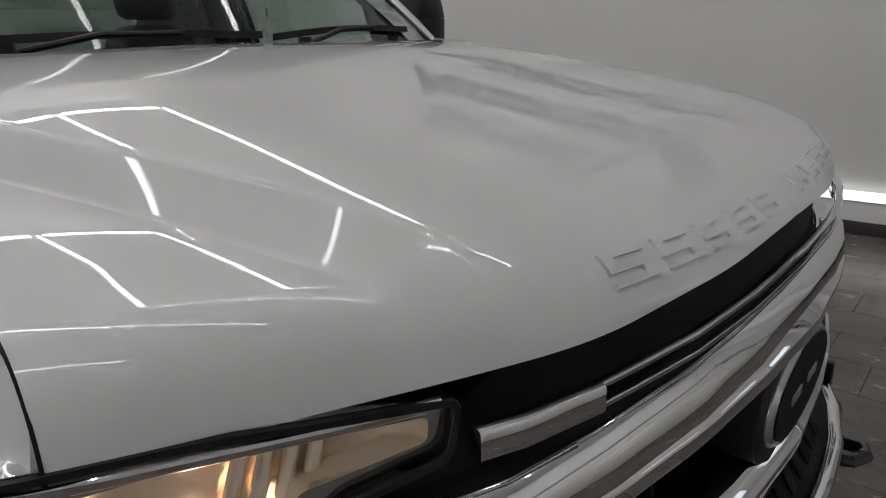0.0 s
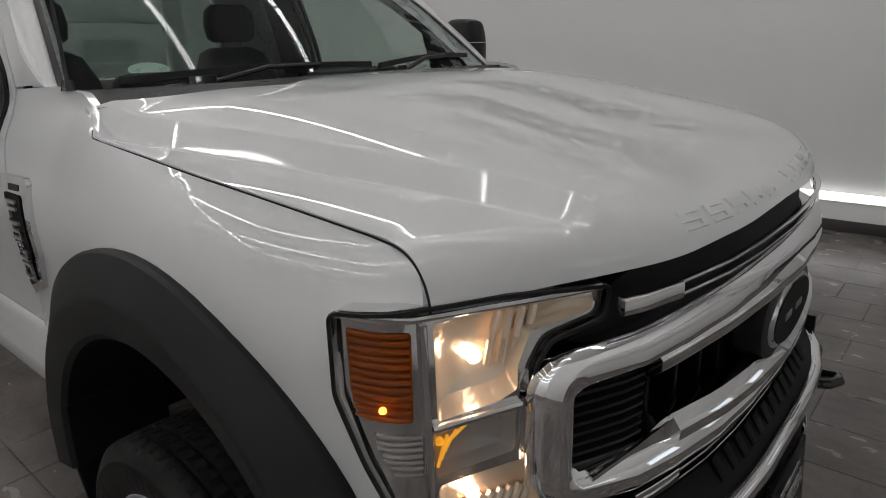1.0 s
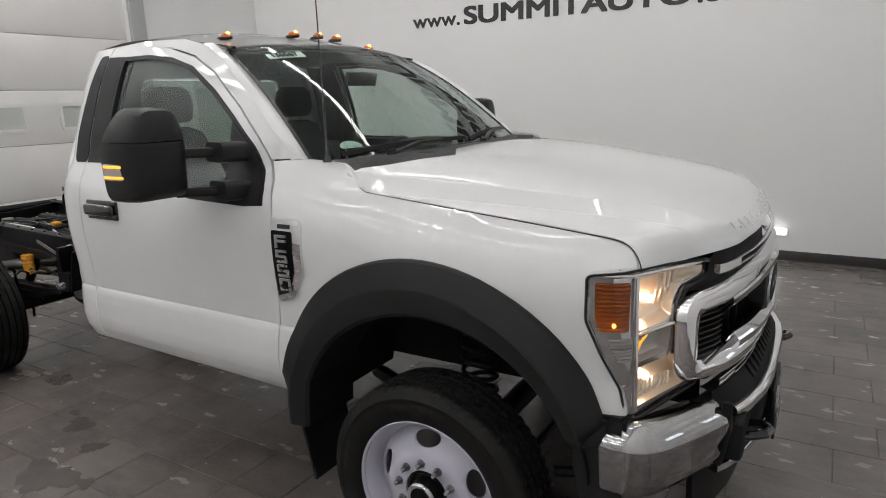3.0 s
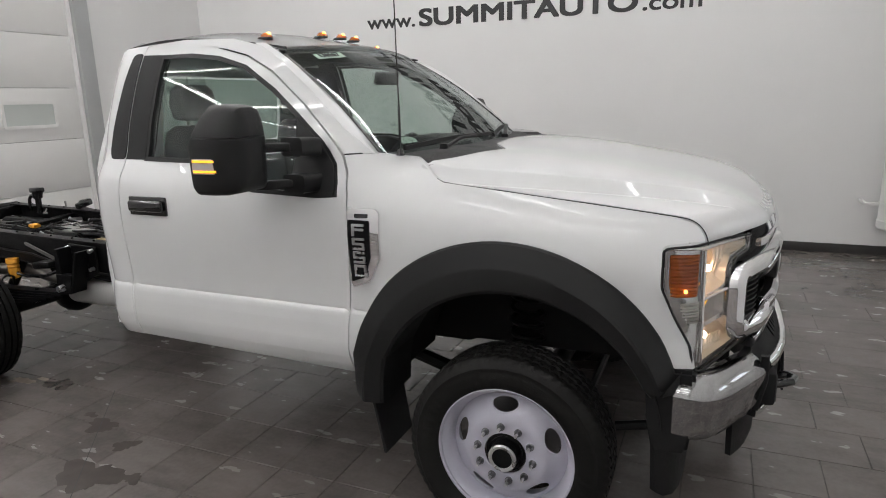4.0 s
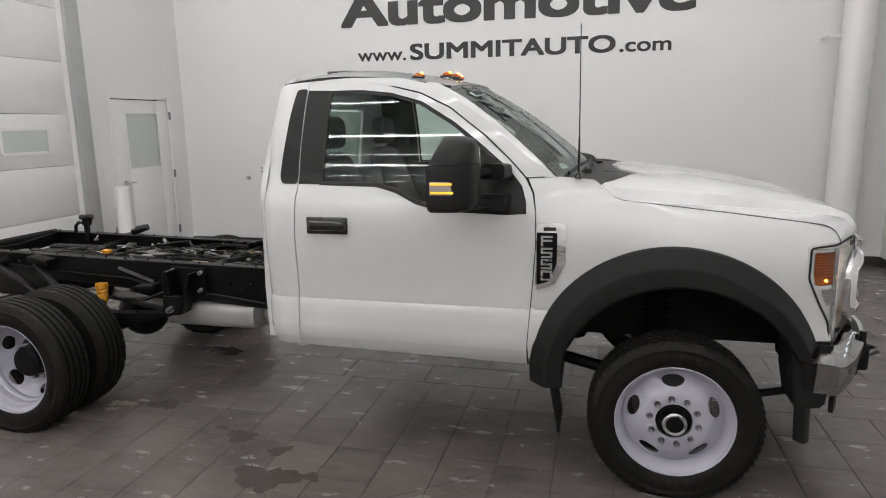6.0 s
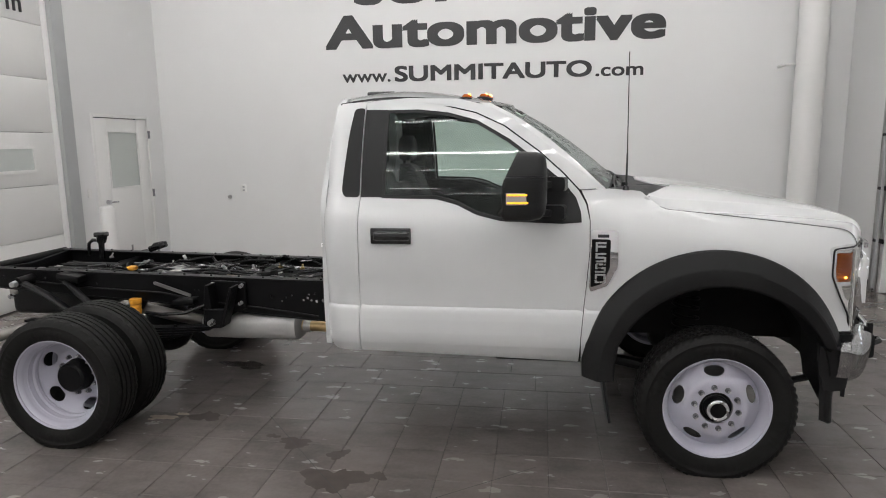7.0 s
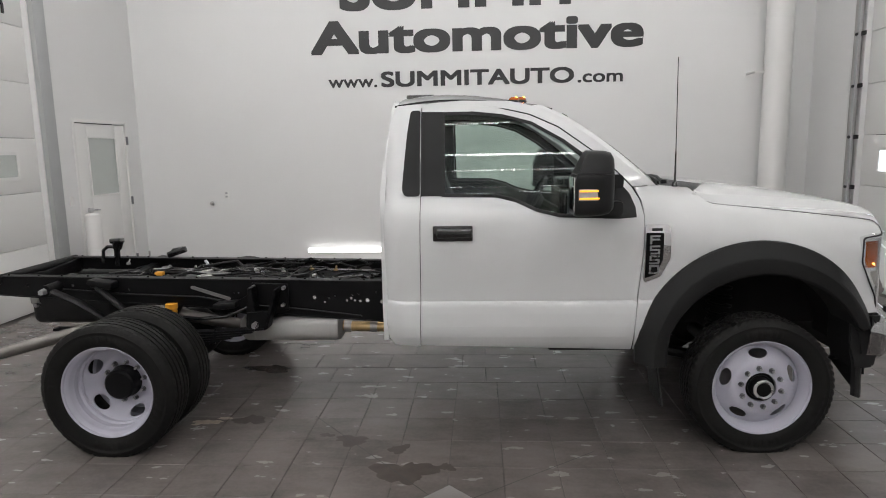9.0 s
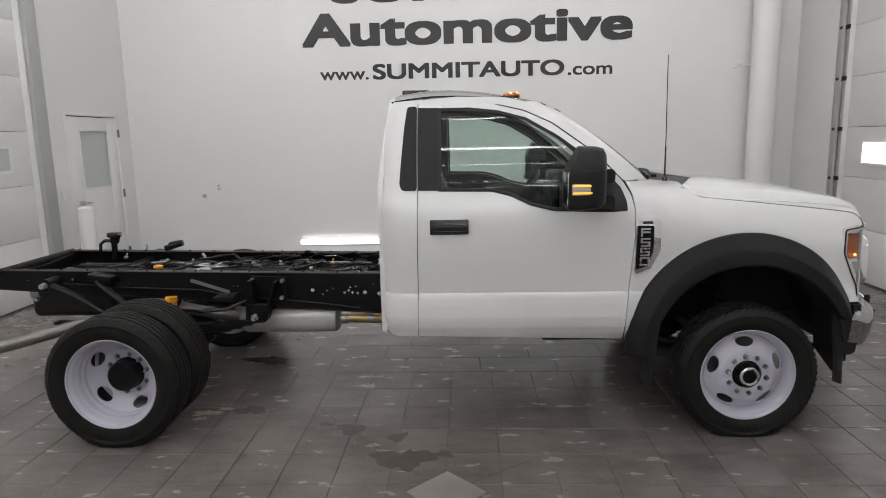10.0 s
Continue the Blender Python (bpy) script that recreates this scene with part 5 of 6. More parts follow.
# black top pad with ribs
bm = bmesh.new()
yl = [-0.62 + 1.24 * i / 30 for i in range(31)]
rings(bm, [[(gx(y, -0.03), y, 0.775), (gx(y, 0.01), y, 0.765), (bx(y) - 0.035, y, 0.722), (bx(y) - 0.012, y, 0.706), (bx(y) - 0.012, y, 0.55), (bx(y) - 0.03, y, 0.50), (bx(y) - 0.09, y, 0.50)] for y in yl], closed=False)
pad = part("bumper_pad", bm, M_DARKP, bumper, "ribbed black plastic bumper pad")
for k in range(13):
    y = -0.33 + 0.055 * k
    a, b = Vector((gx(y, 0.012), y, 0.768)), Vector((bx(y) - 0.04, y, 0.727))
    part("rib", sweep(bmesh.new(), [a, a.lerp(b, 0.5), b], rrect(0.03, 0.008, 0.003), False, (0.4, 0, 1)), M_DARKP, pad)
# chrome lips over and under the centre opening
bar([(bx(y) - 0.004, y, 0.690 + 0.006 * (1 - abs(y) / 0.6)) for y in [0.585 - 1.17 * i / 26 for i in range(27)]], rounded([(-0.022, -0.014), (0.022, -0.016), (0.024, 0.004), (0.012, 0.014), (-0.018, 0.012)], 0.006, 2), M_CHROME, bumper, "chrome_lip", "polished chrome strip")
bar([(bx(y) - 0.03, y, 0.505) for y in [0.63 - 1.26 * i / 26 for i in range(27)]], rrect(0.03, 0.05, 0.008), M_CHROME, bumper, "chrome_lip", "polished chrome strip")
bar([(bx(y) - 0.10, y, 0.40) for y in [0.62 - 1.24 * i / 20 for i in range(21)]], [(-0.10, -0.01), (0.09, -0.015), (0.09, 0.01), (-0.10, 0.012)], M_FLARE, bumper, "air_dam", "black plastic air dam")
# plate with unreadable print
plate = part("licence_plate", box(bmesh.new(), (1.078, -0.01, 0.51), (0.012, 0.31, 0.2), 0.004, (0, -4, 0)), M_PLATE, bumper, "black dealer plate with pale print")
for z, w, h in ((0.565, 0.18, 0.018), (0.515, 0.24, 0.045), (0.462, 0.16, 0.016)):
    part("print_bar", box(bmesh.new(), (1.0855 + 0.07 * (0.51 - z), -0.01, z), (0.003, w, h), 0.0008, (0, -4, 0)), M_SATIN, plate)
part("plate_bracket", box(bmesh.new(), (1.06, -0.01, 0.515), (0.03, 0.2, 0.16), 0.005), M_BLACK, bumper)


# ---- wheels ----
def circle(r, n=40, cx=0.0, cz=0.0, ry=None, turn=0.0):
    ry = r if ry is None else ry
    ct, st = math.cos(turn), math.sin(turn)
    out = []
    for k in range(n):
        a = 2 * math.pi * k / n
        u, v = r * math.cos(a), ry * math.sin(a)
        out.append((cx + u * ct - v * st, cz + u * st + v * ct))
    return out


MARKS = {2, 4, 5, 7, 8, 10, 12, 25, 27, 28, 30, 32, 33, 35, 37}


def tyre_mesh(blocky):
    n = 256
    tread = [(0.100, 0.388), (0.092, 0.3985), (0.074, 0.4015), (0.066, 0.402), (0.064, 0.389), (0.055, 0.389), (0.053, 0.403), (0.027, 0.4035), (0.025, 0.389), (0.016, 0.389), (0.014, 0.4035)]
    side = [(0.262, 0.080), (0.268, 0.094), (0.285, 0.104), (0.299, 0.1085), (0.303, 0.1095), (0.318, 0.112), (0.337, 0.1135), (0.341, 0.1132), (0.352, 0.1125), (0.356, 0.1145), (0.362, 0.1145), (0.366, 0.111), (0.38, 0.106)]
    prof = [(r, o) for r, o in side] + [(r, o) for o, r in tread]
    prof = prof + [(r, -o) for r, o in reversed(prof)]
    bm = bmesh.new()
    loops = []
    for k in range(n):
        a = 2 * math.pi * k / n
        ring = []
        for r, o in prof:
            rr = r
            if r > 0.386:
                m = 4 if blocky else 8
                ph = (k + (3 if abs(o) < 0.05 else 0) + (2 if o < 0 else 0) + int(abs(o) * 40)) % m
                if ph == 0 and blocky and r > 0.392:
                    rr -= 0.007
                elif ph == 0 and abs(o) > 0.07:
                    rr -= 0.006
                elif not blocky and k % 4 == 0:
                    rr -= 0.0018
            if 0.30 < r < 0.34 and (k // 2) % 64 in MARKS:
                o += math.copysign(0.0022, o)
            ring.append((rr * math.cos(a), o, rr * math.sin(a)))
        loops.append(ring)
    loops = [[(x, o + math.copysign(0.012 * max(0, -z - 0.33) / 0.05, o) * (abs(o) > 0.09), max(z, -0.376 if blocky else -0.388)) for x, o, z in ring] for ring in loops]
    rings(bm, loops, closed=False, loop_closed=True)
    # raised side rings and plain blocks of print
    return finish(bm, "tyre", M_TYRE, 38)


def rim_mesh(front):
    if front:
        def off(r):
            return float(np.interp(r, (0.07, 0.088, 0.15, 0.162, 0.175, 0.2, 0.225, 0.232), (0.080, 0.085, 0.083, 0.078, 0.064, 0.042, 0.022, 0.018)))
        barrel = [(0.232, 0.014), (0.236, 0.040), (0.243, 0.060), (0.252, 0.074), (0.262, 0.084), (0.271, 0.094), (0.274, 0.098), (0.271, 0.100), (0.264, 0.094), (0.262, 0.07), (0.255, 0.0), (0.255, -0.09), (0.272, -0.1)]
    else:
        def off(r):
            return float(np.interp(r, (0.07, 0.088, 0.15, 0.165, 0.19, 0.225, 0.232), (-0.105, -0.108, -0.106, -0.098, -0.078, -0.05, -0.046)))
        barrel = [(0.232, -0.048), (0.228, -0.036), (0.224, -0.030), (0.226, -0.012), (0.236, -0.004), (0.238, 0.030), (0.243, 0.036), (0.246, 0.060), (0.252, 0.074), (0.262, 0.084), (0.271, 0.094), (0.274, 0.098), (0.271, 0.100), (0.264, 0.094), (0.262, 0.07), (0.255, 0.0), (0.255, -0.09), (0.272, -0.1)]
    holes = [circle(0.085 if front else 0.092, 32)]
    for k in range(5):
        a = radians(95 + 72 * k)
        holes.append(circle(0.052 if front else 0.054, 24, 0.191 * math.cos(a), 0.191 * math.sin(a), 0.025 if front else 0.031, a + math.pi / 2))
    bm = sheet(circle(0.2325, 80), lambda x, z: (x, off(math.hypot(x, z)), z), 0.02, holes, (), (0, -0.008, 0))
    revolve(bm, barrel, (0, 0, 0), 80)
    return finish(bm, "wheel", M_RIM, 34)


def hub_mesh(front):
    bm = bmesh.new()
    if front:
        prof = [(0.084, 0.03), (0.083, 0.066), (0.078, 0.074), (0.070, 0.076), (0.066, 0.070), (0.058, 0.072), (0.056, 0.118), (0.05, 0.122), (0.046, 0.119), (0.0, 0.119)]
    else:
        prof = [(0.100, -0.115), (0.100, -0.098), (0.097, -0.092), (0.094, -0.060), (0.090, -0.030), (0.078, -0.018), (0.035, -0.014), (0.0, -0.014)]
    revolve(bm, prof, (0, 0, 0), 30)
    return finish(bm, "hub", M_FRAME, 34)


def lug_mesh(base):
    bm = bmesh.new()
    revolve(bm, [(0.0155, base), (0.0155, base + 0.005), (0.0125, base + 0.007)], (0, 0, 0), 12)
    cyl(bm, (0, base + 0.004, 0), (0, base + 0.022, 0), 0.0112, 0.0105, 6)
    return finish(bm, "lug_nut", M_NUT, 30)


def stud_mesh(base):
    bm = bmesh.new()
    cyl(bm, (0, base + 0.020, 0), (0, base + 0.038, 0), 0.0075, 0.006, 8)
    return finish(bm, "stud", M_SATIN, 30)


TYRE_F, TYRE_R = tyre_mesh(True), tyre_mesh(False)
RIM = {True: rim_mesh(True), False: rim_mesh(False)}
HUBM = {True: hub_mesh(True), False: hub_mesh(False)}
LUG = {True: lug_mesh(0.085), False: lug_mesh(-0.106)}
STUD = {True: stud_mesh(0.085), False: stud_mesh(-0.106)}
cap_bm = bmesh.new()
revolve(cap_bm, [(0.056, 0.112), (0.056, 0.123), (0.050, 0.127), (0.044, 0.125), (0.040, 0.124)], (0, 0, 0), 30)
CAPM = finish(cap_bm, "cap_ring", M_SATIN, 30)


def wheel(x, y, s, front, outer=True, spin=0.0):
    """Rim with its tyre and nuts; s is the side that its face looks to."""
    w = part("wheel", RIM[front], None, truck, "white steel wheel with ten lug nuts")
    w.matrix_basis = pose(x, y, 0.376 if front else 0.388, 0, spin, 0 if s > 0 else 180)
    ty = part("tyre", TYRE_F if front else TYRE_R, None, w, "black commercial truck tyre")
    ty.matrix_basis = pose(0, 0, 0, 0, -spin, 0)
    if outer:
        part("hub", HUBM[front], None, w, "black hub")
        if front:
            part("cap_ring", CAPM, None, w, "satin hub cap ring")
        for k in range(10):
            a = 2 * math.pi * (k + 0.5) / 10
            for nm, me in (("lug_nut", LUG[front]), ("stud", STUD[front])):
                o = part(nm, me, None, w)
                o.location = ((0.1125 if front else 0.119) * math.cos(a), 0, (0.1125 if front else 0.119) * math.sin(a))
    return w


for s, side in SIDES:
    wheel(AXF, s * 0.965, s, True, True, 8 if s < 0 else 20)
    wheel(AXR, s * 1.095, s, False, True, -8 if s < 0 else 11)
    wheel(AXR, s * 0.785, -s, False, False, 30)

# ---- chassis frame ----
def rail_web(s):
    out = [(-4.86, 0.80), (-4.86, 0.925), (-3.4, 0.895), (-2.1, 0.870), (0.85, 0.76), (0.85, 0.62), (-1.2, 0.60), (-2.1, 0.595), (-2.75, 0.645), (-3.05, 0.675), (-3.55, 0.715), (-4.1, 0.745)]
    holes = []
    spots = [(-2.62, 0.765, 0.013), (-2.55, 0.735, 0.006), (-2.52, 0.76, 0.007), (-2.48, 0.775, 0.006), (-2.40, 0.745, 0.008), (-2.37, 0.76, 0.009), (-2.345, 0.745, 0.008), (-2.36, 0.785, 0.007), (-2.32, 0.79, 0.007), (-2.31, 0.74, 0.009), (-2.26, 0.745, 0.014), (-2.16, 0.735, 0.015), (-2.20, 0.80, 0.006), (-3.14, 0.80, 0.006), (-3.17, 0.80, 0.005), (-3.9, 0.83, 0.008), (-4.3, 0.86, 0.010), (-4.62, 0.865, 0.012)]
    if s > 0:
        spots = [(-2.55, 0.80, 0.02), (-2.42, 0.795, 0.05), (-2.50, 0.815, 0.008), (-2.28, 0.80, 0.010), (-2.22, 0.81, 0.007), (-2.62, 0.79, 0.010)]
    for x, z, r in spots:
        holes.append(circle(r, 10, x, z, r * (0.55 if r > 0.03 else 1)))
    return sheet(out, lambda x, z: (x, s * 0.432, z), 0.09, holes, (), (0, -s * 0.008, 0))


frame_ob = part("chassis_frame", box(bmesh.new(), (-2.86, 0, 0.80), (0.075, 0.85, 0.10), 0.008), M_FRAME, truck, "black painted ladder frame behind the cab")
for s, side in SIDES:
    rl = part("frame_rail", rail_web(s), M_FRAME, frame_ob, "black steel frame rail with punched holes", 30)
    top = [(-4.86, 0.925), (-3.4, 0.895), (-2.1, 0.870), (0.85, 0.76)]
    bot = [(-4.86, 0.80), (-4.1, 0.745), (-3.55, 0.715), (-3.05, 0.675), (-2.75, 0.645), (-2.1, 0.595), (-1.2, 0.60), (0.85, 0.62)]
    for ln, nm in ((top, "top_flange"), (bot, "lower_flange")):
        part(nm, sweep(bmesh.new(), [(x, s * 0.397, z) for x, z in dense(ln, 0.3, False)], rrect(0.078, 0.009, 0.003)), M_FRAME, frame_ob)
    # spring hanger
    hg = bmesh.new()
    slab(hg, [(-3.035, s * 0.447, 0.875), (-2.79, s * 0.447, 0.865), (-2.79, s * 0.447, 0.685), (-2.86, s * 0.447, 0.665), (-2.95, s * 0.447, 0.60), (-3.04, s * 0.447, 0.60)], (0, s * 0.012, 0))
    slab(hg, [(-3.03, s * 0.459, 0.86), (-3.005, s * 0.459, 0.86), (-2.985, s * 0.459, 0.66), (-3.03, s * 0.459, 0.57), (-3.055, s * 0.459, 0.60)], (0, s * 0.10, 0))
    slab(hg, [(-2.855, s * 0.459, 0.85), (-2.835, s * 0.459, 0.85), (-2.915, s * 0.459, 0.58), (-2.945, s * 0.459, 0.575)], (0, s * 0.10, 0))
    slab(hg, [(-3.04, s * 0.52, 0.70), (-2.90, s * 0.52, 0.70), (-2.925, s * 0.52, 0.575), (-3.035, s * 0.52, 0.575)], (0, s * 0.045, 0))
    bmesh.ops.bevel(hg, geom=list(hg.edges), offset=0.003, segments=1, affect="EDGES")
    part("spring_hanger", hg, M_FRAME, frame_ob)
    for x, z, r, yy in ((-3.02, 0.85, 0.016, 0.47), (-2.815, 0.842, 0.016, 0.47), (-2.825, 0.725, 0.015, 0.47), (-2.985, 0.615, 0.024, 0.585), (-3.27, 0.50, 0.014, 0.55), (-4.40, 0.85, 0.024, 0.60), (-4.52, 0.74, 0.018, 0.5)):
        part("bolt", cyl(bmesh.new(), (x, s * (yy - 0.02), z), (x, s * (yy + 0.018), z), r, r * 0.85, 6), M_SATIN, frame_ob, "bright zinc bolt")
    # leaf springs
    for k in range(7):
        ln = 0.72 - 0.075 * k
        pts = [(AXR + ln * u + 0.0, s * 0.535, 0.585 - 0.02 * k - 0.05 * (1 - u * u) * 0.6 + (0.0)) for u in np.linspace(-1, 1, 13)]
        part("leaf_spring", sweep(bmesh.new(), pts, rrect(0.075, 0.014, 0.002)), M_FRAME, frame_ob)
    # upper helper bracket and arms over the axle
    part("suspension_arm", tube(bmesh.new(), [(-4.40, s * 0.54, 0.855), (-4.2, s * 0.55, 0.77), (-3.95, s * 0.56, 0.62)], 0.032, 8, 0.6), M_FRAME, frame_ob)
    part("suspension_arm", tube(bmesh.new(), [(-4.08, s * 0.50, 0.86), (-3.95, s * 0.54, 0.77), (-3.78, s * 0.56, 0.64)], 0.028, 8, 0.6), M_FRAME, frame_ob)
    part("bracket", box(bmesh.new(), (-4.06, s * 0.47, 0.88), (0.17, 0.10, 0.05), 0.012, (0, 8, 0)), M_FRAME, frame_ob)
    part("pin", cyl(bmesh.new(), (-4.40, s * 0.43, 0.853), (-4.40, s * 0.57, 0.853), 0.04, 0.036, 16), M_FRAME, frame_ob)
    part("bracket", box(bmesh.new(), (-3.20, s * 0.50, 0.735), (0.16, 0.10, 0.045), 0.014, (0, -6, 0)), M_FRAME, frame_ob)
    part("cable", tube(bmesh.new(), [(-3.05, s * 0.5, 0.72), (-3.2, s * 0.52, 0.66), (-3.38, s * 0.52, 0.645), (-3.5, s * 0.5, 0.65)], 0.012), M_GLOSSB, frame_ob)
    part("bump_stop", revolve(bmesh.new(), [(0.0, 0.735), (0.040, 0.735), (0.041, 0.705), (0.034, 0.695), (0.038, 0.68), (0.033, 0.668), (0.037, 0.655), (0.028, 0.60), (0.0, 0.59)], (-3.60, s * 0.46, 0), 18, "z"), M_YELLOW, frame_ob, "yellow rubber bump stop")
    part("shock_absorber", cyl(bmesh.new(), (-3.52, s * 0.38, 0.82), (-3.74, s * 0.46, 0.42), 0.034, 0.03, 14), M_FRAME, frame_ob)
    part("stabiliser_link", tube(bmesh.new(), [(-3.30, s * 0.56, 0.48), (-3.27, s * 0.56, 0.53), (-3.26, s * 0.55, 0.585)], 0.012), M_FRAME, frame_ob)
strap = bmesh.new()
a, b = Vector((-3.45, -0.447, 0.845)), Vector((-3.20, -0.447, 0.765))
d = (b - a).normalized()
u = Vector((-d.z, 0, d.x)) * 0.011
ends = [a + u, a - d * 0.009 + u * 0.5, a - d * 0.009 - u * 0.5, a - u, b - u, b + d * 0.009 - u * 0.5, b + d * 0.009 + u * 0.5, b + u]
slab(strap, [tuple(e) for e in ends], (0, -0.006, 0))
part("steel_strap", strap, M_STEEL, frame_ob, "bare steel strap on the frame rail")
# cross members and axle
for x, z in ((-4.80, 0.87), (-4.15, 0.82), (-3.36, 0.81)):
    part("cross_member", sweep(bmesh.new(), [(x, -0.43, z), (x, 0, z - 0.03), (x, 0.43, z)], rrect(0.07, 0.09, 0.008)), M_FRAME, frame_ob)
part("rear_cross_tube", cyl(bmesh.new(), (-4.83, -0.44, 0.90), (-4.83, 0.44, 0.90), 0.036, None, 14), M_FRAME, frame_ob)
bm = bmesh.new()
cyl(bm, (AXR, -0.95, HUB), (AXR, 0.95, HUB), 0.06, None, 18)
bmesh.ops.create_uvsphere(bm, u_segments=18, v_segments=12, radius=0.19, matrix=Matrix.Translation((AXR, 0.0, HUB + 0.01)) @ Matrix.Diagonal((1.0, 0.85, 1, 1)))
part("rear_axle", bm, M_FRAME, truck, "black rear axle housing")
bm = bmesh.new()
cyl(bm, (AXF, -0.9, HUB), (AXF, 0.9, HUB), 0.05, None, 16)
bmesh.ops.create_uvsphere(bm, u_segments=16, v_segments=10, radius=0.15, matrix=Matrix.Translation((AXF, 0.25, HUB)))
part("front_axle", bm, M_FRAME, truck, "black front axle housing")
for s, side in SIDES:
    part("coil_spring", tube(bmesh.new(), [(AXF - 0.06 + 0.07 * math.cos(t * 0.55), s * (0.52 + 0.07 * math.sin(t * 0.55)), 0.48 + t * 0.0052) for t in range(0, 90)], 0.011, 6), M_FRAME, truck, "black front coil spring")
    part("steering_arm", tube(bmesh.new(), [(-0.6, s * 0.42, 0.46), (-0.3, s * 0.5, 0.42), (AXF, s * 0.55, 0.36)], 0.035, 8), M_FRAME, truck)
    part("brake_disc", revolve(bmesh.new(), [(0.05, -0.02), (0.185, -0.02), (0.185, 0.02), (0.05, 0.02)], (AXF, s * 0.86, HUB), 32), M_STEEL, truck)
part("steering_link", tube(bmesh.new(), [(AXF + 0.2, -0.7, 0.36), (AXF + 0.2, 0.7, 0.36)], 0.02, 8), M_FRAME, truck)
part("tow_tube", tube(bmesh.new(), [(0.45, -0.8, 0.44), (0.62, -0.78, 0.47), (0.8, -0.6, 0.48)], 0.02, 8), M_FRAME, truck)
# unseen near-black block, added so that no daylight shows under the hood
part("bay_light_block", box(bmesh.new(), (0.15, 0, 0.86), (1.25, 0.86, 0.5), 0.05), M_VOID, truck)
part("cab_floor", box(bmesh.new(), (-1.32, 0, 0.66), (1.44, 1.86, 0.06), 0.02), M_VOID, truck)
part("transmission", box(bmesh.new(), (-1.2, 0, 0.55), (1.7, 0.42, 0.2), 0.06), M_FRAME, truck)
part("running_board_bracket", box(bmesh.new(), (-1.02, -0.72, 0.545), (0.1, 0.08, 0.03), 0.006), M_FRAME, truck)
for s in (-1, 1):
    part("under_rail", box(bmesh.new(), (-0.85, s * 0.78, 0.55), (0.5, 0.12, 0.05), 0.012), M_FRAME, truck)
# fuel tank behind the axle
bm = bmesh.new()
box(bm, (-4.40, 0.05, 0.69), (0.62, 0.72, 0.27), 0.05, seg=3)
tank = part("fuel_tank", bm, M_BLACK, truck, "black plastic fuel tank between the rails")
for y in (-0.2, 0.0, 0.2):
    part("tank_ridge", tube(bmesh.new(), [(-4.66, y, 0.80), (-4.62, y, 0.835), (-4.2, y, 0.835), (-4.12, y, 0.80)], 0.035, 8, 0.6), M_BLACK, tank)
bm = bmesh.new()
cyl(bm, (-4.43, 0.36, 0.86), (-4.42, 0.35, 1.0), 0.022, 0.024, 12)
cyl(bm, (-4.42, 0.35, 1.0), (-4.40, 0.34, 1.055), 0.038, 0.042, 14)
box(bm, (-4.41, 0.345, 1.06), (0.09, 0.08, 0.04), 0.01)
tube(bm, [(-4.55, 0.36, 0.88), (-4.54, 0.36, 0.98), (-4.50, 0.355, 1.01), (-4.44, 0.35, 1.01)], 0.014)
part("filler_neck", bm, M_GLOSSB, tank, "black fuel filler neck standing up from the frame")
bm = bmesh.new()
box(bm, (-3.95, 0.40, 0.955), (0.16, 0.05, 0.05), 0.012, (0, -18, 0))
tube(bm, [(-4.02, 0.40, 0.92), (-3.98, 0.40, 0.97), (-3.9, 0.40, 0.985)], 0.016)
part("hose_coupling", bm, M_GLOSSB, frame_ob)
part("bolt_stud", cyl(bmesh.new(), (-4.19, 0.42, 0.90), (-4.19, 0.42, 0.965), 0.008), M_STEEL, frame_ob)
# hoses, wiring and pale covers between the rails
rng = random.Random(5)
for k in range(16):
    y0 = rng.uniform(-0.33, 0.36)
    pts = []
    x = rng.uniform(-4.6, -3.6)
    z = rng.uniform(0.80, 0.86)
    for j in range(6):
        pts.append((x, y0 + rng.uniform(-0.05, 0.05), z + rng.uniform(-0.025, 0.025)))
        x += rng.uniform(0.12, 0.34)
    part("hose", tube(bmesh.new(), pts, rng.uniform(0.008, 0.02), 6), rng.choice([M_GLOSSB, M_FRAME, M_FRAME, M_STEEL]), frame_ob)
for c, sz, m in (((-3.5, -0.05, 0.85), (0.30, 0.11, 0.03), M_STEEL), ((-4.05, -0.28, 0.865), (0.34, 0.07, 0.03), M_DOORW), ((-3.0, -0.22, 0.84), (0.12, 0.08, 0.03), M_GOLD), ((-3.85, -0.1, 0.875), (0.06, 0.06, 0.03), M_YELLOW), ((-2.5, 0.1, 0.78), (0.5, 0.4, 0.05), M_FRAME)):
    part("cover", box(bmesh.new(), c, sz, 0.01, (0, 3, 4)), m, frame_ob)
# exhaust
bm = bmesh.new()
loops = []
for x, k in ((-3.16, 0.6), (-3.12, 0.95), (-3.10, 1.0), (-2.50, 1.0), (-2.47, 0.96), (-2.455, 0.6)):
    loops.append([(x, -0.30 + 0.15 * k * math.copysign(abs(math.cos(a)) ** 0.7, math.cos(a)), 0.545 + 0.096 * k * math.copysign(abs(math.sin(a)) ** 0.7, math.sin(a))) for a in np.linspace(0, 2 * math.pi, 36, endpoint=False)])
exhaust = part("muffler", rings(bm, loops, cap0=True, cap1=True), M_EXH, truck, "oval bare steel muffler")
part("front_pipe", tube(bmesh.new(), [(-2.47, -0.32, 0.54), (-2.3, -0.32, 0.535), (-2.0, -0.32, 0.53), (-1.2, -0.25, 0.52)], 0.036, 14), M_GOLD, exhaust, "heat-tinted exhaust pipe")
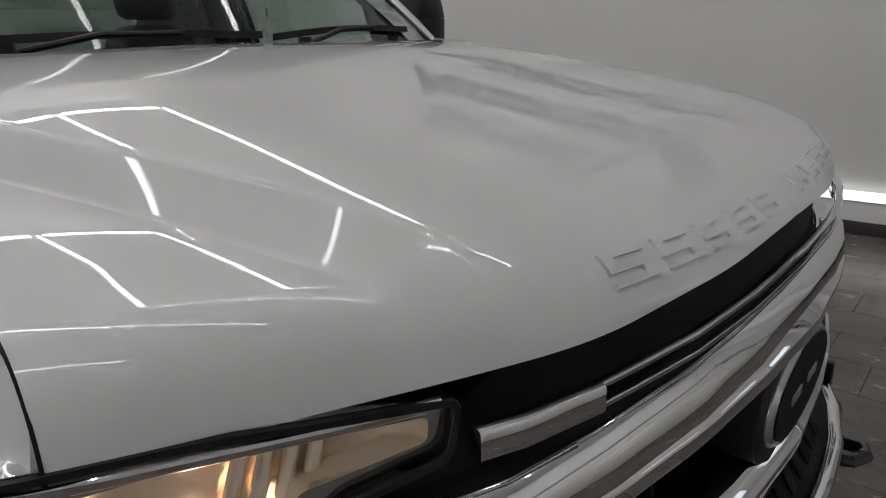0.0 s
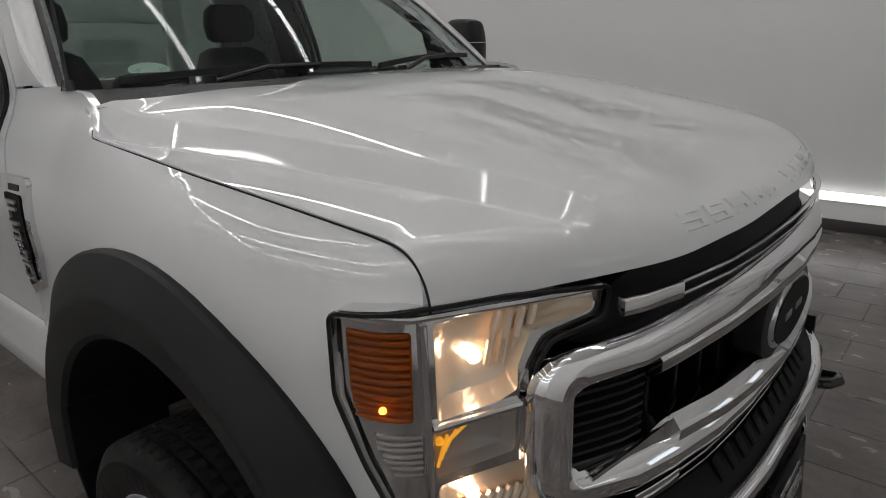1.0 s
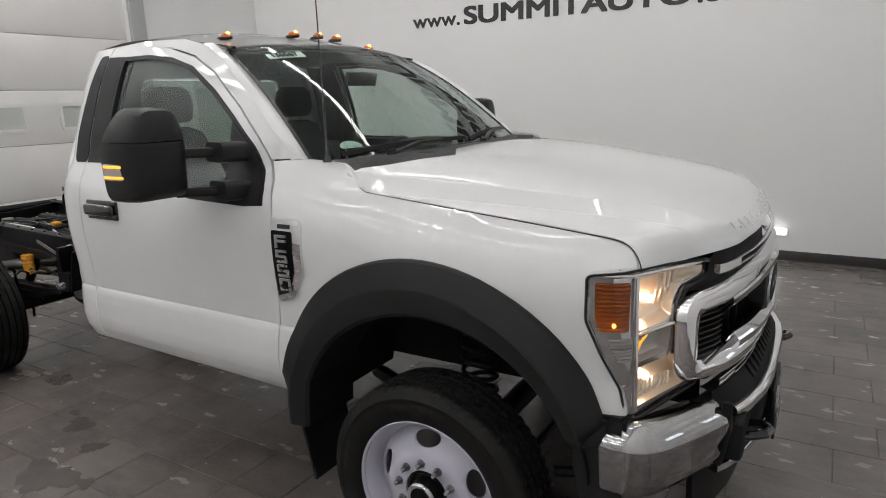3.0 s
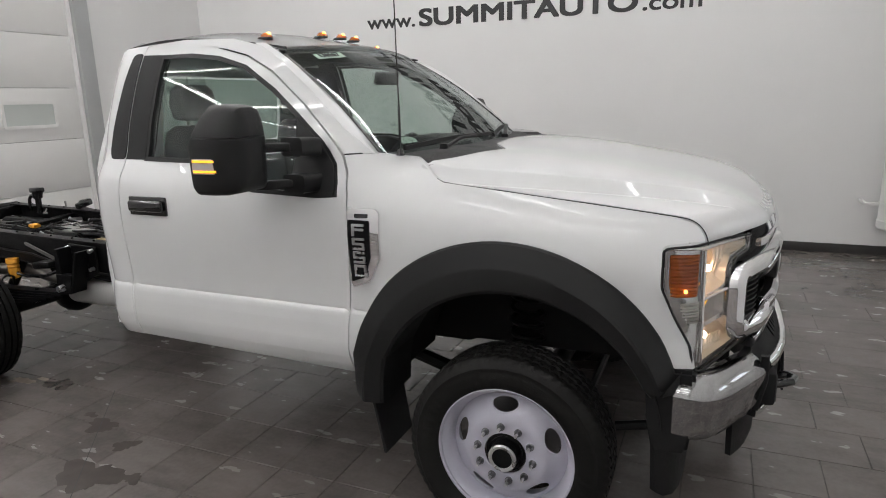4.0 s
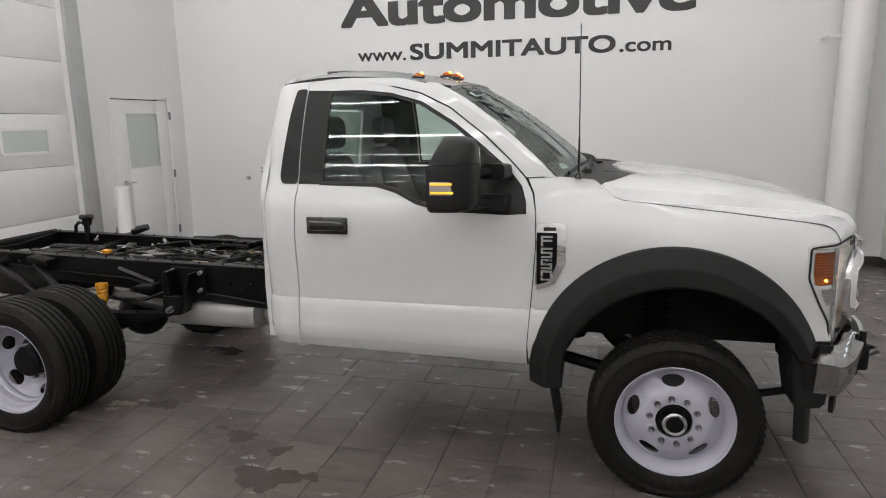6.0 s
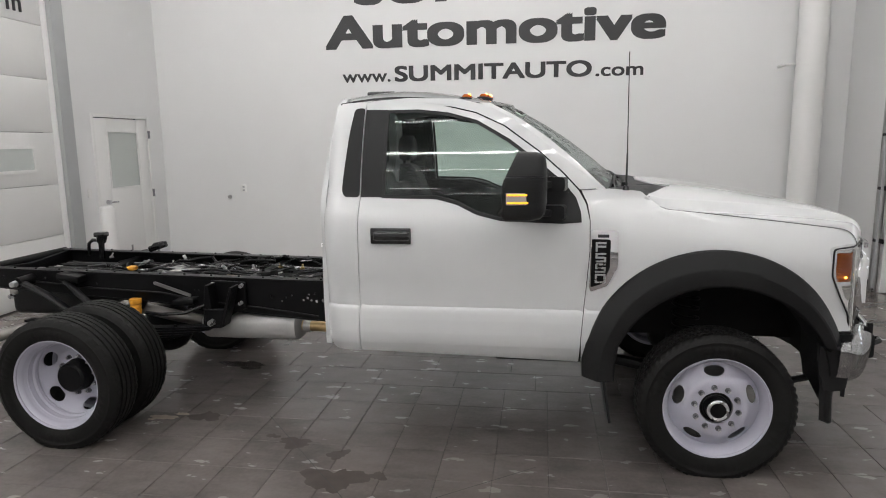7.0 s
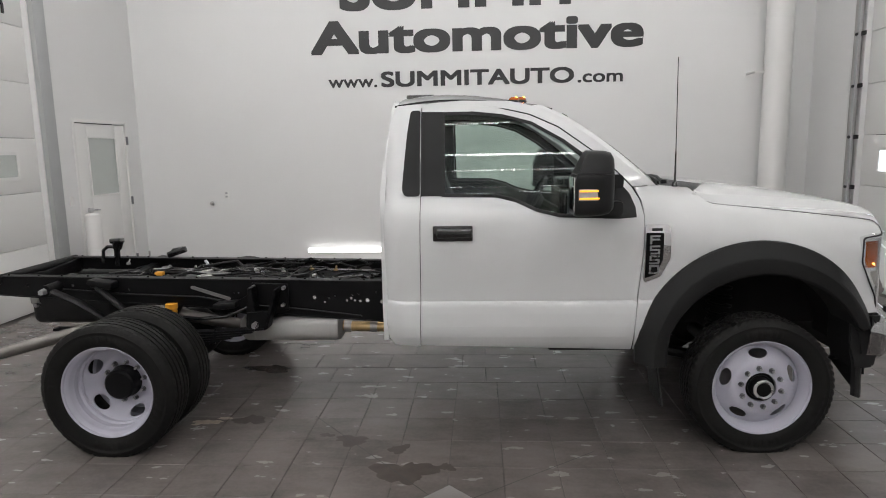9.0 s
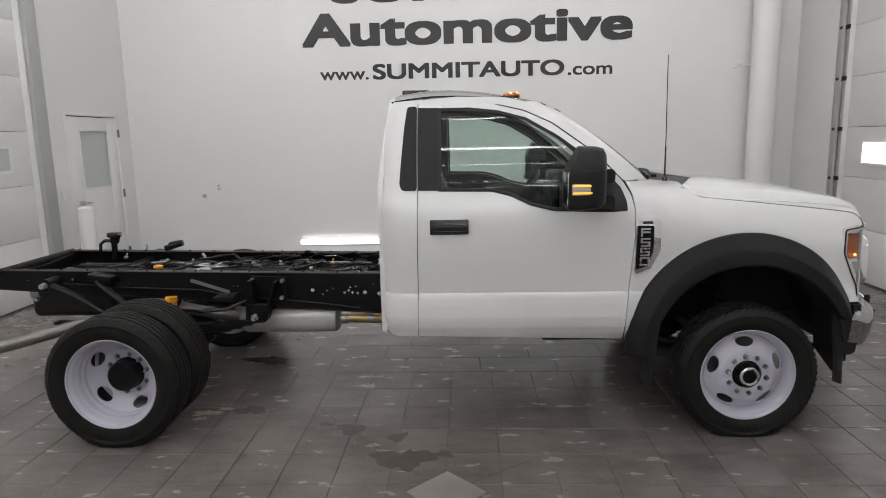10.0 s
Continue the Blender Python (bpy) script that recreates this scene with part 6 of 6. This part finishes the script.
for x in (-2.42, -2.24):
    part("clamp", cyl(bmesh.new(), (x - 0.025, -0.32, 0.538), (x + 0.025, -0.32, 0.536), 0.042, None, 14), M_STEEL, exhaust)
part("tail_pipe", tube(bmesh.new(), [(-3.14, -0.32, 0.545), (-3.35, -0.33, 0.58), (-3.6, -0.36, 0.64), (-3.85, -0.42, 0.63), (-4.05, -0.56, 0.605), (-4.2, -0.68, 0.585), (-4.36, -0.76, 0.55), (-4.50, -0.82, 0.52), (-4.60, -0.86, 0.50)], 0.040, 16), M_PIPE, exhaust, "bare steel tail pipe turned to the side")

# the pipe is capped: a near-black disc paints the darkness of its mouth
part("pipe_mouth_shade", cyl(bmesh.new(), (-4.598, -0.859, 0.5004), (-4.6035, -0.8612, 0.499), 0.035, None, 16), M_VOID, exhaust, "near-black disc for the shade inside the tail pipe")
for x in (-3.04, -2.80, -2.52):
    loops = [[(x + dx, -0.30 + 0.1515 * math.copysign(abs(math.cos(a)) ** 0.7, math.cos(a)), 0.545 + 0.0975 * math.copysign(abs(math.sin(a)) ** 0.7, math.sin(a))) for a in np.linspace(0, 2 * math.pi, 36, endpoint=False)] for dx in (-0.006, 0.006)]
    part("seam_band", rings(bmesh.new(), loops), M_EXH, exhaust)


# ---- mirrors ----
for s, side in SIDES:
    # housing: stacked rounded rings from the glass face forward
    bm = bmesh.new()
    loops = []
    for x, ky, kz, dz in ((-1.0, 0.94, 0.95, 0.0), (-0.985, 1.0, 1.0, 0.0), (-0.92, 1.0, 1.0, 0.0), (-0.86, 0.97, 0.985, 0.0), (-0.81, 0.86, 0.93, 0.0), (-0.785, 0.62, 0.78, 0.0), (-0.775, 0.3, 0.4, 0.0)):
        ring = rounded([(-0.115 * ky, -0.165 * kz), (0.115 * ky, -0.165 * kz), (0.125 * ky, 0.06 * kz), (0.075 * ky, 0.165 * kz), (-0.075 * ky, 0.165 * kz), (-0.120 * ky, 0.06 * kz)], 0.045 * ky, 4)
        loops.append([(x + 0.0, s * (1.268 + u), 1.553 + v + dz) for u, v in ring])
    loops = [[(-1.030 + (x + 1.0) * 0.93 + 0.06 * min(1, max(0, (z - 1.57) / 0.13)) * (1 - (x + 1) / 0.225), y, z) for x, y, z in l] for l in loops]
    rings(bm, loops, cap0=True, cap1=True)
    cap = bm.copy()
    for b, z, low in ((bm, 1.5985, False), (cap, 1.6015, True)):
        cut = bmesh.ops.bisect_plane(b, geom=list(b.verts) + list(b.edges) + list(b.faces), plane_co=(0, 0, z), plane_no=(0, 0, 1), clear_outer=not low, clear_inner=low)
        bmesh.ops.holes_fill(b, edges=[e for e in cut["geom_cut"] if isinstance(e, bmesh.types.BMEdge)], sides=0)
    mir = part("mirror", bm, M_BLACK, doors[s], "black trailer tow mirror with amber signal", 40)
    mir.parent = doors[s]
    part("mirror_cap", cap, M_BLACK, mir, "black upper mirror cap", 40)
    bm = bmesh.new()
    box(bm, (-1.027, s * 1.268, 1.50), (0.006, 0.19, 0.17), 0.002)
    part("mirror_glass", bm, M_CHROME, mir)
    # signal lamp on the outer face
    bm = bmesh.new()
    sweep(bm, [(x, s * y, 1.500) for x, y in ((-1.012, 1.384), (-0.97, 1.3865), (-0.925, 1.382), (-0.885, 1.366), (-0.862, 1.345))], rrect(0.012, 0.058, 0.004))
    sig = part("signal_lens", bm, M_CLEARP, mir, "clear signal lens with amber bars")
    for z in (1.519, 1.482):
        bm = bmesh.new()
        sweep(bm, [(x, s * y, z) for x, y in ((-1.008, 1.3905), (-0.97, 1.393), (-0.925, 1.3885), (-0.885, 1.3725), (-0.866, 1.354))], rrect(0.004, 0.009, 0.0015))
        part("amber_bar", bm, E_AMBDIM, sig, "lit amber bar")
    # twin arms
    for z in (1.545, 1.40):
        bm = bmesh.new()
        sweep(bm, [(-0.77, s * 0.985, z), (-0.79, s * 1.09, z + 0.004)], rrect(0.12, 0.074, 0.022), False, (0, 0, 1))
        sweep(bm, [(-0.80, s * 1.06, z + 0.002), (-0.90, s * 1.19, z + 0.006)], rrect(0.045, 0.036, 0.01), False, (0, 0, 1))
        part("mirror_arm", bm, M_BLACK, mir, "black telescoping mirror arm", 40)

# ---- fender badges ----
for s, side in SIDES:
    out = [(-0.588, 1.307), (-0.468, 1.305), (-0.452, 1.29), (-0.450, 1.115), (-0.50, 1.012), (-0.585, 0.978), (-0.594, 1.0)]
    lift = 0.012
    bd = part("fender_badge", sheet(rounded(out, 0.012), skin(s, lift), 0.03, (), (), (0, -s * 0.02, 0)), M_CHROME, truck, "chrome fender vent badge with a black inset", 40)
    ins = rounded([(-0.586, 1.262), (-0.494, 1.260), (-0.490, 1.25), (-0.492, 1.11), (-0.526, 1.025), (-0.586, 1.004)], 0.008)
    part("black_inset", sheet(ins, skin(s, lift + 0.003), 0.03, (), (), (0, -s * 0.006, 0)), M_DARKP, bd)
    part("print_bar", sheet(rounded([(-0.555, 1.286), (-0.498, 1.286), (-0.498, 1.270), (-0.555, 1.270)], 0.003), skin(s, lift + 0.002), 0.03, (), (), (0, -s * 0.003, 0)), M_TEXT, bd)
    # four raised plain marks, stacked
    for k in range(4):
        z0 = 1.222 - 0.056 * k
        strokes = (((0, 0.020, 0.054, 0.009), (0.003, 0.002, 0.044, 0.009), (-0.022, 0.0, 0.010, 0.048)), ((0, 0.020, 0.054, 0.009), (0, 0.0, 0.054, 0.009), (0, -0.020, 0.054, 0.009), (-0.022, 0.010, 0.010, 0.02), (0.022, -0.010, 0.010, 0.02)), ((0, 0.020, 0.054, 0.009), (0, -0.020, 0.054, 0.009), (-0.022, 0.0, 0.010, 0.04), (0.022, 0.0, 0.010, 0.04)))[(0, 1, 1, 2)[k]]
        for dx, dz, w, h in strokes:
            o2 = [(-0.539 + dx - w / 2, z0 + dz - h / 2), (-0.539 + dx + w / 2, z0 + dz - h / 2), (-0.539 + dx + w / 2, z0 + dz + h / 2), (-0.539 + dx - w / 2, z0 + dz + h / 2)]
            part("raised_mark", sheet(o2, skin(s, lift + 0.009), 0.05, (), (), (0, -s * 0.006, 0)), M_SATIN, bd)

# ---- cab interior ----
bm = bmesh.new()
loops = []
for i in range(17):
    y = -0.86 + 1.72 * i / 16
    loops.append([(-0.44, y, 1.40), (-0.47, y, 1.462), (-0.62, y, 1.475), (-0.80, y, 1.455), (-0.90, y, 1.40), (-0.90, y, 1.15), (-0.80, y, 1.0), (-0.44, y, 1.0)])
dash = part("dashboard", rings(bm, loops, cap0=True, cap1=True), M_INTER, truck, "dark grey dashboard")
part("instrument_hood", box(bmesh.new(), (-0.82, 0.40, 1.47), (0.2, 0.36, 0.08), 0.03), M_INTER, dash)
part("centre_screen", box(bmesh.new(), (-0.91, 0.0, 1.34), (0.02, 0.26, 0.17), 0.008), M_GLOSSB, dash)
c, nrm = Vector((-1.09, 0.42, 1.34)), Vector((-0.85, 0, 0.5)).normalized()
u = nrm.cross(Vector((0, 1, 0))).normalized()
wheel_pts = [c + Vector((0, 1, 0)) * 0.19 * math.cos(a) + u * 0.19 * math.sin(a) for a in np.linspace(0, 2 * math.pi, 36, endpoint=False)]
bm = bmesh.new()
sweep(bm, wheel_pts, [(0.016 * math.cos(a), 0.016 * math.sin(a)) for a in np.linspace(0, 2 * math.pi, 8, endpoint=False)], True, tuple(nrm))
for a in (0, math.pi, -math.pi / 2):
    tube(bm, [c + nrm * -0.02, c + Vector((0, 1, 0)) * 0.18 * math.cos(a) + u * 0.18 * math.sin(a)], 0.018)
bmesh.ops.create_uvsphere(bm, u_segments=14, v_segments=8, radius=0.07, matrix=Matrix.Translation(c - nrm * 0.02))
part("steering_wheel", bm, M_INTER, dash, "black steering wheel")
part("steering_column", tube(bmesh.new(), [c, c + Vector((0.25, 0, -0.14))], 0.045), M_INTER, dash)
for y in (-0.47, 0.47):
    bm = bmesh.new()
    loops = []
    for z, hw, x0, x1 in ((0.98, 0.25, -1.78, -1.60), (1.10, 0.26, -1.81, -1.60), (1.30, 0.255, -1.86, -1.68), (1.48, 0.235, -1.89, -1.75), (1.58, 0.19, -1.90, -1.79), (1.61, 0.12, -1.90, -1.82)):
        loops.append([(x, y + v, z) for x, v in rounded([(x0, -hw), (x1, -hw * 0.85), (x1, hw * 0.85), (x0, hw)], 0.05, 3)])
    seat = part("seat", rings(bm, loops, cap0=True, cap1=True), M_SEAT, truck, "dark grey vinyl seat with headrest", 50)
    bm = bmesh.new()
    loops = []
    for z, hw, t in ((1.635, 0.10, 0.03), (1.655, 0.125, 0.05), (1.72, 0.135, 0.055), (1.79, 0.125, 0.05), (1.82, 0.09, 0.03)):
        loops.append([(-1.855 + x, y + v, z) for x, v in rounded([(-t, -hw), (t, -hw), (t, hw), (-t, hw)], 0.04, 3)])
    part("headrest", rings(bm, loops, cap0=True, cap1=True), M_SEAT, seat, "", 50)
    for d in (-0.05, 0.05):
        part("headrest_post", cyl(bmesh.new(), (-1.86, y + d, 1.58), (-1.855, y + d, 1.66), 0.007), M_STEEL, seat)
    part("cushion", box(bmesh.new(), (-1.42, y, 0.99), (0.5, 0.5, 0.16), 0.05, (0, -5, 0), 3), M_SEAT, seat, "", 50)
part("centre_seat", box(bmesh.new(), (-1.80, 0, 1.25), (0.14, 0.36, 0.5), 0.05, (0, -10, 0), 3), M_SEAT, truck, "dark grey centre seat back", 50)
part("inner_mirror", box(bmesh.new(), (-0.93, 0.0, 1.83), (0.03, 0.24, 0.07), 0.012, (0, 15, 0)), M_INTER, truck, "dark inner mirror")
# headliner and back trim
bm = bmesh.new()
rings(bm, [[(roof_fn(-1 + 2 * i / 12, v)[0], roof_fn(-1 + 2 * i / 12, v)[1] * 0.97, roof_fn(-1 + 2 * i / 12, v)[2] - 0.045) for i in range(13)] for v in (0.02, 0.3, 0.6, 0.93)], closed=False)
part("headliner", bm, M_LINER, truck, "pale grey headliner", 60)
for s, side in SIDES:
    part("pillar_trim", sheet([(-1.99, 1.45), (-1.72, 1.45), (-1.72, 1.93), (-1.95, 1.95)], skin(s, -0.05), 0.1, (), (), (0, -s * 0.01, 0)), M_INTER, truck)
    part("belt", tube(bmesh.new(), [(-1.78, s * 0.80, 1.86), (-1.80, s * 0.86, 1.5), (-1.8, s * 0.88, 1.1)], 0.02, 6, 0.2), M_INTER, truck)

# stock number on the sticker
me = lettering("stock_number", "136567", 0.05, (0, 0, 0), (0, 0, 0), M_TEXT, None, 1.05, 0.0012, 0.0004)
a = Vector(ws_fn(-0.78, 0.837)) + Vector((0.006, 0, 0.008))
b = Vector(ws_fn(-0.54, 0.85)) + Vector((0.006, 0, 0.008))
ex = (b - a).normalized()
ey = (Vector(ws_fn(-0.66, 0.91)) - Vector(ws_fn(-0.66, 0.84))).normalized()
ez = ex.cross(ey).normalized()
ey = ez.cross(ex)
me.matrix_basis = Matrix.Translation(a) @ Matrix((ex, ey, ez)).transposed().to_4x4()
me.parent = stick


# ---- tiled floor ----
floor = structure(part("floor", box(bmesh.new(), ((XL + XR) / 2, (YF + YB) / 2, -0.06), (XR - XL + 2 * T, YF - YB + 2 * T, 0.11)), M_GROUT), "dark grey slate tile floor with stains", "floor")
PY, PX, Y0, X0 = 0.3265, 0.5955, 0.035, -2.66


def tile_mesh(w, h):
    bm = bmesh.new()
    b = 0.0016
    z0, z1 = -0.006, 0.0
    lo = [(-w / 2, -h / 2), (w / 2, -h / 2), (w / 2, h / 2), (-w / 2, h / 2)]
    rings(bm, [[(x, y, z0) for x, y in lo], [(x, y, z1 - b) for x, y in lo], [(x * (1 - 2 * b / w), y * (1 - 2 * b / h), z1) for x, y in lo]], cap1=True)
    return finish(bm, "tile", M_TILE, 20)


# long tiles in running bond, halved to squares in straight rows round the drain
LONG, SQUARE = tile_mesh(PX - 0.0035, PY - 0.0035), tile_mesh(PX / 2 - 0.0035, PY - 0.0035)
far = []
row = math.floor((YB - Y0) / PY)
while Y0 + row * PY < YF:
    y = Y0 + (row + 0.5) * PY
    square = y < Y0
    pitch = PX / 2 if square else PX
    x = -2.28 if square else X0 + (0.68 * PX if row % 2 else 0)
    x -= math.ceil((x - XL) / pitch) * pitch
    while x < XR:
        cx = x + pitch / 2
        a, b, c, d = max(x, XL), min(x + pitch, XR), max(y - PY / 2, YB), min(y + PY / 2, YF)
        whole = b - a > pitch - 0.01 and d - c > PY - 0.01
        if whole and -4.7 < cx < 1.9 and -2.7 < y < 3.4:
            o = part("tile", SQUARE if square else LONG, None, floor)
            o.location = (cx, y, 0)
        elif b - a > 0.02 and d - c > 0.02:
            far.append((a + 0.0018, b - 0.0018, c + 0.0018, d - 0.0018))
        x += pitch
    row += 1
bm = bmesh.new()
for a, b, c, d in far:
    vs = [bm.verts.new(p) for p in ((a, c, 0), (b, c, 0), (b, d, 0), (a, d, 0), (a, c, -0.006), (b, c, -0.006), (b, d, -0.006), (a, d, -0.006))]
    bm.faces.new(vs[:4])
    for i in range(4):
        bm.faces.new((vs[i], vs[i + 4], vs[(i + 1) % 4 + 4], vs[(i + 1) % 4]))
tagged(part("outer_tiles", bm, M_TILE, floor), kind="stuff")
# diagonal saw cuts that fall to the drain, and the loose square tile over it
DRAIN = Vector((-1.675, -1.68, 0))
for far_end in ((-2.60, -0.60), (-0.86, -1.07), (-2.55, -2.62), (-0.80, -2.55)):
    a, b = Vector((*far_end, 0.0008)), DRAIN + Vector((0, 0, 0.0008))
    n = Vector((-(b - a).y, (b - a).x, 0)).normalized() * 0.002
    part("saw_cut", slab(bmesh.new(), [a - n, b - n, b + n, a + n], (0, 0, 0.0006)), M_SEAM, floor, "thin dark diagonal saw cut")
cover = part("drain_cover", box(bmesh.new(), (0, 0, 0.004), (0.288, 0.288, 0.012), 0.002), M_PALETILE, floor, "pale grey square tile over the drain")
cover.matrix_basis = pose(DRAIN.x, DRAIN.y, 0, 0, 0, 45)
# damp patches by the drain and under the frame, each with a ragged edge
rg = random.Random(8)
for cx, cy, rx, ry in ((-1.93, -1.33, 0.17, 0.15), (-1.99, -1.06, 0.07, 0.06), (-1.70, -1.27, 0.05, 0.05), (-2.29, -0.95, 0.12, 0.07), (-2.46, -0.88, 0.05, 0.03), (-3.22, 0.33, 0.20, 0.10), (-3.02, -0.66, 0.10, 0.09)):
    p1, p2, p3 = (rg.uniform(0, 6.28) for _ in range(3))
    ring = []
    for i in range(48):
        a = 2 * math.pi * i / 48
        k = 0.86 + 0.18 * math.sin(2 * a + p1) + 0.16 * math.sin(3 * a + p2) + 0.11 * math.sin(5 * a + p3) + 0.07 * math.sin(9 * a + p1 + p2) + rg.uniform(-0.05, 0.05)
        ring.append((cx + rx * k * math.cos(a), cy + ry * k * math.sin(a), 0.0006))
    part("damp_patch", slab(bmesh.new(), ring, (0, 0, 0.0005)), M_DAMP, floor, "dark damp patch on the tiles")
# dried tan stain beside the dual wheels
rg = random.Random(3)
for cx, cy, rx, ry in ((-3.29, -0.70, 0.11, 0.035), (-3.20, -0.64, 0.05, 0.02), (-3.36, -0.74, 0.03, 0.014)):
    ring = [(cx + rx * k * math.cos(a), cy + ry * k * math.sin(a), 0.0012) for a, k in ((2 * math.pi * i / 26, rg.uniform(0.72, 1.12)) for i in range(26))]
    part("dried_stain", slab(bmesh.new(), ring, (0, 0, 0.0006)), M_STAIN, floor, "dried tan stain on the tiles")


# ---- small parts on the bare frame ----
rng = random.Random(11)
for k in range(26):
    x, y = rng.uniform(-4.7, -2.2), rng.uniform(-0.36, 0.38)
    z = rng.uniform(0.72, 0.85)
    w = (rng.uniform(0.04, 0.16), rng.uniform(0.03, 0.1), rng.uniform(0.03, 0.07))
    part("valve_block", box(bmesh.new(), (x, y, z), w, 0.008, (0, rng.uniform(-12, 12), rng.uniform(-30, 30))), rng.choice([M_FRAME, M_FRAME, M_GLOSSB, M_GLOSSB, M_STEEL]), frame_ob)
for k in range(18):
    y0 = rng.uniform(-0.36, 0.38)
    x, z = rng.uniform(-4.6, -2.9), rng.uniform(0.70, 0.88)
    pts = []
    for j in range(7):
        pts.append((x, y0, z))
        x += rng.uniform(0.04, 0.16)
        y0 += rng.uniform(-0.06, 0.06)
        z = min(0.9, max(0.62, z + rng.uniform(-0.03, 0.03)))
    part("wiring", tube(bmesh.new(), pts, rng.uniform(0.005, 0.012), 6), rng.choice([M_GLOSSB, M_GLOSSB, M_FRAME]), frame_ob)
for s in (-1, 1):
    for k in range(14):
        x = -4.75 + 0.19 * k + rng.uniform(-0.03, 0.03)
        z = float(np.interp(x, (-4.86, -3.4, -2.1), (0.925, 0.895, 0.870))) + 0.006
        part("rail_bolt", cyl(bmesh.new(), (x, s * 0.40, z - 0.004), (x, s * 0.40, z + 0.008), 0.008, 0.007, 6), M_FRAME, frame_ob)
    # axle straps, spring clamps and air lines by the rail
    for dx in (-0.09, 0.09):
        part("u_bolt", tube(bmesh.new(), [(AXR + dx, s * 0.50, 0.30), (AXR + dx, s * 0.495, 0.62), (AXR + dx, s * 0.535, 0.64), (AXR + dx, s * 0.575, 0.62), (AXR + dx, s * 0.57, 0.30)], 0.010, 6), M_FRAME, frame_ob)
    part("air_line", tube(bmesh.new(), [(-2.3, s * 0.445, 0.64), (-2.7, s * 0.447, 0.69), (-3.1, s * 0.47, 0.73), (-3.4, s * 0.455, 0.78), (-3.9, s * 0.45, 0.80), (-4.5, s * 0.45, 0.85)], 0.007, 6), M_FRAME, frame_ob)
    part("hanger_gusset", slab(bmesh.new(), [(-3.05, s * 0.445, 0.80), (-3.20, s * 0.445, 0.72), (-3.17, s * 0.445, 0.69), (-3.03, s * 0.445, 0.66)], (0, s * 0.05, 0)), M_FRAME, frame_ob)
rng = random.Random(23)
for k in range(22):
    x, y, z = rng.uniform(-4.6, -2.5), rng.uniform(-0.37, 0.37), rng.uniform(0.80, 0.89)
    pts = []
    for j in range(9):
        pts.append((x, y, z))
        x += rng.uniform(0.03, 0.12)
        y = max(-0.38, min(0.38, y + rng.uniform(-0.08, 0.08)))
        z = max(0.78, min(0.90, z + rng.uniform(-0.035, 0.035)))
    part("wire_loom", tube(bmesh.new(), pts, rng.uniform(0.004, 0.013), 6), rng.choice([M_FRAME, M_FRAME, M_GLOSSB]), frame_ob)
for k in range(26):
    x, y, z = rng.uniform(-4.5, -2.2), rng.uniform(-0.36, 0.36), rng.uniform(0.81, 0.885)
    bm = bmesh.new()
    cyl(bm, (x, y, z), (x + rng.uniform(-0.02, 0.02), y + rng.uniform(-0.02, 0.02), z + rng.uniform(0.012, 0.03)), rng.uniform(0.006, 0.014), None, 8)
    box(bm, (x, y, z - 0.008), (0.03, 0.022, 0.016), 0.003, (0, 0, rng.uniform(0, 90)))
    part("pipe_clip", bm, rng.choice([M_SATIN, M_STEEL, M_GOLD, M_FRAME, M_FRAME]), frame_ob)
